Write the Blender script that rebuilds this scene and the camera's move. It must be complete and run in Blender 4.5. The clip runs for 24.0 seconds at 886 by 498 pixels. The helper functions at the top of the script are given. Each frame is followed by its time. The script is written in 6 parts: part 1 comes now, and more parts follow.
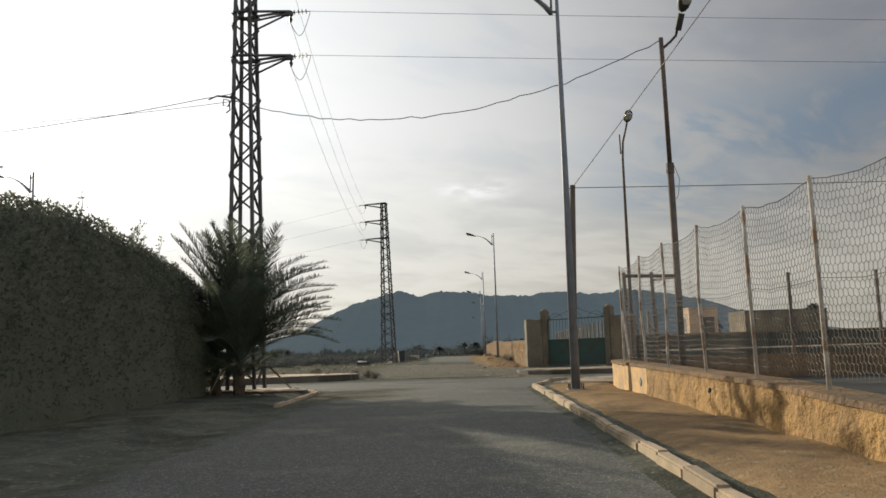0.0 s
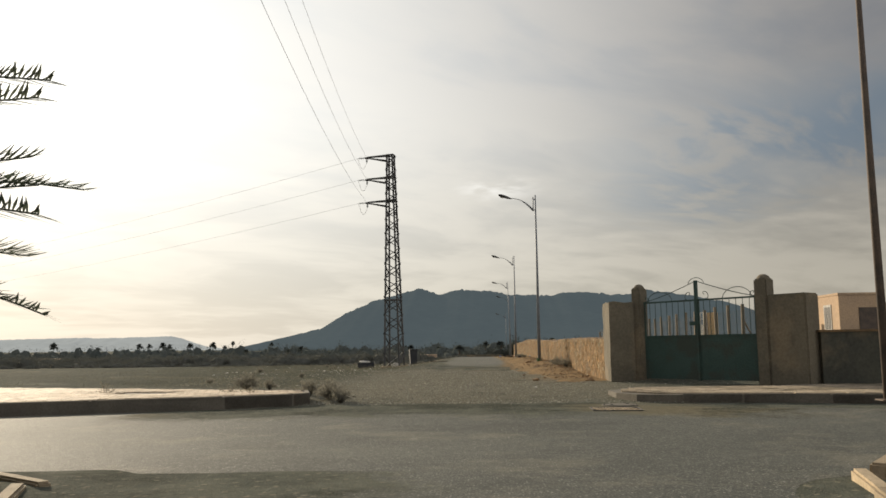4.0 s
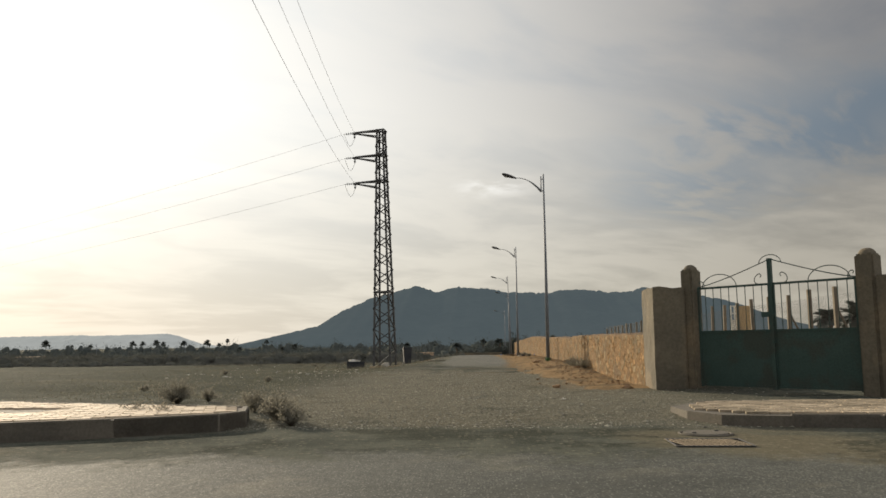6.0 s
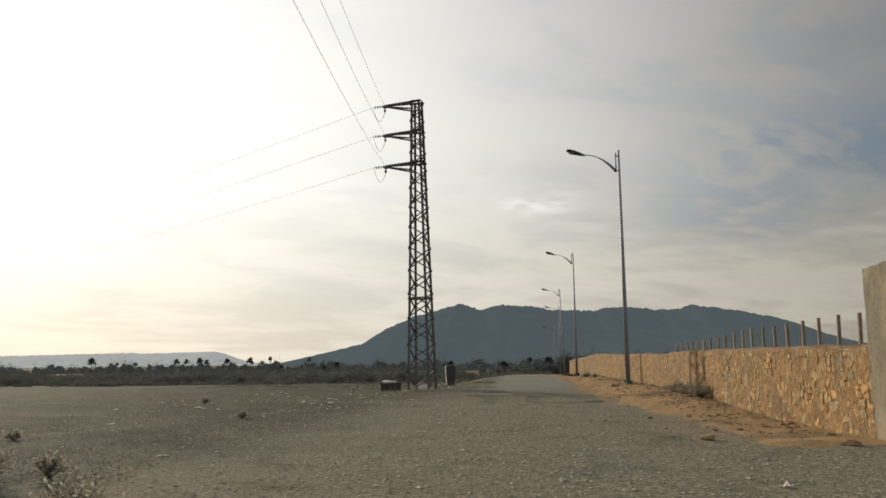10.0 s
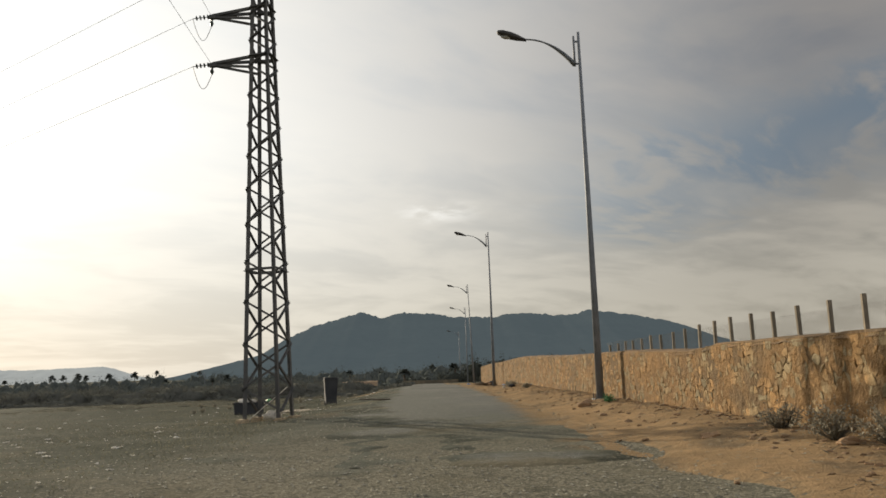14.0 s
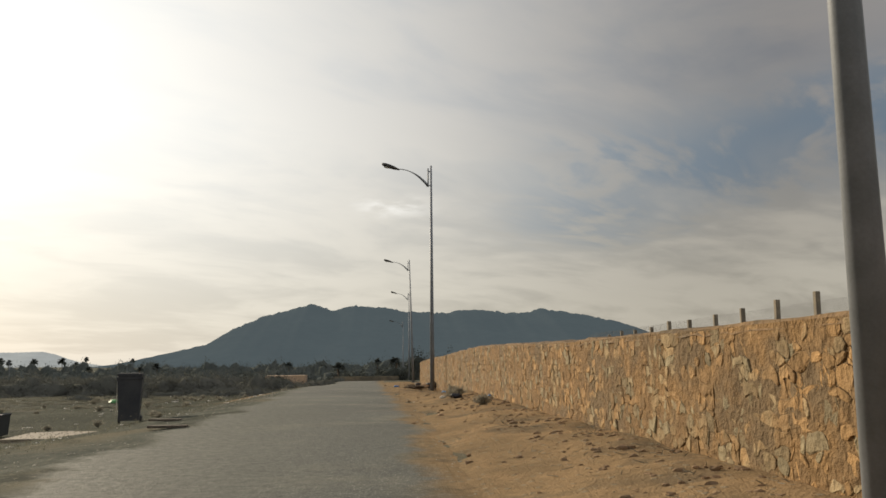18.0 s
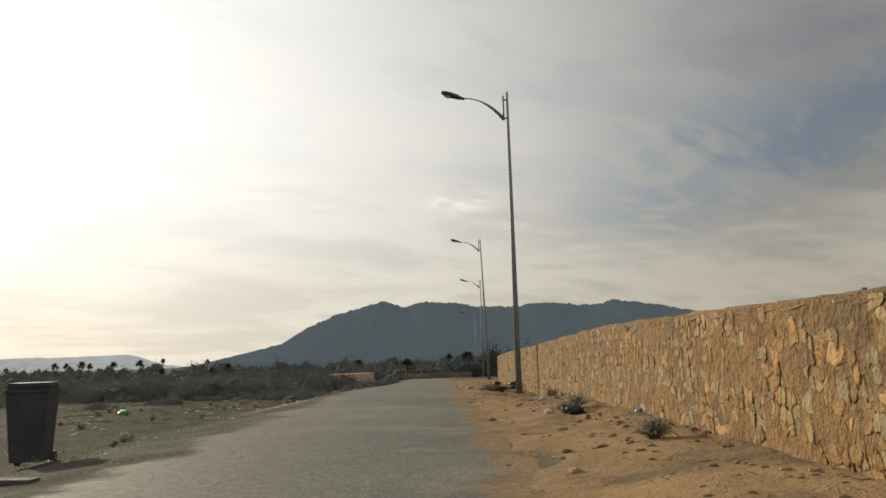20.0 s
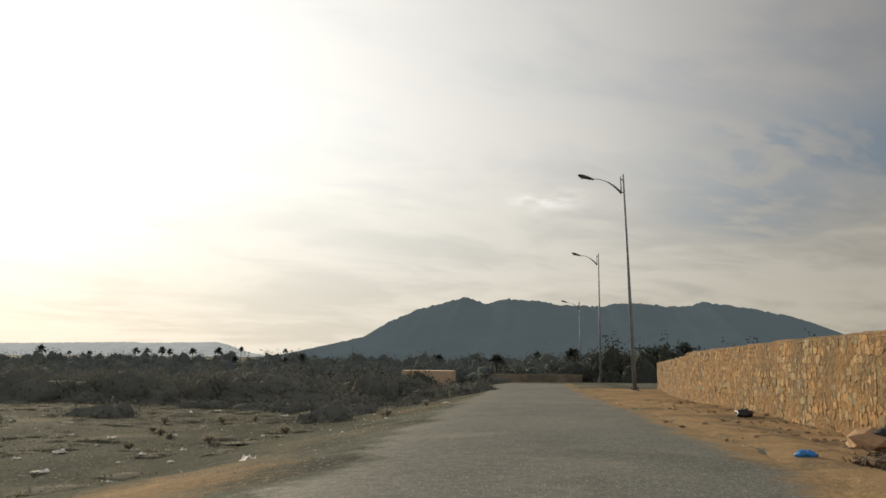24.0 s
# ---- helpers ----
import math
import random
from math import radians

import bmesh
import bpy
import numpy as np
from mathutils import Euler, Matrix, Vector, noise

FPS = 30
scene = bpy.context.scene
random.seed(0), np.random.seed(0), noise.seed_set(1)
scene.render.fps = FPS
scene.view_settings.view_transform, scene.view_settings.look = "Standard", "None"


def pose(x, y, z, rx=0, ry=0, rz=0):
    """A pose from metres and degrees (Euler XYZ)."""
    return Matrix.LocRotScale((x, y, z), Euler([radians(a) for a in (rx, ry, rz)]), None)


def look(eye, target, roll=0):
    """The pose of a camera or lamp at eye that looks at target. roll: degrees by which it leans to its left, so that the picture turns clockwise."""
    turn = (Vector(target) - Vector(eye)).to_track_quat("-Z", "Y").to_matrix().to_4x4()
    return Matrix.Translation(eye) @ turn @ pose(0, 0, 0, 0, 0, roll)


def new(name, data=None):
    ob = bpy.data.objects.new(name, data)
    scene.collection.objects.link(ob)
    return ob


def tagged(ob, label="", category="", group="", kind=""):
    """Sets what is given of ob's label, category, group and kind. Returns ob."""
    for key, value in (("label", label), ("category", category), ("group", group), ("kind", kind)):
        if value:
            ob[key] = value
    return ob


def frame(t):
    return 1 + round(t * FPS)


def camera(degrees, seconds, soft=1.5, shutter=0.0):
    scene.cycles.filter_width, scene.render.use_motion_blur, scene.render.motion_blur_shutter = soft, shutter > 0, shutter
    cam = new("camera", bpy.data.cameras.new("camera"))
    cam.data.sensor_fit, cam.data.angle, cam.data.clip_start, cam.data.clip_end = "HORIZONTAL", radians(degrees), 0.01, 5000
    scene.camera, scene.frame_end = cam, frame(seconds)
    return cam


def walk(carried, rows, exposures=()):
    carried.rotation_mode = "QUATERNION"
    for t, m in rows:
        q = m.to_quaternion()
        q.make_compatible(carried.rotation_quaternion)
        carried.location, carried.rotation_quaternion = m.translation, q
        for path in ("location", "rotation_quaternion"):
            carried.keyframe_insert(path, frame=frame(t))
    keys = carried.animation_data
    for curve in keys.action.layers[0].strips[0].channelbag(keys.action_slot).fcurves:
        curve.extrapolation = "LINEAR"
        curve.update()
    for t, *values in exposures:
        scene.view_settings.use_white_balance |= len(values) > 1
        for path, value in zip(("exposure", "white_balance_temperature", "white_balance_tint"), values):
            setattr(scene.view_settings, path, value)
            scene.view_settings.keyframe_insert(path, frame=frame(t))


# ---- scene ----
# camera and its path
cam = camera(57.4, 24.0, soft=1.6)
PATH = [
    (0, (1.528, 1.066, 1.203), (1.469, 3.05, 1.445), -1.8),
    (0.5, (1.437, 3.416, 1.194), (1.376, 5.401, 1.434), -1.5),
    (1, (1.356, 5.714, 1.183), (1.298, 7.698, 1.424), -1.4),
    (1.5, (1.263, 7.984, 1.174), (1.206, 9.969, 1.412), -1.2),
    (2, (1.184, 10.211, 1.166), (1.119, 12.195, 1.403), -1.1),
    (2.5, (1.104, 12.396, 1.152), (1.025, 14.381, 1.39), -1.0),
    (4.5, (0.602, 20.913, 1.204), (0.488, 22.896, 1.444), -0.7),
    (5, (0.516, 22.594, 1.2), (0.402, 24.577, 1.439), -0.7),
    (5.5, (0.439, 24.051, 1.21), (0.331, 26.034, 1.447), -0.8),
    (6, (0.396, 24.995, 1.204), (0.292, 26.979, 1.438), -0.7),
    (6.5, (0.366, 25.763, 1.21), (0.267, 27.746, 1.452), -0.9),
    (7, (0.339, 26.576, 1.202), (0.237, 28.556, 1.464), -0.9),
    (7.5, (0.254, 27.501, 1.224), (0.142, 29.479, 1.501), -1.0),
    (8, (0.181, 28.601, 1.24), (0.051, 30.577, 1.524), -0.9),
    (8.5, (0.061, 29.899, 1.226), (-0.09, 31.873, 1.509), -0.9),
    (9, (-0.064, 31.35, 1.239), (-0.235, 33.323, 1.52), -0.8),
    (9.5, (-0.248, 32.843, 1.246), (-0.439, 34.814, 1.525), -0.8),
    (10, (-0.449, 34.326, 1.222), (-0.659, 36.295, 1.501), -0.6),
    (10.5, (-0.631, 35.828, 1.224), (-0.858, 37.796, 1.504), -0.5),
    (12.5, (-1.139, 42.818, 1.194), (-1.335, 44.787, 1.481), -1.6),
    (13, (-1.113, 44.866, 1.201), (-1.226, 46.839, 1.507), -1.9),
    (13.5, (-0.961, 47.101, 1.235), (-1.004, 49.078, 1.532), -2.0),
    (14, (-0.789, 49.23, 1.209), (-0.755, 51.208, 1.503), -2.0),
    (14.5, (-0.596, 51.534, 1.155), (-0.484, 53.512, 1.425), -1.9),
    (15, (-0.196, 53.865, 1.193), (-0.041, 55.841, 1.463), -2.3),
    (15.5, (0.135, 56.167, 1.2), (0.319, 58.14, 1.466), -2.4),
    (16, (0.465, 58.719, 1.191), (0.652, 60.692, 1.458), -2.0),
    (16.5, (0.707, 60.99, 1.213), (0.89, 62.963, 1.484), -0.9),
    (17, (0.949, 63.38, 1.213), (1.136, 65.352, 1.493), -0.4),
    (17.5, (1.079, 65.613, 1.206), (1.25, 67.585, 1.488), -0.2),
    (19.5, (1.419, 75.992, 1.196), (1.446, 77.973, 1.467), -1.9),
    (20, (1.324, 78.316, 1.184), (1.3, 80.298, 1.455), -1.7),
    (20.5, (1.175, 80.762, 1.163), (1.098, 82.742, 1.437), -1.6),
    (21, (0.934, 83.341, 1.152), (0.802, 85.318, 1.425), -1.4),
    (21.5, (0.605, 86.114, 1.192), (0.424, 88.087, 1.466), -1.1),
    (22, (0.308, 88.838, 1.138), (0.089, 90.807, 1.412), -1.0),
    (22.5, (-0.046, 91.808, 1.123), (-0.286, 93.775, 1.396), -0.8),
    (23, (-0.421, 94.787, 1.101), (-0.662, 96.754, 1.375), -0.4),
    (23.5, (-0.771, 98.011, 1.088), (-1.007, 99.979, 1.359), 0.0),
    (24, (-1.147, 101.158, 1.097), (-1.376, 103.127, 1.363), 0.4),
]
walk(cam, [(t, look(eye, target, roll)) for t, eye, target, roll in PATH],
     [(0, 0.36, 6450, 9), (1, 0.36, 6900, 9), (2, 0.30, 7150, 9), (2.5, 0.28, 7100, 9), (4.5, 0.26, 6800, 9), (8, 0.24, 6800, 9), (24, 0.24, 6850, 9)])

# ---- sky, sun ----
SUN_AZ, SUN_EL = 36.0, 15.0            # degrees left of +y, above the horizon
sun_dir = Vector((-math.sin(radians(SUN_AZ)) * math.cos(radians(SUN_EL)),
                  math.cos(radians(SUN_AZ)) * math.cos(radians(SUN_EL)), math.sin(radians(SUN_EL))))
sun_data = bpy.data.lights.new("sun", "SUN")
sun_data.energy, sun_data.angle, sun_data.color = 5.0, radians(0.5), (1.0, 0.87, 0.69)
sun = new("sun", sun_data)
sun.matrix_world = look(sun_dir * 100, (0, 0, 0))


def link(tree, a, b):
    tree.links.new(a, b)


def math_node(tree, op, a, b=None, clamp=False):
    n = tree.nodes.new("ShaderNodeMath")
    n.operation, n.use_clamp = op, clamp
    for k, value in enumerate((a, b)):
        if value is None:
            continue
        if isinstance(value, (int, float)):
            n.inputs[k].default_value = value
        else:
            link(tree, value, n.inputs[k])
    return n.outputs[0]


def mix_node(tree, fac, a, b, how="MIX"):
    n = tree.nodes.new("ShaderNodeMix")
    n.data_type, n.blend_type = "RGBA", how
    for k, value in ((0, fac), (6, a), (7, b)):
        if isinstance(value, (int, float)):
            n.inputs[k].default_value = value
        elif isinstance(value, tuple):
            n.inputs[k].default_value = (*value, 1.0)
        else:
            link(tree, value, n.inputs[k])
    return n.outputs[2]


def ramp(tree, fac, lo, hi):
    n = tree.nodes.new("ShaderNodeMapRange")
    n.interpolation_type = "SMOOTHSTEP"
    n.inputs["From Min"].default_value, n.inputs["From Max"].default_value = lo, hi
    link(tree, fac, n.inputs["Value"])
    return n.outputs[0]


def noise_node(tree, vector, scale, detail=4.0, rough=0.55):
    n = tree.nodes.new("ShaderNodeTexNoise")
    n.inputs["Scale"].default_value, n.inputs["Detail"].default_value = scale, detail
    n.inputs["Roughness"].default_value = rough
    link(tree, vector, n.inputs["Vector"])
    return n.outputs["Fac"]


def make_sky():
    w = bpy.data.worlds.new("sky")
    scene.world = w
    w.use_nodes = True
    tr = w.node_tree
    bg = tr.nodes["Background"]
    sky = tr.nodes.new("ShaderNodeTexSky")
    sky.sky_type, sky.sun_disc = "NISHITA", False
    sky.sun_elevation, sky.sun_rotation = radians(SUN_EL), radians(-SUN_AZ)
    sky.dust_density, sky.air_density = 1.5, 1.0
    way = tr.nodes.new("ShaderNodeTexCoord").outputs["Generated"]
    sep = tr.nodes.new("ShaderNodeSeparateXYZ")
    link(tr, way, sep.inputs[0])
    up = math_node(tr, "MAXIMUM", sep.outputs[2], 0.0)
    # a sheet of thin cloud high up, drawn out by the wind
    lift = math_node(tr, "ADD", up, 0.16)
    px, py = math_node(tr, "DIVIDE", sep.outputs[0], lift), math_node(tr, "DIVIDE", sep.outputs[1], lift)
    comb = tr.nodes.new("ShaderNodeCombineXYZ")
    # the streaks run slantwise across the view
    link(tr, math_node(tr, "ADD", math_node(tr, "MULTIPLY", px, 0.52), math_node(tr, "MULTIPLY", py, 0.30)), comb.inputs[0])
    link(tr, math_node(tr, "SUBTRACT", math_node(tr, "MULTIPLY", py, 0.78), math_node(tr, "MULTIPLY", px, 0.50)), comb.inputs[1])
    # the wind has bent the streaks: shift the pattern by a slower noise
    bend = tr.nodes.new("ShaderNodeTexNoise")
    bend.inputs["Scale"].default_value, bend.inputs["Detail"].default_value = 0.9, 3.0
    link(tr, comb.outputs[0], bend.inputs["Vector"])
    warp = tr.nodes.new("ShaderNodeVectorMath")
    warp.operation = "MULTIPLY_ADD"
    link(tr, bend.outputs["Color"], warp.inputs[0])
    warp.inputs[1].default_value = (0.75, 0.75, 0.0)
    link(tr, comb.outputs[0], warp.inputs[2])
    where = warp.outputs[0]
    big = noise_node(tr, where, 1.5, 4, 0.5)
    fine = noise_node(tr, where, 3.6, 5, 0.54)
    tuft = noise_node(tr, where, 9.0, 5, 0.55)
    veil = math_node(tr, "ADD", math_node(tr, "MULTIPLY", big, 0.52), math_node(tr, "ADD", math_node(tr, "MULTIPLY", fine, 0.34), math_node(tr, "MULTIPLY", tuft, 0.14)))
    cover = ramp(tr, veil, 0.40, 0.58)
    # a long rift in the cloud low on the side away from the sun, climbing outwards
    mid_line = math_node(tr, "ADD", 0.215, math_node(tr, "MULTIPLY", sep.outputs[0], 0.09))
    mid_line = math_node(tr, "ADD", mid_line, math_node(tr, "MULTIPLY", math_node(tr, "SUBTRACT", big, 0.5), 0.18))
    rift = math_node(tr, "MULTIPLY", ramp(tr, math_node(tr, "ABSOLUTE", math_node(tr, "SUBTRACT", up, mid_line)), 0.10, 0.0), ramp(tr, sep.outputs[0], 0.04, 0.30))
    rift = math_node(tr, "MULTIPLY", rift, ramp(tr, math_node(tr, "ADD", math_node(tr, "MULTIPLY", fine, 0.6), math_node(tr, "MULTIPLY", tuft, 0.4)), 0.40, 0.56))
    cover = math_node(tr, "MULTIPLY", cover, math_node(tr, "SUBTRACT", 1.0, math_node(tr, "MULTIPLY", rift, 0.92)))
    # one small bright cloud low over the lane
    puff = math_node(tr, "MULTIPLY", ramp(tr, math_node(tr, "ABSOLUTE", math_node(tr, "SUBTRACT", sep.outputs[0], 0.012)), 0.065, 0.0),
                     ramp(tr, math_node(tr, "ABSOLUTE", math_node(tr, "SUBTRACT", up, 0.192)), 0.019, 0.0))
    puff = math_node(tr, "MULTIPLY", puff, ramp(tr, tuft, 0.40, 0.62))
    # light that the thin cloud scatters forward, round the sun
    dot = tr.nodes.new("ShaderNodeVectorMath")
    dot.operation = "DOT_PRODUCT"
    link(tr, way, dot.inputs[0])
    dot.inputs[1].default_value = sun_dir
    near = math_node(tr, "MAXIMUM", dot.outputs["Value"], 0.0)
    wide = math_node(tr, "POWER", near, 5.0)
    tight = math_node(tr, "POWER", near, 22.0)
    low = ramp(tr, up, 0.36, 0.0)
    blue = mix_node(tr, low, (1.55, 1.70, 2.00), (3.4, 3.2, 2.75))
    blue = mix_node(tr, rift, blue, (1.15, 1.62, 2.20))
    cloud = mix_node(tr, low, (2.50, 2.40, 2.38), (4.72, 4.47, 3.90))
    base = mix_node(tr, math_node(tr, "MULTIPLY", cover, 0.86), blue, cloud)
    base = mix_node(tr, math_node(tr, "MULTIPLY", puff, 0.8), base, (5.6, 5.6, 5.6))
    base = mix_node(tr, 0.035, base, sky.outputs[0])
    # a veiled sky is brighter overhead; raised above the view as added fill
    base = mix_node(tr, 1.0, base, mix_node(tr, ramp(tr, up, 0.44, 0.95), (1.0, 1.0, 1.0), (1.75, 1.75, 1.75)), "MULTIPLY")
    # a bank of thicker, darker cloud off to the side away from the sun
    across = math_node(tr, "ADD", sep.outputs[0], math_node(tr, "MULTIPLY", math_node(tr, "SUBTRACT", big, 0.5), 0.3))
    bank = math_node(tr, "MULTIPLY", ramp(tr, across, 0.02, 0.44), ramp(tr, across, 0.66, 0.42))
    base = mix_node(tr, 1.0, base, mix_node(tr, bank, (1.0, 1.0, 1.0), (0.83, 0.825, 0.825)), "MULTIPLY")
    # unseen clouds opposite the sun, brightened as added fill for shaded faces
    base = mix_node(tr, 1.0, base, mix_node(tr, ramp(tr, dot.outputs["Value"], -0.7, 0.35), (2.5, 2.5, 2.55), (1.0, 1.0, 1.0)), "MULTIPLY")
    # the glow levels off towards the sun, where the cloud is thick with light
    bright = math_node(tr, "ADD", math_node(tr, "MULTIPLY", wide, 1.2), math_node(tr, "MULTIPLY", tight, 0.95))
    levelled = math_node(tr, "SUBTRACT", 1.0, math_node(tr, "EXPONENT", math_node(tr, "MULTIPLY", bright, -1.0)))
    gain = mix_node(tr, ramp(tr, up, 0.0, 0.30), (3.2, 3.3, 3.4), (8.8, 8.95, 8.8))
    disc = math_node(tr, "MULTIPLY", math_node(tr, "POWER", near, 160.0), 6.0)
    both = mix_node(tr, 1.0, gain, levelled, "MULTIPLY")
    both = mix_node(tr, 1.0, both, mix_node(tr, 1.0, (1.0, 0.97, 0.9), disc, "MULTIPLY"), "ADD")
    base = mix_node(tr, 1.0, base, both, "ADD")
    link(tr, base, bg.inputs["Color"])
    bg.inputs["Strength"].default_value = 0.1


make_sky()

# ---- materials ----


def surface(name, a, b, scale=3.0, rough=0.85, bump=0.3, grain=40.0, stain=None, stain_scale=0.4, metal=0.0,
            vary=0.0, island=0.0, dist=0.02, stretch=(1, 1, 1), spec=0.2, glow=None, thin=0.0, speckle=0.9, other=None):
    """A two-scale material: a and b mixed by coarse noise, fine grain in colour and relief, stains with their own shape."""
    m = bpy.data.materials.new(name)
    m.use_nodes = True
    tr = m.node_tree
    shader = tr.nodes["Principled BSDF"]
    geo = tr.nodes.new("ShaderNodeNewGeometry")
    place = tr.nodes.new("ShaderNodeVectorMath")
    place.operation = "MULTIPLY"
    link(tr, geo.outputs["Position"], place.inputs[0])
    place.inputs[1].default_value = stretch
    at = place.outputs[0]
    coarse, fine = noise_node(tr, at, scale, 5), noise_node(tr, at, grain, 4, 0.65)
    col = mix_node(tr, ramp(tr, coarse, 0.32, 0.68), a, b)
    if stain:
        col = mix_node(tr, ramp(tr, noise_node(tr, at, stain_scale, 6, 0.6), 0.48, 0.62), col, stain)
    if other:                                  # some of the pieces are of another kind of stone
        own = math_node(tr, "FRACT", math_node(tr, "ADD", tr.nodes.new("ShaderNodeObjectInfo").outputs["Random"], math_node(tr, "MULTIPLY", geo.outputs["Random Per Island"], 7.31)))
        col = mix_node(tr, math_node(tr, "MULTIPLY", ramp(tr, own, 0.55, 0.95), 0.85), col, other)
    tone = math_node(tr, "ADD", math_node(tr, "MULTIPLY", fine, speckle), 1 - speckle / 2)
    if vary:
        info = tr.nodes.new("ShaderNodeObjectInfo")
        tone = math_node(tr, "MULTIPLY", tone, math_node(tr, "ADD", math_node(tr, "MULTIPLY", info.outputs["Random"], vary), 1 - vary / 2))
    if island:
        tone = math_node(tr, "MULTIPLY", tone, math_node(tr, "ADD", math_node(tr, "MULTIPLY", geo.outputs["Random Per Island"], island), 1 - island / 2))
    rgb = tr.nodes.new("ShaderNodeCombineColor")
    for k in range(3):
        link(tr, tone, rgb.inputs[k])
    col = mix_node(tr, 1.0, col, rgb.outputs[0], "MULTIPLY")
    link(tr, col, shader.inputs["Base Color"])
    shader.inputs["Roughness"].default_value = rough
    shader.inputs["Metallic"].default_value = metal
    shader.inputs["Specular IOR Level"].default_value = spec
    if glow:
        shader.inputs["Emission Color"].default_value = (*glow, 1.0)
        shader.inputs["Emission Strength"].default_value = 1.0
    if bump:
        bn = tr.nodes.new("ShaderNodeBump")
        bn.inputs["Strength"].default_value, bn.inputs["Distance"].default_value = bump, dist
        link(tr, math_node(tr, "ADD", fine, coarse), bn.inputs["Height"])
        link(tr, bn.outputs[0], shader.inputs["Normal"])
    if thin:                                   # leaves let some light through
        leaf = tr.nodes.new("ShaderNodeBsdfTranslucent")
        link(tr, col, leaf.inputs["Color"])
        blend = tr.nodes.new("ShaderNodeMixShader")
        blend.inputs[0].default_value = thin
        link(tr, shader.outputs[0], blend.inputs[1])
        link(tr, leaf.outputs[0], blend.inputs[2])
        link(tr, blend.outputs[0], tr.nodes["Material Output"].inputs["Surface"])
    return m


def cells(tree, vector, scale):
    """Rounded grains: how near to a grain's middle, and the grain's own random value."""
    n = tree.nodes.new("ShaderNodeTexVoronoi")
    n.inputs["Scale"].default_value = scale
    link(tree, vector, n.inputs["Vector"])
    sep = tree.nodes.new("ShaderNodeSeparateColor")
    link(tree, n.outputs["Color"], sep.inputs[0])
    return n.outputs["Distance"], sep.outputs[0]


def make_ground():
    """Stony earth that turns to sand or carries asphalt, as the mesh's own 'sandy' and 'paved' values say, with ragged limits."""
    m = bpy.data.materials.new("stony_earth_and_asphalt")
    m.use_nodes = True
    tr = m.node_tree
    shader = tr.nodes["Principled BSDF"]
    at = tr.nodes.new("ShaderNodeNewGeometry").outputs["Position"]
    def value(name):
        n = tr.nodes.new("ShaderNodeAttribute")
        n.attribute_name = name
        return n.outputs["Fac"]
    big, mid, fine, grit = noise_node(tr, at, 0.16, 5), noise_node(tr, at, 0.9, 6, 0.6), noise_node(tr, at, 7.0, 5, 0.7), noise_node(tr, at, 45.0, 3, 0.7)
    near1, own1 = cells(tr, at, 11.0)
    near2, own2 = cells(tr, at, 34.0)
    pebble1 = math_node(tr, "MULTIPLY", ramp(tr, near1, 0.42, 0.25), ramp(tr, own1, 0.70, 0.80))
    pebble2 = math_node(tr, "MULTIPLY", ramp(tr, near2, 0.50, 0.30), ramp(tr, own2, 0.45, 0.75))
    earth = mix_node(tr, ramp(tr, mid, 0.34, 0.64), (0.118, 0.122, 0.098), (0.074, 0.080, 0.066))
    earth = mix_node(tr, ramp(tr, big, 0.50, 0.62), earth, (0.138, 0.125, 0.088))
    earth = mix_node(tr, math_node(tr, "MULTIPLY", ramp(tr, noise_node(tr, at, 0.42, 7, 0.7), 0.48, 0.60), 0.8), earth, (0.046, 0.050, 0.039))
    earth = mix_node(tr, math_node(tr, "MULTIPLY", pebble2, 0.45), earth, (0.180, 0.160, 0.122))
    earth = mix_node(tr, math_node(tr, "MULTIPLY", value("weedy"), ramp(tr, noise_node(tr, at, 0.3, 6, 0.65), 0.28, 0.52)), earth, mix_node(tr, fine, (0.038, 0.044, 0.033), (0.080, 0.083, 0.063)))
    earth = mix_node(tr, math_node(tr, "MULTIPLY", value("gravelly"), ramp(tr, mid, 0.25, 0.55)), earth, mix_node(tr, ramp(tr, own2, 0.2, 0.9), (0.100, 0.096, 0.073), (0.215, 0.200, 0.152)))
    sand = mix_node(tr, ramp(tr, mid, 0.32, 0.66), (0.300, 0.205, 0.112), (0.215, 0.152, 0.087))
    sand = mix_node(tr, ramp(tr, noise_node(tr, at, 0.55, 6, 0.65), 0.50, 0.66), sand, (0.145, 0.112, 0.073))
    tar = mix_node(tr, ramp(tr, big, 0.36, 0.64), (0.066, 0.070, 0.063), (0.088, 0.091, 0.080))
    tar = mix_node(tr, math_node(tr, "MULTIPLY", ramp(tr, noise_node(tr, at, 0.5, 6, 0.68), 0.50, 0.66), 0.6), tar, (0.150, 0.140, 0.110))
    tar = mix_node(tr, math_node(tr, "MULTIPLY", ramp(tr, grit, 0.50, 0.68), 0.55), tar, (0.235, 0.228, 0.185))
    tar = mix_node(tr, math_node(tr, "MULTIPLY", ramp(tr, noise_node(tr, at, 0.24, 9, 0.7), 0.53, 0.60), 0.6), tar, (0.064, 0.067, 0.058))
    # pale grains in the asphalt colour, also standing in for its sun sparkle
    tar = mix_node(tr, math_node(tr, "MULTIPLY", math_node(tr, "MULTIPLY", ramp(tr, near2, 0.5, 0.2), ramp(tr, own2, 0.68, 0.88)), 0.7), tar, (0.30, 0.30, 0.26))
    tar = mix_node(tr, value("dusty"), tar, mix_node(tr, ramp(tr, fine, 0.35, 0.65), (0.068, 0.072, 0.060), (0.110, 0.111, 0.091)))
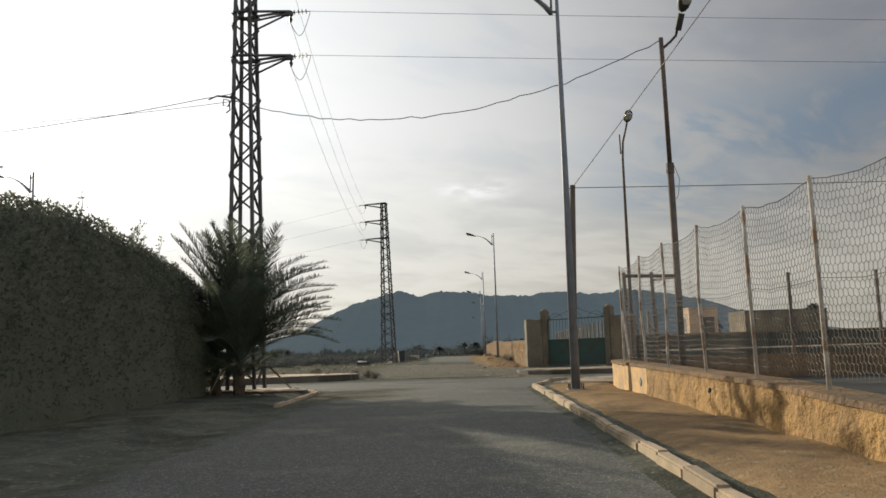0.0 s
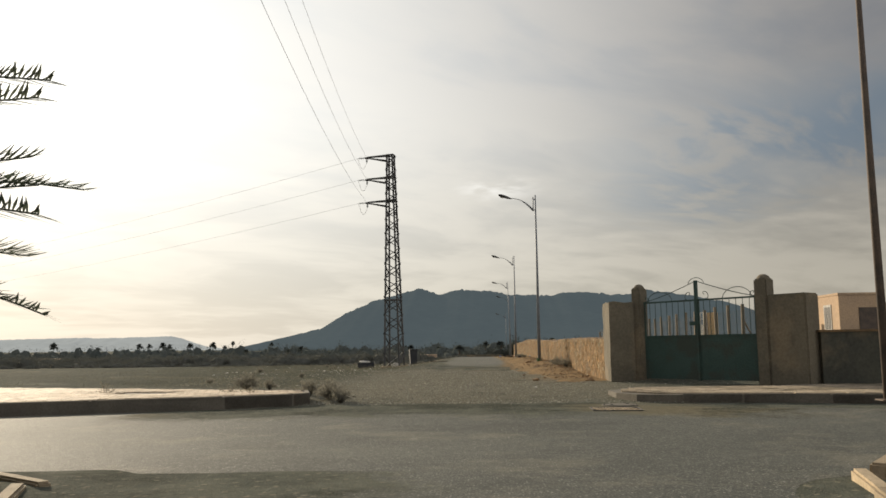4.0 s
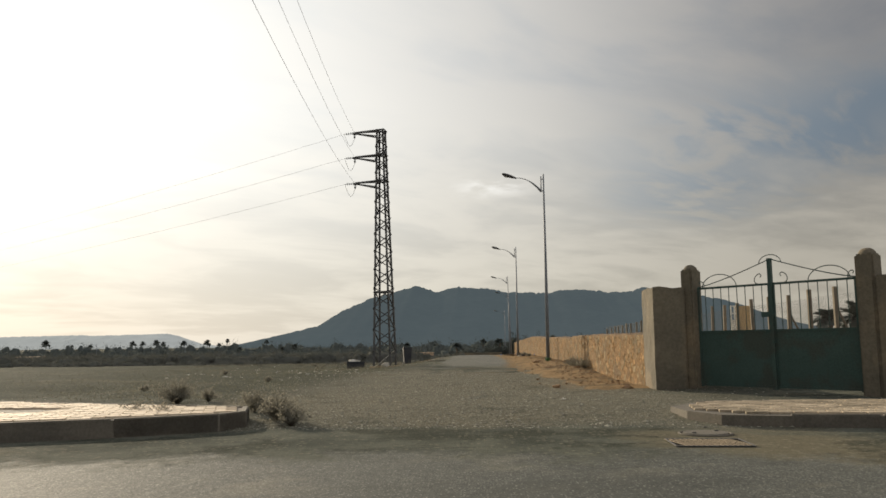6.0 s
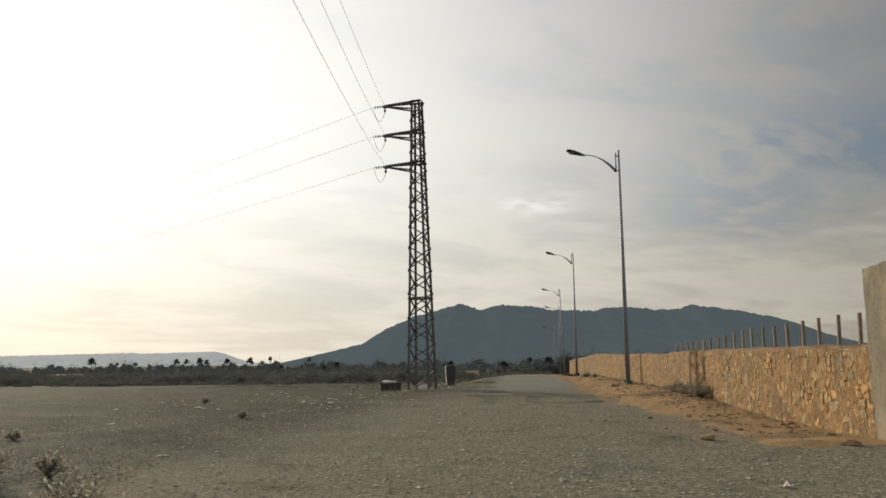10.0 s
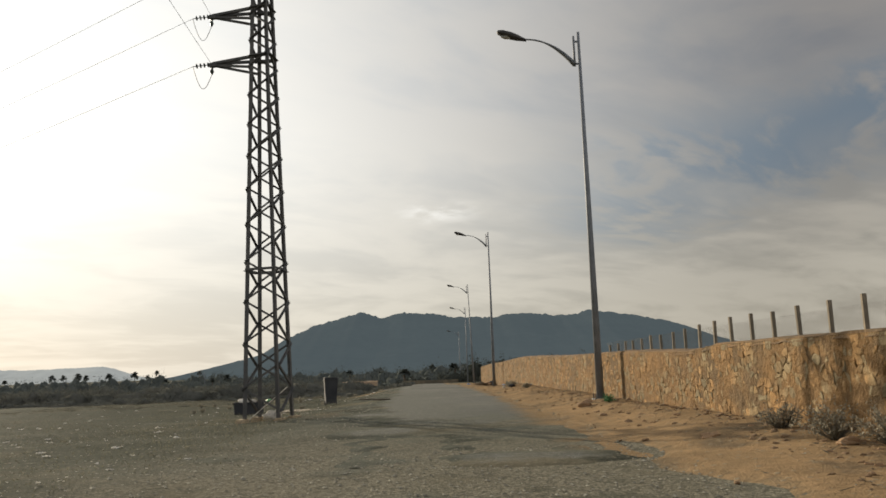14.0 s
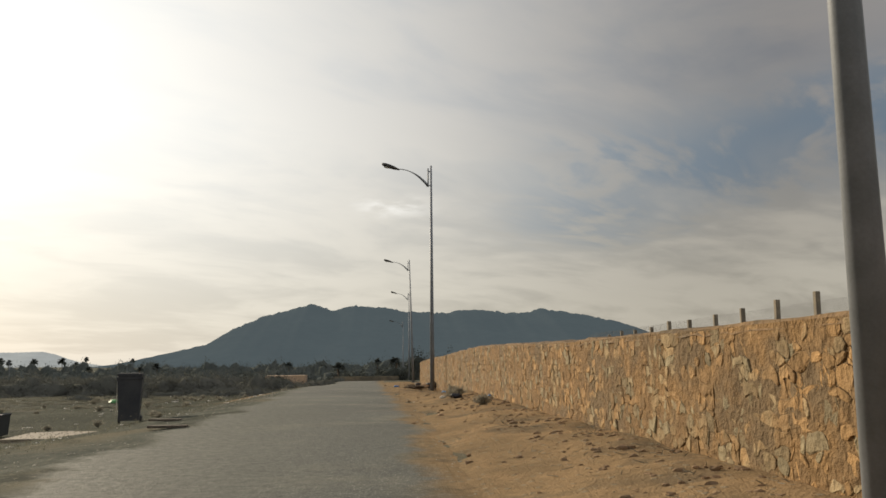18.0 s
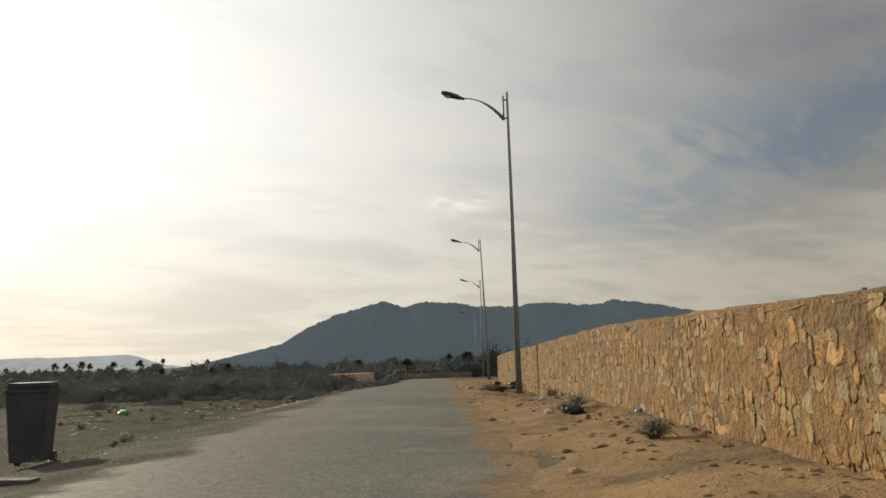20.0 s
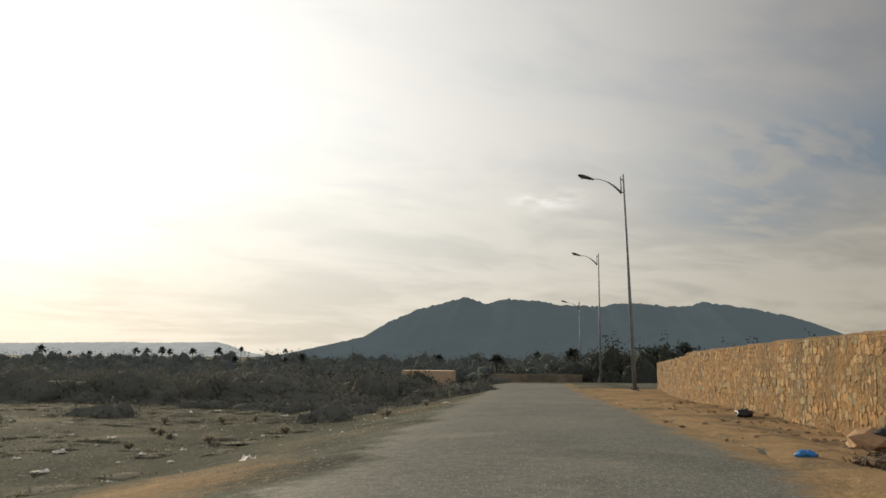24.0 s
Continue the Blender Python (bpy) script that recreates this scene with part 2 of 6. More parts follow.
    ragged = math_node(tr, "ADD", math_node(tr, "MULTIPLY", math_node(tr, "SUBTRACT", mid, 0.5), 0.85), math_node(tr, "MULTIPLY", math_node(tr, "SUBTRACT", fine, 0.5), 0.55))
    is_sand = ramp(tr, math_node(tr, "ADD", value("sandy"), ragged), 0.25, 0.80)
    is_tar = ramp(tr, math_node(tr, "ADD", value("paved"), ragged), 0.34, 0.72)
    col = mix_node(tr, is_tar, mix_node(tr, is_sand, earth, sand), tar)
    col = mix_node(tr, math_node(tr, "MULTIPLY", math_node(tr, "MULTIPLY", pebble1, 0.6), math_node(tr, "SUBTRACT", 1.0, math_node(tr, "MULTIPLY", is_tar, 0.85))), col, (0.225, 0.205, 0.152))
    tone = math_node(tr, "ADD", math_node(tr, "MULTIPLY", fine, 0.7), math_node(tr, "MULTIPLY", grit, 0.7))
    tone = math_node(tr, "ADD", tone, 0.30)
    rgb = tr.nodes.new("ShaderNodeCombineColor")
    for k in range(3):
        link(tr, tone, rgb.inputs[k])
    link(tr, mix_node(tr, 1.0, col, rgb.outputs[0], "MULTIPLY"), shader.inputs["Base Color"])
    link(tr, math_node(tr, "SUBTRACT", 0.95, math_node(tr, "MULTIPLY", is_tar, 0.15)), shader.inputs["Roughness"])
    link(tr, math_node(tr, "ADD", math_node(tr, "MULTIPLY", is_tar, 0.075), 0.006), shader.inputs["Specular IOR Level"])
    height = math_node(tr, "ADD", math_node(tr, "MULTIPLY", fine, 1.0), math_node(tr, "MULTIPLY", grit, 0.35))
    height = math_node(tr, "ADD", height, math_node(tr, "MULTIPLY", math_node(tr, "MULTIPLY", pebble2, math_node(tr, "SUBTRACT", 1.0, is_tar)), 0.25))
    height = math_node(tr, "ADD", height, math_node(tr, "MULTIPLY", math_node(tr, "MULTIPLY", pebble1, math_node(tr, "SUBTRACT", 1.0, is_tar)), 0.22))
    height = math_node(tr, "MULTIPLY", height, math_node(tr, "SUBTRACT", 1.0, math_node(tr, "MULTIPLY", is_tar, 0.45)))
    bn = tr.nodes.new("ShaderNodeBump")
    bn.inputs["Strength"].default_value, bn.inputs["Distance"].default_value = 0.75, 0.045
    link(tr, height, bn.inputs["Height"])
    link(tr, bn.outputs[0], shader.inputs["Normal"])
    return m


M_GROUND = make_ground()


def cover(ob, paved=None, sandy=None, gravelly=None, weedy=None, dusty=None):
    """Stores on each vertex how far it is paved, sandy, gravelly, overgrown or covered in dust."""
    for name, values in (("paved", paved), ("sandy", sandy), ("gravelly", gravelly), ("weedy", weedy), ("dusty", dusty)):
        if values is not None:
            ob.data.attributes.new(name, "FLOAT", "POINT").data.foreach_set("value", [float(v) for v in values])
    return ob


M_KERB = surface("kerb_concrete", (0.38, 0.30, 0.20), (0.28, 0.225, 0.15), 2.5, 0.9, 0.4, 30, vary=0.3)
M_TILE = surface("paving_tile", (0.60, 0.49, 0.36), (0.48, 0.39, 0.28), 3.0, 0.8, 0.4, 25, vary=0.4, spec=0.22)
M_TILE_WORN = surface("dusty_paving_tile", (0.40, 0.33, 0.24), (0.30, 0.25, 0.18), 1.2, 0.92, 0.4, 25, (0.20, 0.17, 0.12), 0.8, vary=0.4, spec=0.1)
M_STONE = surface("rubble_stone", (0.252, 0.153, 0.067), (0.182, 0.115, 0.055), 2.2, 0.94, 1.0, 10, (0.205, 0.150, 0.082), 0.9, vary=0.35, island=0.55, other=(0.178, 0.152, 0.096), dist=0.05, speckle=1.1, spec=0.15)
M_MORTAR = surface("earth_mortar", (0.222, 0.136, 0.062), (0.160, 0.101, 0.050), 2.4, 0.96, 1.0, 11, (0.14, 0.098, 0.056), 0.8, dist=0.07, speckle=1.3, spec=0.12)
M_COPING = surface("cement_coping", (0.200, 0.130, 0.070), (0.150, 0.103, 0.060), 1.2, 0.94, 1.0, 10, (0.12, 0.088, 0.055), 0.9, dist=0.06, spec=0.15)
M_PLASTER = surface("ochre_plaster", (0.52, 0.34, 0.16), (0.44, 0.30, 0.15), 1.5, 0.92, 0.35, 12, (0.36, 0.26, 0.15), 1.6)
M_RENDER = surface("brown_render", (0.150, 0.130, 0.094), (0.112, 0.100, 0.075), 0.9, 0.93, 0.5, 14, (0.185, 0.150, 0.102), 0.7)
M_STEEL = surface("galvanised_steel", (0.185, 0.20, 0.22), (0.145, 0.16, 0.175), 3.0, 0.6, 0.05, 40, metal=0.1, speckle=0.35)
M_LATTICE = surface("weathered_lattice_steel", (0.085, 0.087, 0.088), (0.12, 0.117, 0.110), 2.0, 0.7, 0.15, 30, metal=0.3)
M_DARK = surface("dark_painted_metal", (0.045, 0.045, 0.045), (0.07, 0.065, 0.06), 4.0, 0.6, 0.1, 40, metal=0.2)
# bluish emission stands in for the haze before the mountain
M_MOUNT = surface("haze_glow_mountain_rock", (0.022, 0.025, 0.025), (0.016, 0.018, 0.019), 0.006, 1.0, 0.0, 0.05, spec=0.0, glow=(0.054, 0.072, 0.082))
# pale haze over the plateau, put in as emission of its rock
M_MESA = surface("haze_glow_plateau_rock", (0.20, 0.22, 0.23), (0.17, 0.19, 0.20), 0.003, 1.0, 0.0, 0.02, spec=0.0, glow=(0.205, 0.215, 0.21))

# ---- mesh tools ----


class Shape:
    """Collects faces for one mesh."""

    def __init__(self):
        self.v, self.f = [], []

    def add(self, verts, faces):
        n = len(self.v)
        self.v += [tuple(p) for p in verts]
        self.f += [tuple(n + k for k in face) for face in faces]
        return self

    def box(self, centre, size, turn=None):
        c, (a, b, h) = Vector(centre), (s / 2 for s in size)
        pts = [Vector((x, y, z)) for z in (-h, h) for x, y in ((-a, -b), (a, -b), (a, b), (-a, b))]
        pts = [c + (turn @ p if turn else p) for p in pts]
        return self.add(pts, ((0, 3, 2, 1), (4, 5, 6, 7), (0, 1, 5, 4), (1, 2, 6, 5), (2, 3, 7, 6), (3, 0, 4, 7)))

    def bevelled(self, size, bevel=0.02, centre=(0, 0, 0)):
        bm = bmesh.new()
        bmesh.ops.create_cube(bm, size=1.0)
        bmesh.ops.scale(bm, vec=size, verts=bm.verts)
        bmesh.ops.bevel(bm, geom=bm.edges[:], offset=bevel, segments=2, affect="EDGES")
        c = Vector(centre)
        bm.verts.index_update()
        self.add([c + p.co for p in bm.verts], [[p.index for p in f.verts] for f in bm.faces])
        bm.free()
        return self

    def tube(self, points, radii, seg=8, cap=True, flat=1.0):
        pts = [Vector(p) for p in points]
        if isinstance(radii, (int, float)):
            radii = [radii] * len(pts)
        n0, side = len(self.v), None
        verts, faces = [], []
        for k, p in enumerate(pts):
            way = (pts[min(k + 1, len(pts) - 1)] - pts[max(k - 1, 0)]).normalized()
            ref = side if side is not None else (Vector((0, 0, 1)) if abs(way.z) < 0.9 else Vector((1, 0, 0)))
            u = (ref - way * ref.dot(way)).normalized()
            side = u
            w = way.cross(u)
            for s in range(seg):
                a = 2 * math.pi * s / seg
                verts.append(p + (u * math.cos(a) * flat + w * math.sin(a)) * radii[k])
        for k in range(len(pts) - 1):
            for s in range(seg):
                faces.append((k * seg + s, k * seg + (s + 1) % seg, (k + 1) * seg + (s + 1) % seg, (k + 1) * seg + s))
        if cap:
            faces.append(tuple(reversed(range(seg))))
            faces.append(tuple((len(pts) - 1) * seg + s for s in range(seg)))
        return self.add(verts, faces)

    def angle_bar(self, a, b, wide=0.06, thick=0.008, out=None):
        """An L-section steel bar from a to b."""
        a, b = Vector(a), Vector(b)
        way = (b - a).normalized()
        ref = Vector(out) if out is not None else (Vector((0, 0, 1)) if abs(way.z) < 0.9 else Vector((1, 0, 0)))
        u = (ref - way * ref.dot(way)).normalized()
        w = way.cross(u)
        prof = ((0, 0), (wide, 0), (wide, thick), (thick, thick), (thick, wide), (0, wide))
        verts = [p + u * x + w * y for p in (a, b) for x, y in prof]
        faces = [(k, (k + 1) % 6, 6 + (k + 1) % 6, 6 + k) for k in range(6)]
        return self.add(verts, faces + [(5, 4, 3, 2, 1, 0), (6, 7, 8, 9, 10, 11)])

    def lump(self, centre, size, seed=0, rough=0.25, rings=5, segs=8):
        """An uneven rounded body (stone, bag)."""
        c, rnd = Vector(centre), random.Random(seed)
        off = Vector((rnd.uniform(-50, 50), rnd.uniform(-50, 50), rnd.uniform(-50, 50)))
        verts, faces = [], []
        for i in range(rings + 1):
            th = math.pi * i / rings
            for j in range(segs):
                ph = 2 * math.pi * (j + 0.5 * (i % 2)) / segs
                d = Vector((math.sin(th) * math.cos(ph), math.sin(th) * math.sin(ph), math.cos(th)))
                r = 1 + rough * noise.noise(d * 1.7 + off)
                verts.append(c + Vector((d.x * size[0], d.y * size[1], d.z * size[2])) * r)
        for i in range(rings):
            for j in range(segs):
                faces.append((i * segs + j, (i + 1) * segs + j, (i + 1) * segs + (j + 1) % segs, i * segs + (j + 1) % segs))
        return self.add(verts, faces)

    def mesh(self, name, material, smooth=False):
        me = bpy.data.meshes.new(name)
        me.from_pydata(self.v, [], self.f)
        me.materials.append(material)
        if smooth:
            me.polygons.foreach_set("use_smooth", [True] * len(me.polygons))
        me.update()
        return me


def part(name, shape, material, parent=None, label="", smooth=False):
    ob = new(name, shape.mesh(name, material, smooth) if isinstance(shape, Shape) else shape)
    if parent is not None:
        ob.parent = parent
    return tagged(ob, label)


def thing(name, at, label, category, group="", turn=0.0, kind=""):
    ob = new(name)
    ob.matrix_basis = pose(*at, 0, 0, turn)
    ob.empty_display_size = 0.3
    return tagged(ob, label, category, group, kind)


def step(x, a, b):
    t = min(1.0, max(0.0, (x - a) / (b - a)))
    return t * t * (3 - 2 * t)

# ---- the lie of the land ----


def wall_x(y):
    """The line of the stone wall's face."""
    return 4.66 - (y - 47.0) * 0.0088 + 0.098 * max(0.0, y - 130.0)


def road_mid(y):
    return -0.35 - 0.6 * step(y, 84, 112) - 0.5 * step(y, 105, 150)


def level(x, y):
    """The height of the ground without its small bumps."""
    z = -0.13 * step(y, 25, 30) * step(y, 42, 37)
    z += -0.85 * step(-x, 2.5, 9) * step(y, 58, 100)
    z += 0.24 * step(x, 1.9, 4.3) * step(y, 52, 62) * step(y, 107, 95) * step(x, 9, 5)
    z -= 0.12 * step(x, 2.2, 3.4) * step(y, 98, 106) * step(y, 124, 112)
    z += -0.55 * step(y, 108, 148) - 2.6 * step(y, 152, 230) * step(abs(x), 900, 300)
    z += 0.9 * step(x, 5.0, 6.5) * step(y, 44, 56) * step(y, 150, 132)
    z += 0.10 * step(x, 3.3, 3.6) * step(y, 29, 25) + 0.08 * step(-x, 3.0, 3.6) * step(y, 29, 25)
    return z


def ground_z(x, y):
    bumps = 0.05 * noise.noise((x * 0.55, y * 0.55, 3.1)) + 0.025 * noise.noise((x * 1.9, y * 1.9, 7.7))
    if x < -4 and y > 42:
        bumps = bumps * 1.1 + 0.11 * noise.noise((x * 0.21, y * 0.21, 9.0)) * step(-x, 4, 8)
    calm = step(abs(x - road_mid(y)), 2.0, 3.6) if y > 42 else step(abs(x - 0.2), 3.0, 4.2) * step(y, 28, 25)
    if 25 < y < 42:
        calm = 0.0
    return level(x, y) + bumps * calm

# ---- ground, roads, mountains ----


def grid_mesh(xs, ys, height, name, material, smooth=True):
    s = Shape()
    s.v = [(x, y, height(x, y)) for y in ys for x in xs]
    n = len(xs)
    s.f = [(j * n + i, j * n + i + 1, (j + 1) * n + i + 1, (j + 1) * n + i) for j in range(len(ys) - 1) for i in range(n - 1)]
    return part(name, s, material, None, "", smooth)


def spread(near_lo, near_hi, stepsize, far):
    mid = [near_lo + k * stepsize for k in range(int((near_hi - near_lo) / stepsize) + 1)]
    out, d = [], stepsize
    x = mid[-1]
    while x < far:
        d *= 1.35
        x += d
        out.append(x)
    lo, d, x = [], stepsize, near_lo
    while x > -far:
        d *= 1.35
        x -= d
        lo.append(x)
    return list(reversed(lo)) + mid + out


ground = grid_mesh(spread(-24, 16, 0.5, 4600), spread(-12, 170, 0.5, 4600), lambda x, y: ground_z(x, y) - 0.02, "ground", M_GROUND)


def sandy_at(x, y):
    """Where the earth is orange and sandy: beside the lane, at the pylon and in a few bare patches."""
    v = 0.0
    for cx, cy, rx, ry, k in ((-5.6, 110, 2.4, 5.0, 0.75), (-4.6, 75, 2.2, 6.0, 0.42), (-5.5, 128, 2.5, 5, 0.6), (-9, 92, 3.5, 5, 0.35), (3.2, 50, 2.5, 7, 0.5), (-13, 124, 4, 5, 0.35), (1, 70, 4, 9, 0.2)):
        v = max(v, k * max(0.0, 1 - math.hypot((x - cx) / rx, (y - cy) / ry)) ** 0.6)
    return v


cover(ground, None, [sandy_at(v.co.x, v.co.y) for v in ground.data.vertices],
      [step(v.co.y, 36, 40) * step(v.co.y, 74, 58) * step(abs(v.co.x - 0.4), 7, 3.2) for v in ground.data.vertices],
      [max(step(v.co.y, 74, 104), 0.95 * step(v.co.y, 42, 50)) * step(-v.co.x, 3.2 + 0.8 * step(v.co.y, 80, 95), 6.6 + 0.8 * step(v.co.y, 80, 95)) for v in ground.data.vertices])
tagged(ground, "bare brown stony earth with sandy patches", "ground", kind="structure")


def strip(name, y0, y1, left, right, dy=0.5, n=12, lift=0.008):
    """A ribbon of road between two edge lines given as functions of y."""
    s, rows = Shape(), int((y1 - y0) / dy) + 1
    paved, sandy, dusty = [], [], []
    for j in range(rows):
        y = y0 + (y1 - y0) * j / (rows - 1)
        a, b = left(y), right(y)
        for i in range(n + 1):
            x = a + (b - a) * i / n
            grip = 1.0 if y0 < 0 else step(y, y0, y0 + 13) * step(y, y1, y1 - 4)
            edge = -0.035 if i in (0, n) else -0.006 if i in (1, n - 1) else lift - 0.045 * (1 - grip) + 0.05 * (1 - grip) * noise.noise((x * 1.1, y * 0.9, 4))
            s.v.append((x, y, level(x, y) + edge))
            u = i / n
            full = min(1.0, 4.2 * u, 4.2 * (1 - u)) if y0 > 0 else min(1.0, 5 * u, 1.2)
            paved.append(full * (0.25 + 0.75 * step(y, y0, y0 + 22)) if y0 > 0 else full * (1 - 0.7 * step(y, 17, 24) * step(x, 1.8, -1.5)))
            sandy.append(0.75 * step(u, 0.55, 1.0) if y0 > 0 else 0.0)
            reach = 0.22 * step(y, 92, 74)
            dusty.append(0.9 * step(u + 0.25 * noise.noise((y * 0.12, 3.3, 0)), 0.62 + reach, 0.18 + reach) * (1 - 0.45 * step(y, 84, 100)) if y0 > 0 else 0.0)
    s.f = [(j * (n + 1) + i, j * (n + 1) + i + 1, (j + 1) * (n + 1) + i + 1, (j + 1) * (n + 1) + i) for j in range(rows - 1) for i in range(n)]
    return cover(part(name, s, M_GROUND, None, "", True), paved, sandy, None, None, dusty)


def wob(y, seed, amp=0.22):
    return amp * noise.noise((y * 0.45, seed, 0)) + 0.5 * amp * noise.noise((y * 1.5, seed, 5)) + 0.25 * amp * noise.noise((y * 4.1, seed, 9))


tagged(strip("road_near", -14, 27.4, lambda y: -2.75 + wob(y, 1, 0.15), lambda y: 3.40 + 1.5 * max(0.0, (y - 24.3) / 3.1) ** 2, 0.4),
       "worn dusty asphalt street beside a kerb", "road", kind="structure")
tagged(strip("road_far", 60, 158, lambda y: road_mid(y) - 2.95 + wob(y, 2, 0.75) + 1.2 * step(y, 78, 60), lambda y: road_mid(y) + 2.75 + wob(y, 3, 0.45) - 0.3 * step(y, 70, 58), 0.25, 16),
       "narrow worn asphalt lane with ragged dusty edges", "road", kind="structure")


def cross_road():
    """The street that crosses, a little oblique to the lane."""
    s = Shape()
    nx, ny = 120, 10
    for j in range(ny + 1):
        for i in range(nx + 1):
            x = -60 + i
            lo = 27.5 + (0.0 if abs(x) < 4 else -0.30 * (abs(x) - 4) if x > 0 else 0.02 * (x + 4))
            hi = 37.9 - 0.35 * max(0, abs(x) - 3.2) if abs(x) > 3.2 else 38.4 + 0.3 * noise.noise((x * 1.3, 0, 0))
            y = lo + (hi - lo) * j / ny
            s.v.append((x, y, level(x, y) + (0.014 if 0 < j < ny else -0.02)))
    s.f = [(j * (nx + 1) + i, j * (nx + 1) + i + 1, (j + 1) * (nx + 1) + i + 1, (j + 1) * (nx + 1) + i) for j in range(ny) for i in range(nx)]
    paved = [1.0 if j < 6 else 1.0 - 0.28 * (j - 5) * step(abs(i - 60), 9, 4) for j in range(ny + 1) for i in range(nx + 1)]
    return cover(part("road_cross", s, M_GROUND, None, "", True), paved)


tagged(cross_road(), "dusty grey asphalt cross street", "road", kind="structure")


def ridge(name, knots, y, depth, material, label, rough):
    """A mountain: the crest follows the knots, the flanks fall to the plain before and behind it."""
    s = Shape()
    xs = np.arange(knots[0][0], knots[-1][0] + 1, 7.0)
    crest = np.interp(xs, [k[0] for k in knots], [k[1] for k in knots])
    rows = [(-1.0, 0.0), (-0.75, 0.22), (-0.5, 0.5), (-0.3, 0.72), (-0.12, 0.9), (-0.03, 0.985), (0, 1.0), (0.15, 0.93), (0.6, 0.4), (1.0, 0.0)]
    for fy, fz in rows:
        for x, h in zip(xs, crest):
            gully = noise.fractal((x * 0.006, fy * 2.0, 1.3), 1.0, 2.0, 5) * rough
            crag = noise.noise((x * 0.035, 2.2, 0)) * rough * 0.16 + noise.noise((x * 0.11, 5.2, 0)) * rough * 0.2 * fz ** 8
            s.v.append((x + gully * 0.6 * (1 - fz), y + fy * depth, -8 + (h + 8 + crag) * fz + gully * fz * (1 - fz) * 1.4))
    n = len(xs)
    s.f = [(j * n + i, j * n + i + 1, (j + 1) * n + i + 1, (j + 1) * n + i) for j in range(len(rows) - 1) for i in range(n - 1)]
    return tagged(part(name, s, material, None, "", True), label, "mountain", kind="structure")


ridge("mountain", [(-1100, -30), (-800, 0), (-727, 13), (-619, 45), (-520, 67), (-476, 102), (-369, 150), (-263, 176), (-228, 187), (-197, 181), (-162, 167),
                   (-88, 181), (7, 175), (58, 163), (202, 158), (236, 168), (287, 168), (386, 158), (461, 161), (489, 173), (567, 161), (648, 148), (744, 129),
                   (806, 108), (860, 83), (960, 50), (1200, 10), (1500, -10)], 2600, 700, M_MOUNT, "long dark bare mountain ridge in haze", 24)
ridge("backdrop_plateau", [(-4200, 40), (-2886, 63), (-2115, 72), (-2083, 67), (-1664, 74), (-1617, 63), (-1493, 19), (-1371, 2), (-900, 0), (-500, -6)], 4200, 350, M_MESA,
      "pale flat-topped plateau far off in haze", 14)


def verge(name, y0, y1, left, right, label, n=14, dy=0.4, soft=5):
    """A sandy strip between a road's edge and a wall, rough and uneven."""
    s, rows = Shape(), int((y1 - y0) / dy) + 1
    for j in range(rows):
        y = y0 + (y1 - y0) * j / (rows - 1)
        a, b = left(y), right(y)
        for i in range(n + 1):
            x = a + (b - a) * i / n
            edge = -0.06 if i == 0 or j in (0, rows - 1) else -0.02 if i == 1 else 0.012
            rough = 0.035 * noise.noise((x * 1.3, y * 1.3, 2)) + 0.02 * noise.noise((x * 4.1, y * 4.1, 6))
            s.v.append((x, y, ground_z(x, y) + edge + rough * (0.3 if i < 2 else 1)))
    s.f = [(j * (n + 1) + i, j * (n + 1) + i + 1, (j + 1) * (n + 1) + i + 1, (j + 1) * (n + 1) + i) for j in range(rows - 1) for i in range(n)]
    sandy = [(0.55 + 0.45 * min(1.0, i / soft)) * (1.0 if y0 > 0 else 0.8) for j in range(rows) for i in range(n + 1)]
    return tagged(cover(part(name, s, M_GROUND, None, "", True), None, sandy), label, "ground", kind="structure")


verge("verge_far", 46.5, 147, lambda y: road_mid(y) + 2.25 + wob(y, 9, 0.7) + 0.9 * step(y, 60, 48), lambda y: wall_x(y) + 0.1, "sandy orange verge at the foot of the wall")
verge("verge_near", -8, 24.2, lambda y: 3.5, lambda y: 5.2, "trodden brown sandy verge between kerb and wall", 8, 0.4, 0.5)


def asphalt_patch(x, y, rx, ry, seed):
    """A ragged remnant of asphalt lying on the dust."""
    s, n = Shape(), 26
    for ring, z in ((1.0, -0.02), (0.88, 0.004), (0.45, 0.010)):
        for k in range(n):
            a = 2 * math.pi * k / n
            r = ring * (1 + 0.34 * noise.noise((math.cos(a) * 1.6, math.sin(a) * 1.6, seed)) + 0.12 * noise.noise((math.cos(a) * 6, math.sin(a) * 6, seed)))
            px, py = x + rx * r * math.cos(a), y + ry * r * math.sin(a)
            s.v.append((px, py, level(px, py) + z))
    s.f = [(j * n + k, j * n + (k + 1) % n, (j + 1) * n + (k + 1) % n, (j + 1) * n + k) for j in range(2) for k in range(n)] + [tuple(2 * n + k for k in range(n))]
    return tagged(cover(part("asphalt_patch", s, M_GROUND, None, "", True), [v for v in (0.0, 0.30, 0.58) for k in range(n)]), "ragged broken patch of old asphalt on dust", "asphalt", kind="structure")


for k, (x, y, rx, ry) in enumerate(((-2.6, 72.5, 0.9, 0.8), (-1.9, 66.0, 1.2, 1.5), (0.6, 60.5, 1.3, 1.0))):
    asphalt_patch(x, y, rx, ry, k * 3.7)

# ---- stone wall along the lane ----
WALL_TOP = ([47, 58, 64.3, 66, 69, 72, 82, 91, 95, 101, 107, 118, 129.8, 130.5, 148.6], [1.38, 1.47, 1.48, 1.38, 1.44, 1.50, 1.53, 1.68, 1.71, 1.65, 1.56, 1.49, 1.30, 1.18, 0.84])


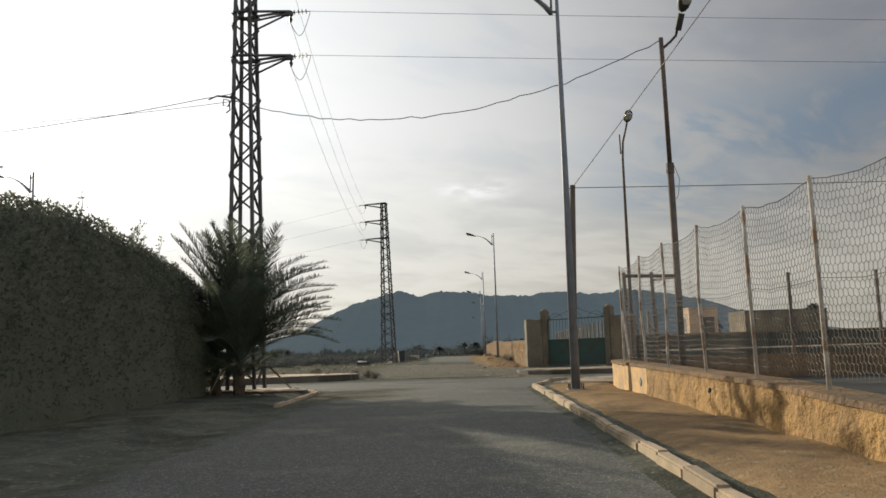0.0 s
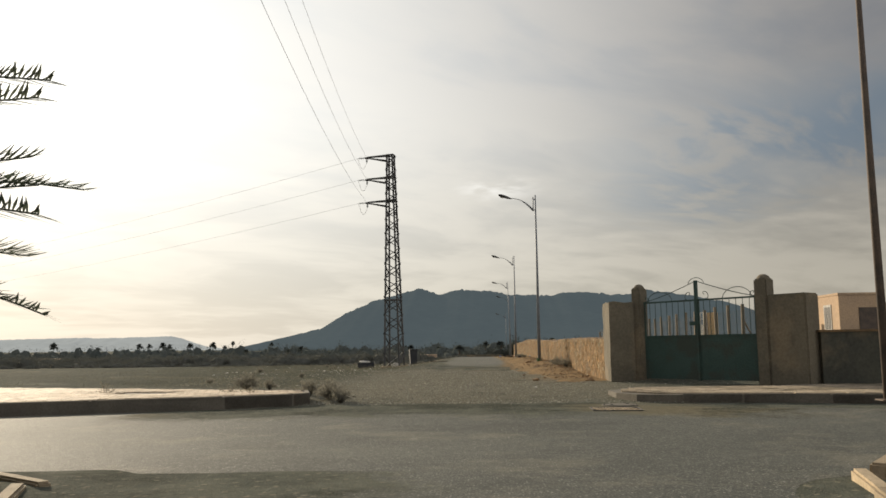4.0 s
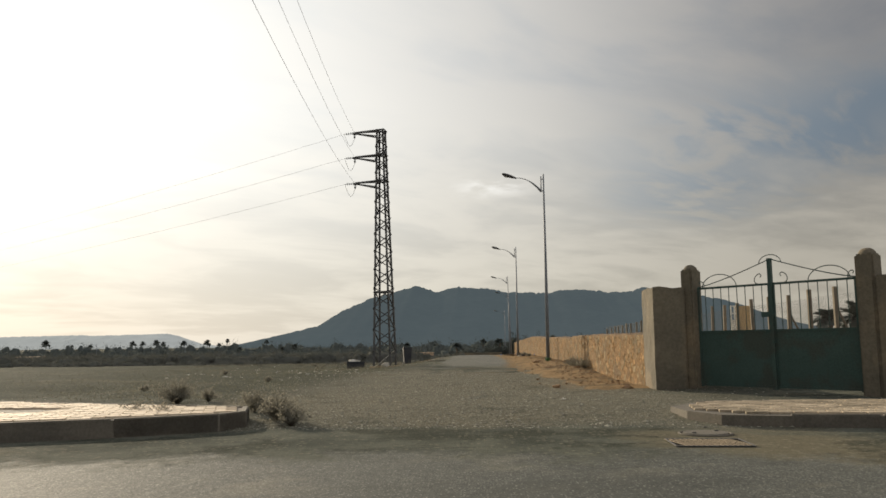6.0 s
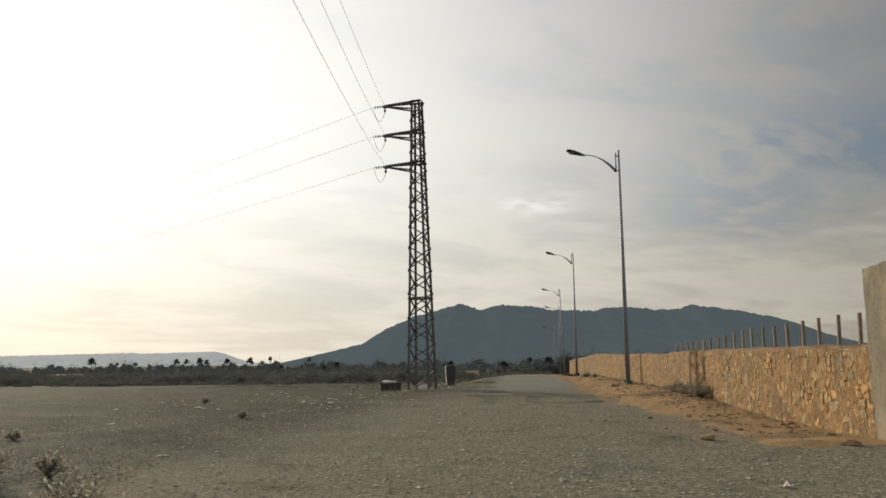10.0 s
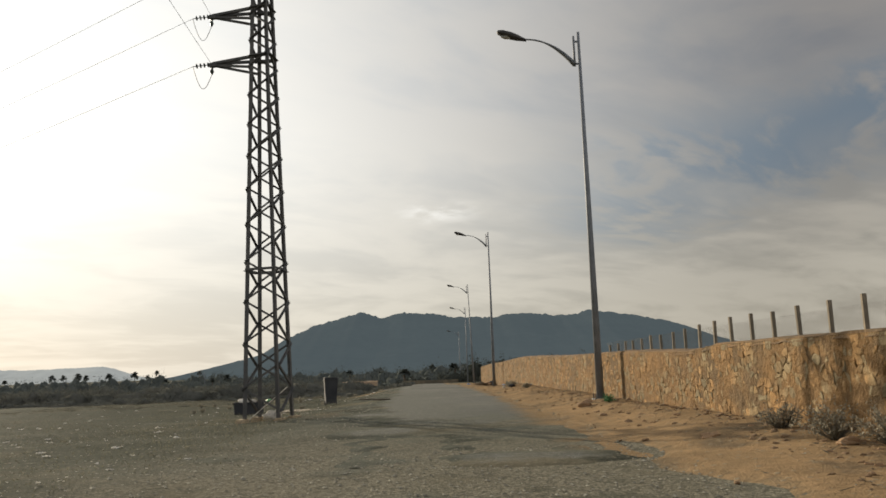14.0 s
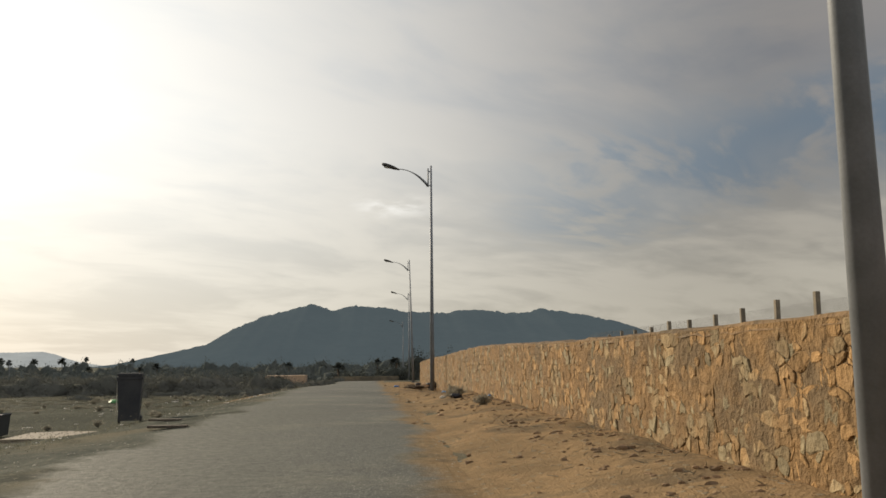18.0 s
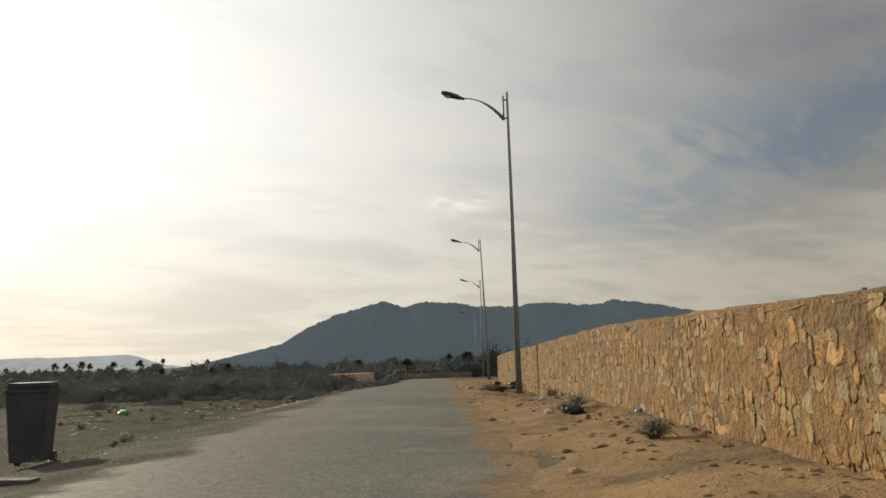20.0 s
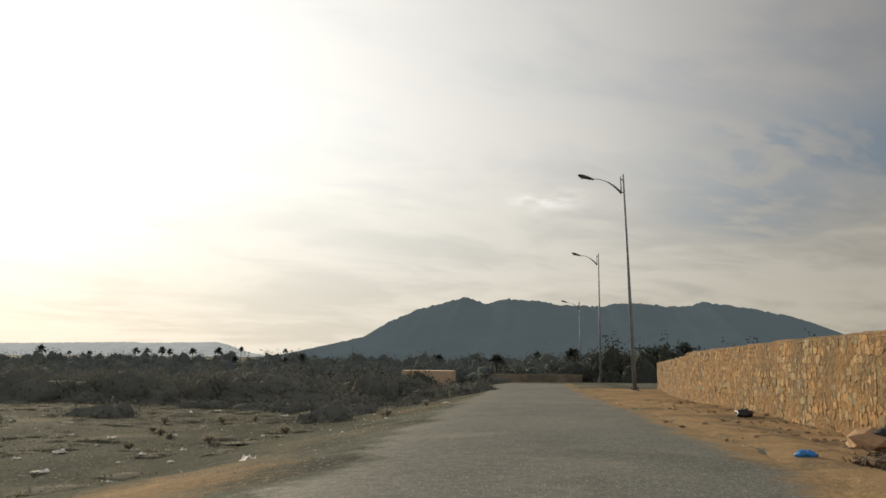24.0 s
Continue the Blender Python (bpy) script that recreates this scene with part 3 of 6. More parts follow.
def wall_top(y):
    return float(np.interp(y, *WALL_TOP))


def long_strip(profile, ys, name, material, parent, label=""):
    """A body whose section (x, z pairs from profile(y)) runs along y."""
    s, n = Shape(), len(profile(ys[0]))
    for y in ys:
        s.v += [(x, y, z) for x, z in profile(y)]
    s.f = [(j * n + i, (j + 1) * n + i, (j + 1) * n + (i + 1) % n, j * n + (i + 1) % n) for j in range(len(ys) - 1) for i in range(n)]
    s.f += [tuple(range(n)), tuple((len(ys) - 1) * n + k for k in reversed(range(n)))]
    return part(name, s, material, parent, label)


stone_wall = tagged(new("wall_stone"), "long rubble wall of orange-brown field stones with a cement top", "wall", kind="structure")
ys = list(np.arange(47.2, 148.61, 0.22))
long_strip(lambda y: ((wall_x(y) + 0.07, level(wall_x(y), y) - 0.4), (wall_x(y) + 0.5, level(wall_x(y), y) - 0.4), (wall_x(y) + 0.5, wall_top(y)), (wall_x(y) + 0.07, wall_top(y))),
           ys, "mortar_core", M_MORTAR, stone_wall)
long_strip(lambda y: ((wall_x(y) - 0.012 + 0.03 * noise.noise((y * 2.3, 0, 0)), wall_top(y) - 0.05 + 0.05 * noise.noise((y * 3.1, 7, 0))), (wall_x(y) + 0.53, wall_top(y) - 0.05),
                      (wall_x(y) + 0.53, wall_top(y) + 0.07 + 0.04 * noise.noise((y * 0.9, 2, 0))),
                      (wall_x(y) + 0.03 + 0.03 * noise.noise((y * 2.7, 3, 0)), wall_top(y) + 0.035 + 0.05 * noise.noise((y * 0.9, 1, 0)) + 0.035 * noise.noise((y * 4.3, 1, 0)))),
           ys, "coping", M_COPING, stone_wall, "rough cement coping")


def mortar_skin():
    """The earth mortar that is smeared over and between the stones, uneven all over."""
    s, ys2, rows = Shape(), list(np.arange(47.2, 148.5, 0.13)), 12
    for y in ys2:
        lo, hi = level(wall_x(y), y) - 0.2, wall_top(y) + 0.01
        for j in range(rows):
            z = lo + (hi - lo) * j / (rows - 1)
            d = 0.020 * noise.noise((y * 1.9, z * 2.3, 0)) + 0.014 * noise.noise((y * 5.3, z * 5.0, 3))
            s.v.append((wall_x(y) - 0.002 + d, y, z))
    s.f = [(k * rows + j, k * rows + j + 1, (k + 1) * rows + j + 1, (k + 1) * rows + j) for k in range(len(ys2) - 1) for j in range(rows - 1)]
    part("mortar_face", s, M_MORTAR, stone_wall, "smeared earth mortar", True)


mortar_skin()


def stone_face(poly, depth, rnd):
    """One stone: an uneven polygon (y, z) whose face stands out of the wall towards -x."""
    n = len(poly)
    cy, cz = sum(p[0] for p in poly) / n, sum(p[1] for p in poly) / n
    pts = []
    for k in range(n):                       # cut the corners, so that the outline is round and uneven
        a, b, c = poly[k - 1], poly[k], poly[(k + 1) % n]
        q = rnd.uniform(0.16, 0.34)
        pts += [(b[0] + (a[0] - b[0]) * q, b[1] + (a[1] - b[1]) * q), (b[0] + (c[0] - b[0]) * q, b[1] + (c[1] - b[1]) * q)]
    m = len(pts)
    tilt_y, tilt_z = rnd.uniform(-0.04, 0.04), rnd.uniform(-0.05, 0.05)
    verts = []
    for shrink, out in ((0.99, 0.045), (0.955, -depth * 0.5), (0.78, -depth)):
        for y, z in pts:
            yy, zz = cy + (y - cy) * shrink, cz + (z - cz) * shrink
            verts.append((wall_x(yy) + out + (0 if out > 0 else tilt_y * (yy - cy) + tilt_z * (zz - cz)) + rnd.uniform(-0.004, 0.004), yy, zz))
    faces = [(r * m + k, r * m + (k + 1) % m, (r + 1) * m + (k + 1) % m, (r + 1) * m + k) for r in range(2) for k in range(m)]
    return verts, faces + [tuple(2 * m + k for k in range(m))]


def lay_stones():
    rnd = random.Random(11)
    rest, single = Shape(), 0
    y = 47.25
    cols = []
    while y < 148.4:
        cols.append(y)
        y += rnd.uniform(0.055, 0.125)
    rows = 11
    def corner(i, j):
        yy = cols[i]
        lo, hi = level(wall_x(yy), yy) - 0.08, wall_top(yy)
        r2 = random.Random(i * 977 + j * 131)
        z = lo + (hi - lo) * j / rows
        if 0 < j < rows:
            z += r2.uniform(-0.06, 0.06)
        return yy + r2.uniform(-0.05, 0.05), z
    for j in range(rows):
        i = j % 2
        while i + 2 < len(cols):
            wide = rnd.choice((1, 1, 1, 2, 2, 3))
            if i + wide >= len(cols):
                break
            poly = [corner(i + k, j) for k in range(wide + 1)] + [corner(i + k, j + 1) for k in reversed(range(wide + 1))]
            if rnd.random() < 0.09:
                i += wide
                continue
            verts, faces = stone_face(poly, rnd.uniform(-0.006, 0.013), rnd)
            if 66.0 < cols[i] < 72.6 and single < 300:
                part("stone", Shape().add(verts, faces), M_STONE, stone_wall)
                single += 1
            else:
                rest.add(verts, faces)
            i += wide
    tagged(part("stones", rest, M_STONE, stone_wall), kind="stuff")


# ---- street lamps ----


def street_lamp(at, height=11.1, turn=0.0, label="tall grey steel street lamp with a curved arm", lean=0.0):
    lamp = thing("street_lamp", at, label, "street lamp", "lamps along the lane", turn)
    lamp.matrix_basis = pose(*at, 0, lean, turn)
    h = height
    part("pole", Shape().tube([(0, 0, 0), (0, 0, h * 0.5), (0, 0, h)], [0.112, 0.078, 0.042], 12), M_STEEL, lamp, smooth=True)
    part("base_plate", Shape().bevelled((0.42, 0.42, 0.03), 0.006, (0, 0, 0.015)), M_STEEL, lamp)
    for x in (-0.16, 0.16):
        for y in (-0.16, 0.16):
            part("anchor_bolt", Shape().tube([(x, y, 0.02), (x, y, 0.16)], 0.016, 6), M_DARK, lamp)
    part("door", Shape().bevelled((0.01, 0.085, 0.30), 0.003, (0.102, 0, 0.75)), M_STEEL, lamp)
    part("side_tube", Shape().tube([(-0.15, 0, h - 1.08), (-0.15, 0, h - 0.13)], 0.034, 8), M_STEEL, lamp, smooth=True)
    for z in (h - 1.0, h - 0.3):
        part("clamp", Shape().box((-0.075, 0, z), (0.15, 0.05, 0.05)), M_STEEL, lamp)
    arm, rad = [], []
    for k in range(11):
        u = k / 10
        arm.append((-0.15 - 1.45 * u, 0, h - 1.03 + 0.84 * (1 - (1 - u) ** 2.1)))
        rad.append(0.12 - 0.082 * min(1, u * 1.7) ** 1.4)
    part("arm", Shape().tube(arm, rad, 8, True, 0.55), M_STEEL, lamp, smooth=True)
    head = Shape()
    ring = []
    for k, (u, wide, thick) in enumerate(((0, 0.05, 0.05), (0.14, 0.08, 0.07), (0.3, 0.14, 0.105), (0.55, 0.17, 0.125), (0.8, 0.16, 0.115), (0.95, 0.11, 0.075), (1, 0.03, 0.02))):
        c = Vector((-1.58 - 0.88 * u, 0, h - 0.22 + 0.28 * u))
        ring.append([c + Vector((0, wide * math.cos(a), thick * math.sin(a) * (1.0 if math.sin(a) > 0 else 0.7))) for a in [2 * math.pi * s / 12 for s in range(12)]])
    n = 12
    head.add([p for r in ring for p in r], [(k * n + s, (k + 1) * n + s, (k + 1) * n + (s + 1) % n, k * n + (s + 1) % n) for k in range(6) for s in range(n)] + [tuple(range(n)), tuple(6 * n + s for s in reversed(range(n)))])
    lamp_head = part("lamp_head", head, M_DARK, lamp, "dark grey lamp head", True)
    part("glass", Shape().lump((-2.12, 0, h - 0.06), (0.25, 0.12, 0.10), 3, 0.0), M_GLASS, lamp_head)
    return lamp


M_GLASS = surface("dusty_lamp_glass", (0.45, 0.45, 0.42), (0.38, 0.38, 0.35), 6, 0.25, 0.0, 30)
M_POLE = surface("dark_rusty_pole", (0.09, 0.075, 0.065), (0.13, 0.10, 0.08), 3, 0.75, 0.15, 30, metal=0.2)
M_WOOD = surface("weathered_pole_wood", (0.085, 0.072, 0.056), (0.12, 0.10, 0.078), 3.0, 0.9, 0.5, 30, stretch=(6, 6, 0.5))
street_lamp((3.92, 72.45, level(3.92, 72.45) - 0.01), 10.95)
street_lamp((3.52, 107.45, level(3.52, 107.45) - 0.01), 11.12)
street_lamp((3.98, 145.5, level(3.98, 145.5) - 0.01), 11.7, lean=-1.75)
street_lamp((4.55, 176.5, level(4.55, 176.5) - 0.01), 11.9)
street_lamp((4.6, 212, level(4.6, 212) - 0.01), 11.6)
street_lamp((4.06, 21.1, level(4.06, 21.1) - 0.01), 10.6)
street_lamp((-20.5, 41, level(-20.5, 41) - 0.01), 10.8)


def round_head(parent, centre, way, size):
    """An oval lamp head whose flat glass looks down and out."""
    s = Shape().lump((0, 0, 0), size, 1, 0.0, 8, 12)
    turn = Vector(way).to_track_quat("Y", "Z").to_matrix()
    s.v = [tuple(Vector(centre) + turn @ Vector(p)) for p in s.v]
    head = part("lamp_head", s, M_DARK, parent, "oval dark lamp head", True)
    g = Shape().lump((0, size[1] * 0.15, -size[2] * 0.55), (size[0] * 0.8, size[1] * 0.7, size[2] * 0.6), 2, 0.0, 8, 12)
    g.v = [tuple(Vector(centre) + turn @ Vector(p)) for p in g.v]
    part("glass", g, M_GLASS, head, smooth=True)


def bent_lamp():
    lamp = thing("street_lamp", (8.28, 35.1, level(8.28, 35.1) + 0.2), "slim steel street lamp with a bent neck and oval head", "street lamp")
    part("pole", Shape().tube([(0, 0, 0), (0, 0, 5), (0.02, 0, 8.9), (0.06, -0.03, 9.6), (0.18, -0.25, 10.15), (0.20, -0.45, 10.35)], [0.085, 0.07, 0.05, 0.045, 0.04, 0.04], 10), M_POLE, lamp, smooth=True)
    part("stub", Shape().tube([(-0.05, 0, 9.1), (-0.06, 0, 9.95)], 0.03, 6), M_POLE, lamp)
    part("base_plate", Shape().bevelled((0.35, 0.35, 0.03), 0.006, (0, 0, 0.015)), M_POLE, lamp)
    round_head(lamp, (0.2, -0.7, 10.55), (0.0, -0.75, 0.45), (0.20, 0.34, 0.13))


def yard_lamp():
    lamp = thing("yard_lamp", (7.0, 22.35, -0.1), "dark two-part steel pole with an angled lamp behind netting", "street lamp")
    lamp.matrix_basis = pose(7.0, 22.35, -0.1) @ Matrix.Scale(1.068, 4)
    part("lower_pole", Shape().tube([(0, 0, 0), (0, 0, 5.45)], 0.085, 10), M_POLE, lamp, smooth=True)
    part("collar", Shape().tube([(0, 0, 5.35), (0, 0, 5.6)], 0.1, 10), M_POLE, lamp)
    part("upper_pole", Shape().tube([(0, 0, 5.5), (-0.02, 0, 8.85)], 0.06, 10), M_POLE, lamp, smooth=True)
    part("arm", Shape().tube([(-0.02, 0, 8.55), (0.2, -0.05, 8.72), (0.33, -0.12, 8.85), (0.36, -0.2, 9.0)], 0.035, 8), M_POLE, lamp)
    part("gear_box", Shape().tube([(0.36, -0.22, 8.95), (0.42, -0.42, 9.30)], 0.09, 10), M_DARK, lamp)
    round_head(lamp, (0.48, -0.62, 9.62), (0.12, -0.5, 0.75), (0.19, 0.36, 0.15))
    part("loose_wire", Shape().tube([(0.08, 0, 5.6), (0.22, 0.02, 5.2), (0.16, 0, 4.8), (0.1, 0, 4.7)], 0.008, 5), M_DARK, lamp)


bent_lamp()
yard_lamp()
wood_pole = thing("utility_pole", (4.7, 26.4, 0.0), "short weathered wooden cable pole on the paved corner", "pole")
part("post", Shape().tube([(0, 0, 0), (0.24, 0, 6.18)], [0.098, 0.085], 12), M_WOOD, wood_pole, smooth=True)
part("cable_loop", Shape().tube([(0.16, -0.1, 6.1), (0.02, -0.12, 5.9), (0.0, -0.12, 5.5), (0.14, -0.1, 5.35)], 0.012, 5), M_DARK, wood_pole)

# ---- lattice pylons and cables ----


def pylon(at, turn, base, top, height, side, reach, arms, label, lean=0.0, pitch=(0.62, 0.18)):
    py = thing("lattice_pylon", at, label, "pylon", "lattice pylons", turn)
    m = pose(*at, 0, lean, turn)
    py.matrix_basis = m
    def half(z):
        return (base + (top - base) * z / height) / 2
    signs = ((-1, -1), (1, -1), (1, 1), (-1, 1))
    for sx, sy in signs:
        a, b = (sx * half(0), sy * half(0), -0.1), (sx * half(height), sy * half(height), height)
        part("leg", Shape().angle_bar(a, b, 0.13, 0.014, (-sx, 0, 0)), M_LATTICE, py)
        part("footing", Shape().bevelled((0.34, 0.34, 0.22), 0.03, (sx * half(0), sy * half(0), -0.03)), M_KERB, py)
    zs = [0.25]
    while zs[-1] < height - 0.5:
        zs.append(zs[-1] + pitch[0] * half(zs[-1]) * 2 + pitch[1])
    zs[-1] = height - 0.05
    for k in range(4):
        (ax, ay), (bx, by) = signs[k], signs[(k + 1) % 4]
        for j in range(len(zs) - 1):
            lo, hi = zs[j], zs[j + 1]
            p, q = ((ax, ay, lo), (bx, by, hi)) if (j + k) % 2 else ((bx, by, lo), (ax, ay, hi))
            ends = [(sx * half(z), sy * half(z), z) for sx, sy, z in (p, q)]
            part("brace", Shape().angle_bar(ends[0], ends[1], 0.062, 0.008), M_LATTICE, py)
        for z in [4.5, height - 0.06] + [a for a in arms]:
            part("girt", Shape().angle_bar((ax * half(z), ay * half(z), z), (bx * half(z), by * half(z), z), 0.08, 0.01), M_LATTICE, py)
    tips = []
    for z in arms:
        tip = Vector((side * reach, 0, z))
        s = Shape()
        for sy in (-1, 1):
            s.angle_bar((side * half(z) * -1, sy * half(z), z), tip, 0.085, 0.012)
            s.angle_bar((side * half(z), sy * half(z), z - 0.38), tip - Vector((0, 0, 0.05)), 0.07, 0.01)
        bar = part("cross_arm", s, M_LATTICE, py)
        part("tip_plate", Shape().box(tip + Vector((side * -0.05, 0, -0.03)), (0.24, 0.14, 0.13)), M_LATTICE, bar)
        ins = Shape()
        for k in range(4):
            ins.tube([tip + Vector((side * (0.10 + 0.13 * k), 0, 0)), tip + Vector((side * (0.13 + 0.13 * k), 0, 0))], [0.03, 0.085], 8)
        ins.tube([tip, tip + Vector((side * 0.66, 0, 0))], 0.014, 6)
        part("insulator", ins, M_INSUL, bar, "string of dark glass insulator discs")
        part("hanging_insulator", Shape().tube([tip + Vector((0, 0, -0.05)), tip + Vector((0.01, 0, -0.15)), tip + Vector((0, 0, -0.24)), tip + Vector((0, 0, -0.34))], [0.07, 0.03, 0.07, 0.03], 8), M_INSUL, bar)
        loop = [tip + Vector((side * 0.66 * u, 0, -0.34 * (1 - u) - 0.62 * math.sin(math.pi * u))) for u in [k / 10 for k in range(11)]]
        part("jumper_loop", Shape().tube(loop, 0.010, 5), M_DARK, bar)
        tips.append((m @ tip, m @ (tip + Vector((side * 0.66, 0, 0)))))
    return tips


M_INSUL = surface("insulator_glass", (0.05, 0.06, 0.055), (0.07, 0.08, 0.075), 8, 0.25, 0.0, 30)
near_tips = pylon((-5.42, 26.15, 0.05), -4, 0.98, 0.55, 13.9, 1, 1.5, (10.62, 12.1, 13.55), "dark lattice steel power pylon behind a palm at the corner")
far_tips = pylon((-5.77, 74.1, -0.12), -10, 1.18, 0.5, 14.68, -1, 1.75, (11.4, 13.05, 14.62), "dark lattice steel power pylon on the waste ground", -0.8, (0.47, 0.14))


def cable(a, b, sag, radius=0.0065, name="power_cable", label="thin overhead power cable", n=18, lumpy=0.0):
    a, b = Vector(a), Vector(b)
    pts = [a.lerp(b, k / n) - Vector((0, 0, 4 * sag * (k / n) * (1 - k / n) + lumpy * noise.noise((k * 1.3, 0, 0)))) for k in range(n + 1)]
    return tagged(part(name, Shape().tube(pts, radius, 5), M_DARK), label, "cable", "overhead cables", kind="structure")


for (tip, end), (tip2, end2) in zip(near_tips, far_tips):
    cable(tip + Vector((0, 0, -0.34)), tip2, 0.9)
    cable(end, end + Vector((70, 6, -1.0)), 0.25)
    cable(end2, end2 + Vector((-95, 62, -3.0)), 1.2)
cable((-5.65, 25.7, 9.15), (6.96, 22.35, 9.3), 1.3, 0.013, "telephone_cable", "sagging twisted telephone cable", 40, 0.09)
cable((-5.65, 25.7, 9.4), (-40, 33, 10.4), 0.9, 0.013, "telephone_cable", "sagging twisted telephone cable", 30, 0.06)
cable((4.94, 26.4, 6.12), (8.9, 2.0, 10.8), 0.1, 0.012, "telephone_cable", "thin taut telephone cable")
cable((4.94, 26.4, 6.1), (30, 26.0, 5.9), 0.12, 0.012, "telephone_cable", "thin taut telephone cable")
cable((-5.6, 26.1, 9.3), (-30, 40, 13.4), 0.4, 0.01, "telephone_cable", "thin taut telephone cable")
bracket = thing("cable_bracket", (-5.74, 25.75, 9.3), "tangled cable clamps on a pylon leg", "bracket")
part("clamp_bar", Shape().tube([(0.1, 0.1, 0), (-0.5, 0.05, 0.08), (-0.8, 0.1, -0.02)], [0.04, 0.03, 0.02], 6), M_DARK, bracket)
part("cable_coil", Shape().tube([(0, 0, -0.05), (-0.15, 0, -0.3), (-0.3, 0.02, -0.25), (-0.28, 0, -0.05), (-0.1, 0, -0.1), (-0.08, 0, -0.42), (-0.2, 0, -0.5)], 0.022, 6), M_DARK, bracket)

# ---- kerbs and pavements of the corner ----
# kerb concrete darkened in its colour for the shade on street-side faces
M_FRONT = surface("shade_dark_concrete", (0.14, 0.125, 0.10), (0.11, 0.10, 0.082), 2.0, 0.9, 0.3, 25)


def kerb_line(points, length=0.95, high=0.13, wide=0.14, label="row of worn concrete kerb stones", drop=0.0):
    """Kerb stones laid end to end along a line of points; each stone is a piece of its own."""
    row = thing("kerb", (0, 0, 0), label, "kerb", "", 0, "structure")
    stone = Shape().bevelled((wide, length - 0.015, high + 0.2), 0.022).mesh("kerb_stone", M_KERB)
    rnd, rest = random.Random(5), 0.0
    for a, b in zip(points, points[1:]):
        a, b = Vector((*a, 0)), Vector((*b, 0))
        way, far = (b - a).normalized(), (b - a).length
        d = rest
        while d + length * 0.5 < far:
            p = a + way * (d + length / 2)
            z = level(p.x - 0.4 if p.x > 0 else p.x + 0.4, p.y) + high - drop
            ob = part("kerb_stone", stone, None, row)
            ob.matrix_basis = pose(p.x + rnd.uniform(-0.012, 0.012), p.y, z - (high + 0.2) / 2 + rnd.uniform(-0.015, 0.01), rnd.uniform(-1, 1), rnd.uniform(-2, 2),
                                   math.degrees(math.atan2(-way.x, way.y)) + rnd.uniform(-1, 1))
            d += length
        rest = d - far
    return row


kerb_line([(3.42, -6), (3.36, 12), (3.30, 24.0), (3.75, 25.9), (4.6, 27.1), (5.9, 27.9), (7.6, 27.6), (22, 23.4)])
kerb_line([(-2.9, 19.5), (-3.02, 25.0), (-3.6, 26.4), (-5.0, 27.3), (-24, 27.2)], drop=0.07)


def inside(x, y, poly):
    hit = False
    for (x1, y1), (x2, y2) in zip(poly, poly[1:] + poly[:1]):
        if (y1 > y) != (y2 > y) and x < (x2 - x1) * (y - y1) / (y2 - y1) + x1:
            hit = not hit
    return hit


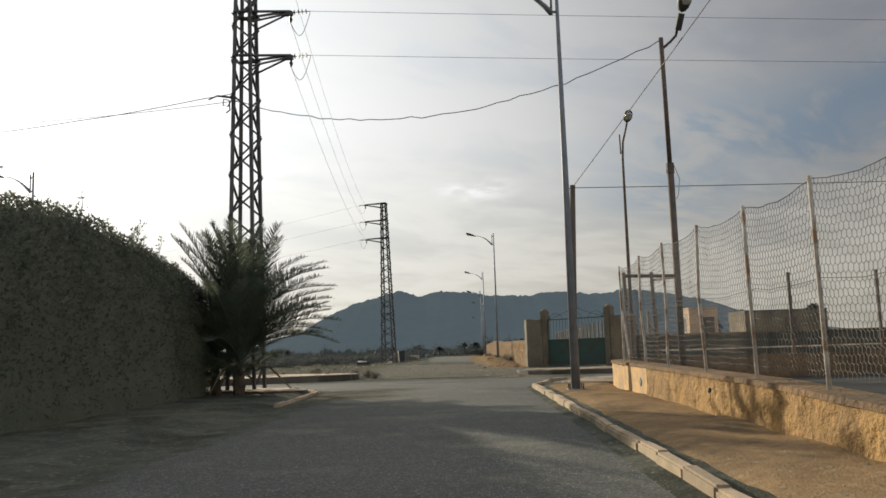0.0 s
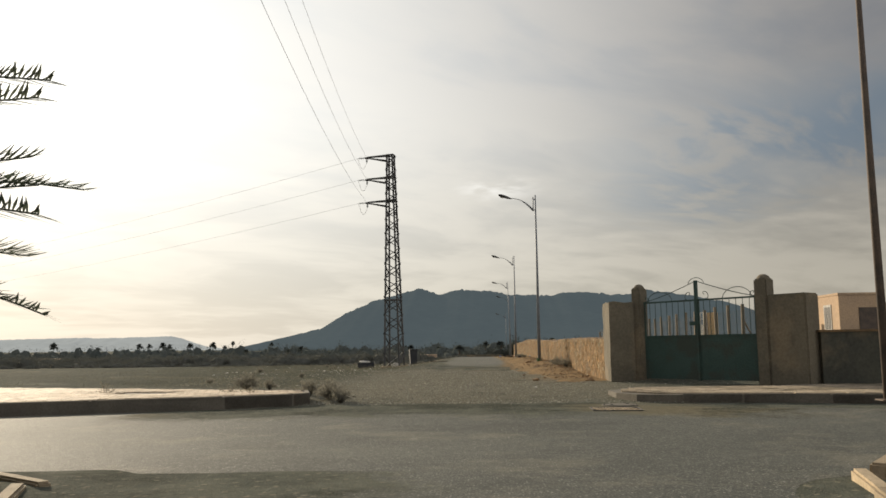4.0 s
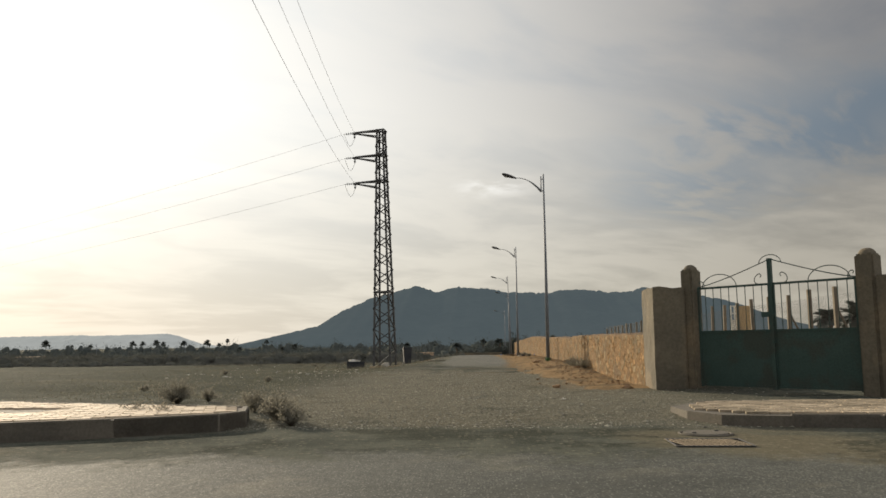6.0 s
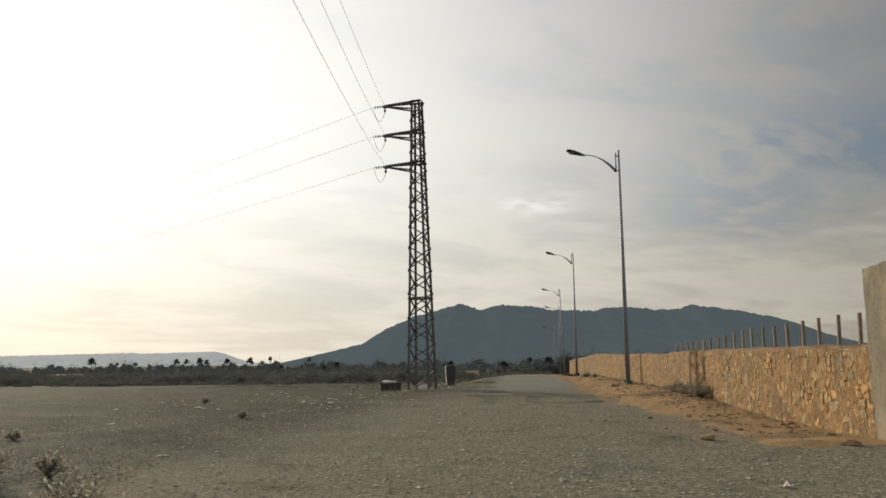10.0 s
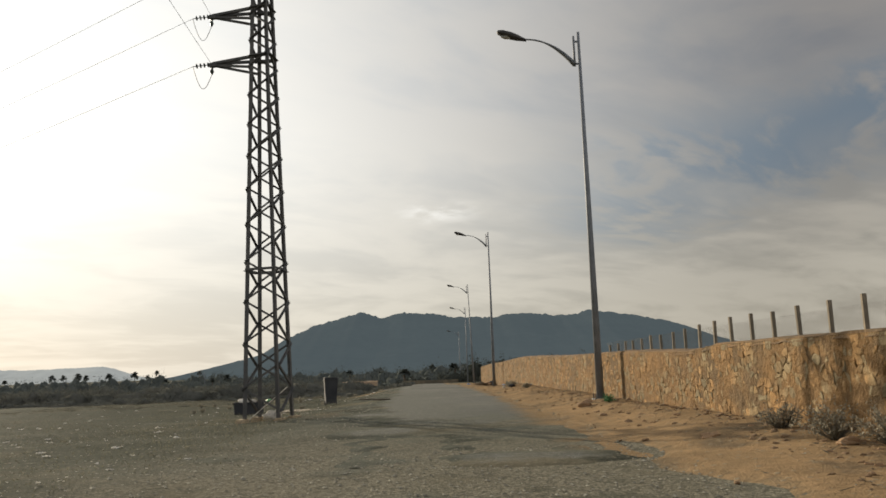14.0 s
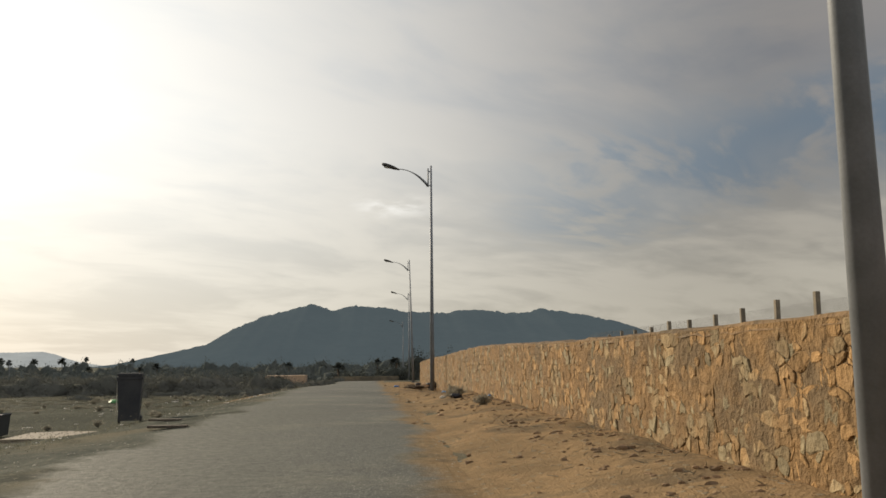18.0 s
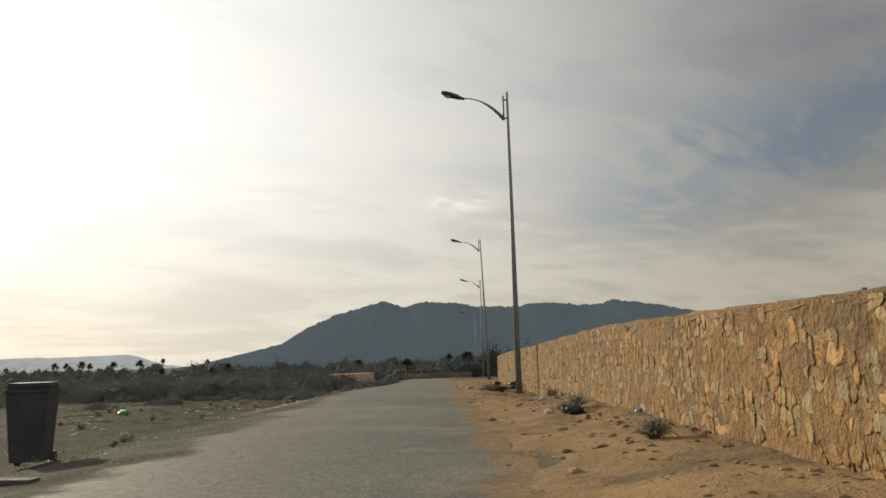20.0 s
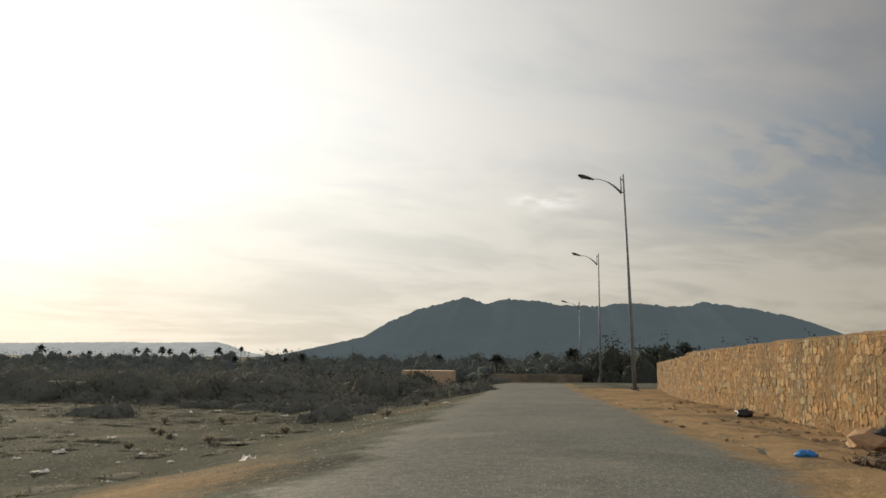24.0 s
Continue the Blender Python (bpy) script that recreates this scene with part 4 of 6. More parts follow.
def paved(name, poly, z, turn, label, near, limit=300, size=(0.4, 0.2), holes=(), material=M_TILE):
    """A raised pavement: a bed with a kerb face, and slabs laid on it in bond."""
    base = tagged(new(name), label, "pavement", kind="structure")
    s, n = Shape(), len(poly)
    high = z if callable(z) else (lambda x, y: z)
    s.v = [(x, y, -0.4) for x, y in poly] + [(x, y, high(x, y) - 0.012) for x, y in poly]
    s.f = [tuple(range(n, 2 * n))] + [(k, (k + 1) % n, n + (k + 1) % n, n + k) for k in range(n)]
    part("bed", s, M_FRONT, base)
    grow = 1 if sum(x1 * y2 - x2 * y1 for (x1, y1), (x2, y2) in zip(poly, poly[1:] + poly[:1])) > 0 else -1
    for (x1, y1), (x2, y2) in zip(poly, poly[1:] + poly[:1]):
        far_off = math.hypot(x2 - x1, y2 - y1)
        wx, wy = (x2 - x1) / far_off, (y2 - y1) / far_off
        count = max(1, round(far_off / 2.6))
        if min(y1, y2) > near[1] + 3.5 or count > 24 or (min(x1, x2) > 0 and max(x1, x2) < 5.2):
            continue
        for k in range(count):                            # kerb stones along the bed's edge
            d = (k + 0.5) * far_off / count
            x, y = x1 + wx * d - grow * wy * 0.065, y1 + wy * d + grow * wx * 0.065
            stone = Shape().bevelled((far_off / count - 0.004, 0.13, 0.30), 0.022)
            part("kerb_stone", stone, M_FRONT, base).matrix_basis = pose(x, y, high(x, y) - 0.138, 0, 0, math.degrees(math.atan2(wy, wx)))
    slab = Shape().bevelled((size[0] - 0.012, size[1] - 0.012, 0.05), 0.007).mesh("paving_slab", material)
    rnd, c, sn, spots = random.Random(3), math.cos(radians(turn)), math.sin(radians(turn)), []
    cx, cy = sum(p[0] for p in poly) / n, sum(p[1] for p in poly) / n
    for j in range(-140, 140):
        for i in range(-90, 90):
            u, v = (i + 0.5 * (j % 2)) * size[0], j * size[1]
            x, y = cx + u * c - v * sn, cy + u * sn + v * c
            half = (size[0] / 2 + 0.10, size[1] / 2 + 0.10)
            if all(inside(x + p * half[0] * c - q * half[1] * sn, y + p * half[0] * sn + q * half[1] * c, poly) for p in (-1, 1) for q in (-1, 1)) and not any(hx0 < x < hx1 and hy0 < y < hy1 for hx0, hy0, hx1, hy1 in holes):
                spots.append((x, y))
    spots.sort(key=lambda p: math.dist(p, near))
    far = Shape()
    for k, (x, y) in enumerate(spots[:2600]):
        tip = pose(x, y, high(x, y) + rnd.uniform(-0.004, 0.004), rnd.uniform(-0.9, 0.9), rnd.uniform(-0.9, 0.9), turn + rnd.uniform(-0.8, 0.8))
        if k < limit:
            part("paving_slab", slab, None, base).matrix_basis = tip
        else:
            far.add([tip @ Vector(p) for p in ((-size[0] / 2 + 0.005, -size[1] / 2 + 0.005, 0.02), (size[0] / 2 - 0.005, -size[1] / 2 + 0.005, 0.02),
                                               (size[0] / 2 - 0.005, size[1] / 2 - 0.005, 0.02), (-size[0] / 2 + 0.005, size[1] / 2 - 0.005, 0.02))], ((0, 1, 2, 3),))
    if far.f:
        tagged(part("paving_slabs", far, material, base), kind="stuff")
    return base


LEFT_ISLAND = [(-3.62, 38.5), (-3.9, 39.6), (-11.6, 42.2), (-27, 46.5), (-27, 29.0), (-7.9, 36.2), (-5.3, 37.2), (-3.9, 37.95)]
RIGHT_ISLAND = [(3.7, 40.1), (4.3, 40.95), (5.2, 41.2), (7.9, 41.25), (9.5, 41.9), (26, 41.9), (26, 33.0), (8.2, 37.5), (6.4, 37.86), (5.07, 38.0), (4.1, 38.3), (3.75, 39.1)]
CORNER = [(3.9, 25.0), (4.7, 26.8), (6.0, 27.6), (7.6, 27.3), (22, 23.2), (22, 22.6), (6.9, 24.3), (5.4, 23.75), (4.3, 23.7)]
LEFT_CORNER = [(-3.2, 24.6), (-3.7, 26.2), (-5.1, 27.1), (-16, 27.0), (-16, 25.9), (-5.6, 25.2), (-4.4, 24.3)]


def pavements():
    paved("pavement_west", LEFT_ISLAND, 0.13, 17, "raised pavement of pale slabs with a broken tree pit", (-5, 38.5), 300, (0.36, 0.18), [(-8.6, 38.4, -7.1, 39.5)])
    paved("pavement_east", RIGHT_ISLAND, 0.05, -8, "raised pavement of sandy slabs before the gate", (5, 38), 240, (0.36, 0.18), (), M_TILE_WORN)
    paved("pavement_corner", CORNER, 0.125, 20, "sandy slab pavement round the corner", (4.5, 25), 200, (0.36, 0.18), (), M_TILE_WORN)
    paved("pavement_corner_west", LEFT_CORNER, 0.10, -10, "broken slab pavement at the palm corner", (-3.6, 25), 110, (0.36, 0.18))


# ---- low wall with a netting fence ----
M_RUBBLE = surface("rough_rubble_render", (0.35, 0.22, 0.085), (0.26, 0.165, 0.070), 1.3, 0.95, 1.0, 9, (0.24, 0.155, 0.072), 0.9, dist=0.08)
M_POST = surface("pale_painted_fence_post", (0.46, 0.43, 0.37), (0.33, 0.29, 0.23), 5, 0.75, 0.2, 40, (0.22, 0.14, 0.08), 3.0)
M_WIRE = surface("galvanised_wire", (0.085, 0.082, 0.076), (0.065, 0.063, 0.058), 8, 0.7, 0.0, 40, metal=0.1)


def low_wall():
    wall = tagged(new("wall_low"), "low ochre wall of rough render with a smooth rounded end", "wall", kind="structure")
    line = [(5.1, y) for y in np.arange(-8, 21.71, 0.1)]
    for k in range(1, 19):
        a = radians(180 - k * 5)
        line.append((7.0 + 1.9 * math.cos(a), 21.7 + 1.9 * math.sin(a)))
    line += [(x, 23.6 - 0.02 * (x - 7.0)) for x in np.arange(7.2, 22, 0.2)]
    def out(k):
        (x0, y0), (x1, y1) = line[max(k - 1, 0)], line[min(k + 1, len(line) - 1)]
        d = math.hypot(x1 - x0, y1 - y0)
        return -(y1 - y0) / d, (x1 - x0) / d
    def top(y):
        return float(np.interp(y, [-8, 8.3, 11.3, 17.8, 22.3], [0.50, 0.55, 0.64, 0.69, 0.72]))
    def face(a, b, rough, name, material, label):
        s, rows = Shape(), 11
        for k in range(a, b):
            x, y = line[k]
            ox, oy = out(k)
            for j in range(rows):
                z = -0.2 + (top(y) + 0.2) * j / (rows - 1)
                d = rough * (noise.noise((y * 3.1 + x, z * 3.4, 0)) + 0.6 * noise.noise((y * 8 + x * 2, z * 8, 4))) * (0.3 if j == rows - 1 else 1)
                s.v.append((x + ox * d, y + oy * d, z))
        n = b - a
        s.f = [(k * rows + j, k * rows + j + 1, (k + 1) * rows + j + 1, (k + 1) * rows + j) for k in range(n - 1) for j in range(rows - 1)]
        return part(name, s, material, wall, label, True)
    split = 260
    face(0, split, 0.042, "rubble_face", M_RUBBLE, "rough knobbly ochre render")
    face(split - 1, len(line), 0.008, "plaster_face", M_PLASTER, "smooth ochre plaster, chipped at the top")
    s = Shape()
    for k, (x, y) in enumerate(line):
        ox, oy = out(k)
        e = 0.02 * noise.noise((y * 2 + x, 9, 0))
        s.v += [(x + ox * (0.03 + e), y + oy * (0.03 + e), top(y) - 0.03), (x + ox * (0.02 + e), y + oy * (0.02 + e), top(y) + 0.035),
                (x - ox * 0.38, y - oy * 0.38, top(y) + 0.05), (x - ox * 0.38, y - oy * 0.38, -0.2)]
    n = 4
    s.f = [(k * n + j, k * n + j + 1, (k + 1) * n + j + 1, (k + 1) * n + j) for k in range(len(line) - 1) for j in range(3)]
    part("coping", s, M_COPING, wall, "grey cement coping")
    part("drain_hole", Shape().lump((5.11, 18.5, 0.36), (0.035, 0.12, 0.10), 4, 0.4, 6, 10), M_DARK, wall, "ragged dark hole")
    part("drain_hole", Shape().lump((5.06, 13.4, 0.45), (0.03, 0.035, 0.04), 5, 0.4, 6, 8), M_DARK, wall)
    for k, (y, r) in enumerate(((20.9, 0.05), (20.35, 0.07), (19.6, 0.035), (19.2, 0.05))):
        part("chip", Shape().lump((5.085, y, 0.70), (0.02, r, r * 0.8), 30 + k, 0.5, 6, 9), M_MORTAR, wall, "chipped plaster at the top edge")
    return wall


POST_Y = [-4.2, -1.9, 0.4, 2.8, 5.2, 7.5, 9.8, 11.95, 14.22, 16.68, 18.76, 21.1]


def netting_fence():
    fence = thing("netting_fence", (5.28, 0, 0.0), "sagging hexagonal wire netting on leaning pale posts", "fence")
    rnd = random.Random(8)
    tops = []
    for k, y in enumerate(POST_Y):
        h = 2.86 + 0.02 * k * (y > 9) + rnd.uniform(-0.05, 0.05)
        lean = rnd.uniform(-0.05, 0.12)
        part("post", Shape().tube([(0, y, 0.45), (rnd.uniform(-0.02, 0.02), y + 0.1 * lean, 1.0), (rnd.uniform(-0.05, 0.02), y + 0.5 * lean, 1.9), (0, y + lean, h)], 0.027, 8), M_POST, fence, smooth=True)
        tops.append((y + lean, h))
    part("brace", Shape().tube([(0, 20.35, 0.72), (0.0, 21.08, 1.95)], 0.024, 6), M_POST, fence)
    def top(y):
        k = max(0, min(len(tops) - 2, sum(t[0] < y for t in tops) - 1))
        (a, ha), (b, hb) = tops[k], tops[k + 1]
        u = min(1, max(0, (y - a) / (b - a)))
        return ha + (hb - ha) * u - 0.42 * u * (1 - u) - 0.02
    cell, net = 0.105, Shape()
    pitch, rise = cell * 0.90, cell * 0.80
    def bent(u, v):
        """From the flat net to its place: stretched between the wall's top and the drooping upper edge."""
        h = top(u)
        z = 0.74 + (h - 0.74) * v
        return (0.02 + 0.035 * noise.noise((u * 1.4, v * 3, 0)), u + 0.03 * noise.noise((u * 2.3, v * 6, 3)), z + 0.025 * noise.noise((u * 3.1, v * 5, 8)))
    rows = int(2.15 / rise)
    def wire(a, b):
        net.tube([bent(*a), bent(*b)], 0.0033, 3, False)
    y0, y1 = -4.2, 21.15
    cols = int((y1 - y0) / pitch)
    for j in range(rows):
        for i in range(cols):
            u = y0 + (i + 0.5 * (j % 2)) * pitch
            v, dv = j / rows, 1.0 / rows
            wire((u, v + dv * 0.32), (u, v + dv))                                 # the twisted upright
            if j + 1 < rows:
                wire((u, v + dv), (u - pitch / 2, v + dv * 1.32))
                wire((u, v + dv), (u + pitch / 2, v + dv * 1.32))
    tagged(part("netting", net, M_WIRE, fence, "large-meshed hexagonal wire netting"), kind="stuff")
    edge = [bent(y0 + (y1 - y0) * k / 150, 1.0) for k in range(151)]
    part("top_wire", Shape().tube(edge, 0.006, 4), M_WIRE, fence)
    part("middle_wire", Shape().tube([bent(y0 + (y1 - y0) * k / 60, 0.5) for k in range(61)], 0.004, 4), M_WIRE, fence)


M_COURT = surface("dark_court_asphalt", (0.050, 0.050, 0.045), (0.036, 0.037, 0.034), 0.7, 0.95, 0.4, 30, (0.07, 0.066, 0.055), 0.5, spec=0.1)
court = Shape()
court.v = [(5.4 + 3.0 * i, -8 + 3.1 * j, 0.16 + 0.01 * noise.noise((i * 0.7, j * 0.7, 0))) for j in range(11) for i in range(13)]
court.f = [(j * 13 + i, j * 13 + i + 1, (j + 1) * 13 + i + 1, (j + 1) * 13 + i) for j in range(10) for i in range(12)]
tagged(part("court_floor", court, M_COURT, None, "", True), "dark worn asphalt of the fenced court", "floor", kind="structure")
low_wall()
netting_fence()

frame_posts = thing("steel_frame", (6.0, 22.6, 0.0), "dark steel gate frame standing behind the netting", "frame")
for x, y, h, name in ((-0.31, -0.09, 3.02, "post"), (0.73, 1.3, 3.12, "post")):
    part(name, Shape().tube([(x, y, 0), (x - 0.05, y, h)], 0.05, 8), M_POLE, frame_posts)
part("rail", Shape().tube([(-0.31, -0.09, 2.93), (0.97, -0.25, 2.88)], 0.045, 6), M_POLE, frame_posts)
part("strut", Shape().tube([(0.70, 1.3, 2.9), (0.97, -0.25, 2.85)], 0.035, 6), M_POLE, frame_posts)
for x, y in ((10.46, 23.9), (12.9, 23.95), (16.6, 23.9)):
    yard_post = thing("court_post", (x, y, -0.1), "dark steel post of the fenced court", "post", "court posts")
    part("tube", Shape().tube([(0, 0, 0), (0, 0, 3.05)], 0.05, 8), M_POLE, yard_post, smooth=True)
    part("cap", Shape().tube([(0, 0, 3.05), (0, 0, 3.09)], 0.06, 8), M_POLE, yard_post)
handrail = thing("pipe_rail", (7.0, 24.6, 0.0), "long pale pipe rail on thin posts", "rail")
part("pipe", Shape().tube([(0, 0, 0.93), (30, 1.0, 0.93)], 0.022, 6), M_POST, handrail)
for k in range(11):
    part("stanchion", Shape().tube([(3 * k, 0.1 * k, 0), (3 * k, 0.1 * k, 0.93)], 0.02, 6), M_POLE, handrail)

# ---- gate and compound ----
M_GATE = surface("dark_green_gate_paint", (0.036, 0.066, 0.057), (0.043, 0.074, 0.064), 1.5, 0.55, 0.1, 25, (0.045, 0.058, 0.048), 1.2)
GATE_A, GATE_B = Vector((5.74, 46.04, 0)), Vector((8.44, 43.02, 0))
gate_turn = math.degrees(math.atan2(GATE_B.y - GATE_A.y, GATE_B.x - GATE_A.x))
GATE_L = (GATE_B - GATE_A).length
gate_z = level(6.5, 45) + 0.02


def pier(name, along0, along1, high, back, material, label, round_top=False):
    """A block that stands along the line of the gate, from along0 to along1 metres past its left post."""
    block = thing(name, (GATE_A.x, GATE_A.y, gate_z), label, "pillar", "gate pillars", gate_turn)
    wide = along1 - along0
    s = Shape().bevelled((wide, back, high + 0.3), 0.04, (along0 + wide / 2, back / 2 - 0.1, high / 2 - 0.15))
    s.v = [(x + 0.02 * noise.noise((x * 3, z * 3, 0)), y + 0.02 * noise.noise((x * 3, z * 3, 5)), z + (0.05 * noise.noise((x * 2, y * 2, 1)) if z > 1 else 0)) for x, y, z in s.v]
    part("body", s, material, block)
    if round_top:
        part("rounded_cap", Shape().lump((along0 + wide / 2, back / 2 - 0.1, high - 0.02), (wide * 0.48, back * 0.46, 0.16), 2, 0.05, 8, 14), material, block, smooth=True)
    return block


def corner_pier():
    """The pier where the stone wall meets the gate: one face goes on along the wall's line, the other looks at the street."""
    block = thing("gate_pier", (0, 0, gate_z), "rough earth-rendered pier between stone wall and gate", "pillar", "gate pillars")
    foot, high, rows = [(4.63, 47.28), (4.63, 46.6), (4.65, 45.95), (5.05, 45.98), (5.46, 46.08), (5.95, 46.75), (5.25, 47.5)], 2.55, 22
    def wall_piece(name, k0, k1, rough, material, label):
        s, m = Shape(), 10
        line = []
        for k in range(k0, k1):
            (ax, ay), (bx, by) = foot[k % len(foot)], foot[(k + 1) % len(foot)]
            line += [(ax + (bx - ax) * i / m, ay + (by - ay) * i / m) for i in range(m)]
        line.append(foot[k1 % len(foot)])
        for x, y in line:
            for j in range(rows):
                z = -0.2 + (high + 0.2) * j / (rows - 1)
                d = rough * (noise.noise((x * 3 + y * 3, z * 3, 0)) + 0.6 * noise.noise((x * 9 + y * 7, z * 8, 4)))
                s.v.append((x + d * 0.7, y + d, z + (0.05 * noise.noise((x * 3, y * 3, 1)) if j == rows - 1 else 0)))
        s.f = [(k * rows + j, (k + 1) * rows + j, (k + 1) * rows + j + 1, k * rows + j + 1) for k in range(len(line) - 1) for j in range(rows - 1)]
        part(name, s, material, block, label, True)
    wall_piece("side_face", 0, 2, 0.035, M_RENDER, "rough rubble side in line with the wall")
    wall_piece("front_face", 2, 7, 0.012, M_RENDER, "smoothed earth render")
    top = Shape()
    top.v = [(x, y, high - 0.03) for x, y in foot] + [(5.2, 46.7, high + 0.02)]
    top.f = [(k, (k + 1) % 7, 7) for k in range(7)]
    part("top", top, M_COPING, block)


corner_pier()
pier("gate_pillar", -0.36, -0.02, 3.0, 0.45, M_RENDER, "gate pillar with a rounded top", True)
pier("gate_pillar", GATE_L + 0.02, GATE_L + 0.42, 3.0, 0.45, M_RENDER, "gate pillar with a rounded top", True)
pier("gate_pier", GATE_L + 0.42, GATE_L + 1.55, 2.52, 0.75, M_RENDER, "square earth-rendered pier beside the gate")


def iron_gate():
    gate = thing("iron_gate", (GATE_A.x, GATE_A.y, gate_z), "closed dark green double gate with bars and scrollwork", "gate", "", gate_turn)
    L, mid = GATE_L, GATE_L / 2
    for k, (a, b) in enumerate(((0.02, mid - 0.02), (mid + 0.02, L - 0.02))):
        leaf = part("leaf", Shape().box(((a + b) / 2, 0.1, 0.72), (b - a, 0.02, 1.32)), M_GATE, gate, "sheet-metal lower panel")
        for x in (a + 0.03, b - 0.03):
            part("stile", Shape().box((x, 0.1, 1.28), (0.06, 0.05, 2.5)), M_GATE, leaf)
        for z in (0.08, 1.4, 2.5):
            part("rail", Shape().box(((a + b) / 2, 0.1, z), (b - a - 0.12, 0.052, 0.05)), M_GATE, leaf)
        n = 9
        for i in range(1, n):
            x = a + (b - a) * i / n
            part("bar", Shape().tube([(x, 0.1, 1.4), (x, 0.1, 2.5)], 0.011, 6), M_GATE, leaf)
        far, sign = (a, 1) if k == 0 else (b, -1)
        slope = [(far + sign * (b - a) * u, 0.1, 2.53 + 0.56 * u ** 1.25) for u in [i / 14 for i in range(15)]]
        part("sloping_bar", Shape().tube(slope, 0.012, 6), M_GATE, leaf)
        arch = [(far + sign * (0.62 + 0.48 * math.cos(t)), 0.1, 2.5 + 0.33 * math.sin(t)) for t in [math.pi * i / 14 for i in range(15)]]
        part("arch", Shape().tube(arch, 0.011, 6), M_GATE, leaf)
        for cx, cz, r, flip in ((far + sign * (b - a) - sign * 0.27, 2.68, 0.16, 1), (far + sign * 0.1, 2.62, 0.12, -1)):
            curl = [(cx + flip * sign * r * (1 - 0.07 * i) * math.cos(0.42 * i + 1.9), 0.1, cz + r * (1 - 0.07 * i) * math.sin(0.42 * i - 1.6)) for i in range(13)]
            part("scroll", Shape().tube(curl, 0.011, 6), M_GATE, leaf)
    part("middle_post", Shape().box((mid, 0.08, 1.56), (0.09, 0.09, 3.1)), M_GATE, gate)
    part("bow", Shape().tube([(mid + 0.28 * math.cos(t), 0.1, 3.0 + 0.2 * math.sin(t)) for t in [math.pi * i / 10 for i in range(11)]], 0.011, 6), M_GATE, gate)
    part("lock_box", Shape().bevelled((0.34, 0.07, 0.12), 0.01, (mid - 0.08, 0.06, 1.78)), M_GATE, gate)


iron_gate()
# the brown render again, its colour darkened for the wall's shaded side
M_SHADED_RENDER = surface("shaded_dark_render", (0.075, 0.074, 0.058), (0.055, 0.056, 0.046), 0.8, 0.95, 0.4, 12, (0.10, 0.088, 0.064), 0.6)
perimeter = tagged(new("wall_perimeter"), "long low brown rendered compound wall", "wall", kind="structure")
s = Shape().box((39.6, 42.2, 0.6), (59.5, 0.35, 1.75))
part("body", s, M_SHADED_RENDER, perimeter)
part("coping", Shape().box((39.6, 42.2, 1.5), (59.6, 0.42, 0.06)), M_COPING, perimeter)

M_PIT = surface("black_drain_iron", (0.020, 0.020, 0.018), (0.032, 0.030, 0.027), 5, 1.0, 0.1, 30, spec=0.0)
grate_z = level(3.25, 35.9) + 0.030
grate = thing("drain_grate", (3.25, 35.9, grate_z), "cast iron road drain with slanting slots", "drain grate", "", -2)
part("pit", Shape().box((0, 0, -0.006), (0.94, 0.76, 0.01)), M_PIT, grate, "dark drain pit")
for x, y, w, d in ((0, -0.39, 0.98, 0.03), (0, 0.39, 0.98, 0.05), (-0.48, 0, 0.025, 0.75), (0.48, 0, 0.025, 0.75)):
    part("rim", Shape().bevelled((w, d, 0.012), 0.003, (x, y, -0.002)), M_LATTICE, grate)
for k in range(14):
    part("slot_bar", Shape().box((-0.42 + k * 0.064, 0, 0.0005), (0.026, 0.72, 0.002), Matrix.Rotation(0.22, 3, "Z")), M_KERB, grate)
manhole = thing("manhole_cover", (3.5, 37.0, level(3.5, 37.0) + 0.028), "round concrete manhole cover in a ring", "manhole cover")
part("ring", Shape().tube([(0.36 * math.cos(a), 0.36 * math.sin(a), -0.008) for a in [math.pi * k / 14 for k in range(29)]], 0.026, 6, False, 0.6), M_FRONT, manhole, smooth=True)
part("lid", Shape().tube([(0, 0, -0.03), (0, 0, 0.008), (0, 0, 0.014)], [0.31, 0.31, 0.27], 24), M_FRONT, manhole)
for a in (0.6, 3.74):
    part("lift_eye", Shape().tube([(0.2 * math.cos(a), 0.2 * math.sin(a), 0.016), (0.26 * math.cos(a), 0.26 * math.sin(a), 0.016)], 0.012, 6), M_DARK, manhole)

# ---- hedge and palm at the near corner ----
# hedge leaf colour paled to stand in for veiling glare
M_LEAF = surface("glare_paled_leaf", (0.12, 0.135, 0.10), (0.15, 0.16, 0.12), 2.0, 0.8, 0.0, 20, vary=0.3, island=0.5, thin=0.45)
M_PALM = surface("palm_leaflet", (0.090, 0.112, 0.080), (0.115, 0.130, 0.092), 1.0, 0.6, 0.0, 20, vary=0.4, island=0.4, thin=0.45)
M_RIB = surface("palm_rib", (0.11, 0.10, 0.055), (0.15, 0.13, 0.075), 2.0, 0.7, 0.1, 20)
M_TRUNK = surface("palm_trunk", (0.11, 0.085, 0.06), (0.075, 0.058, 0.042), 4.0, 0.95, 0.8, 12, dist=0.05)
M_TWIG = surface("dry_twig", (0.25, 0.235, 0.19), (0.18, 0.17, 0.135), 3.0, 0.9, 0.0, 20, island=0.6, thin=0.55)
M_WEED = surface("dusty_weed", (0.145, 0.140, 0.105), (0.105, 0.105, 0.082), 0.6, 0.9, 0.0, 20, island=0.4, thin=0.5, spec=0.05)
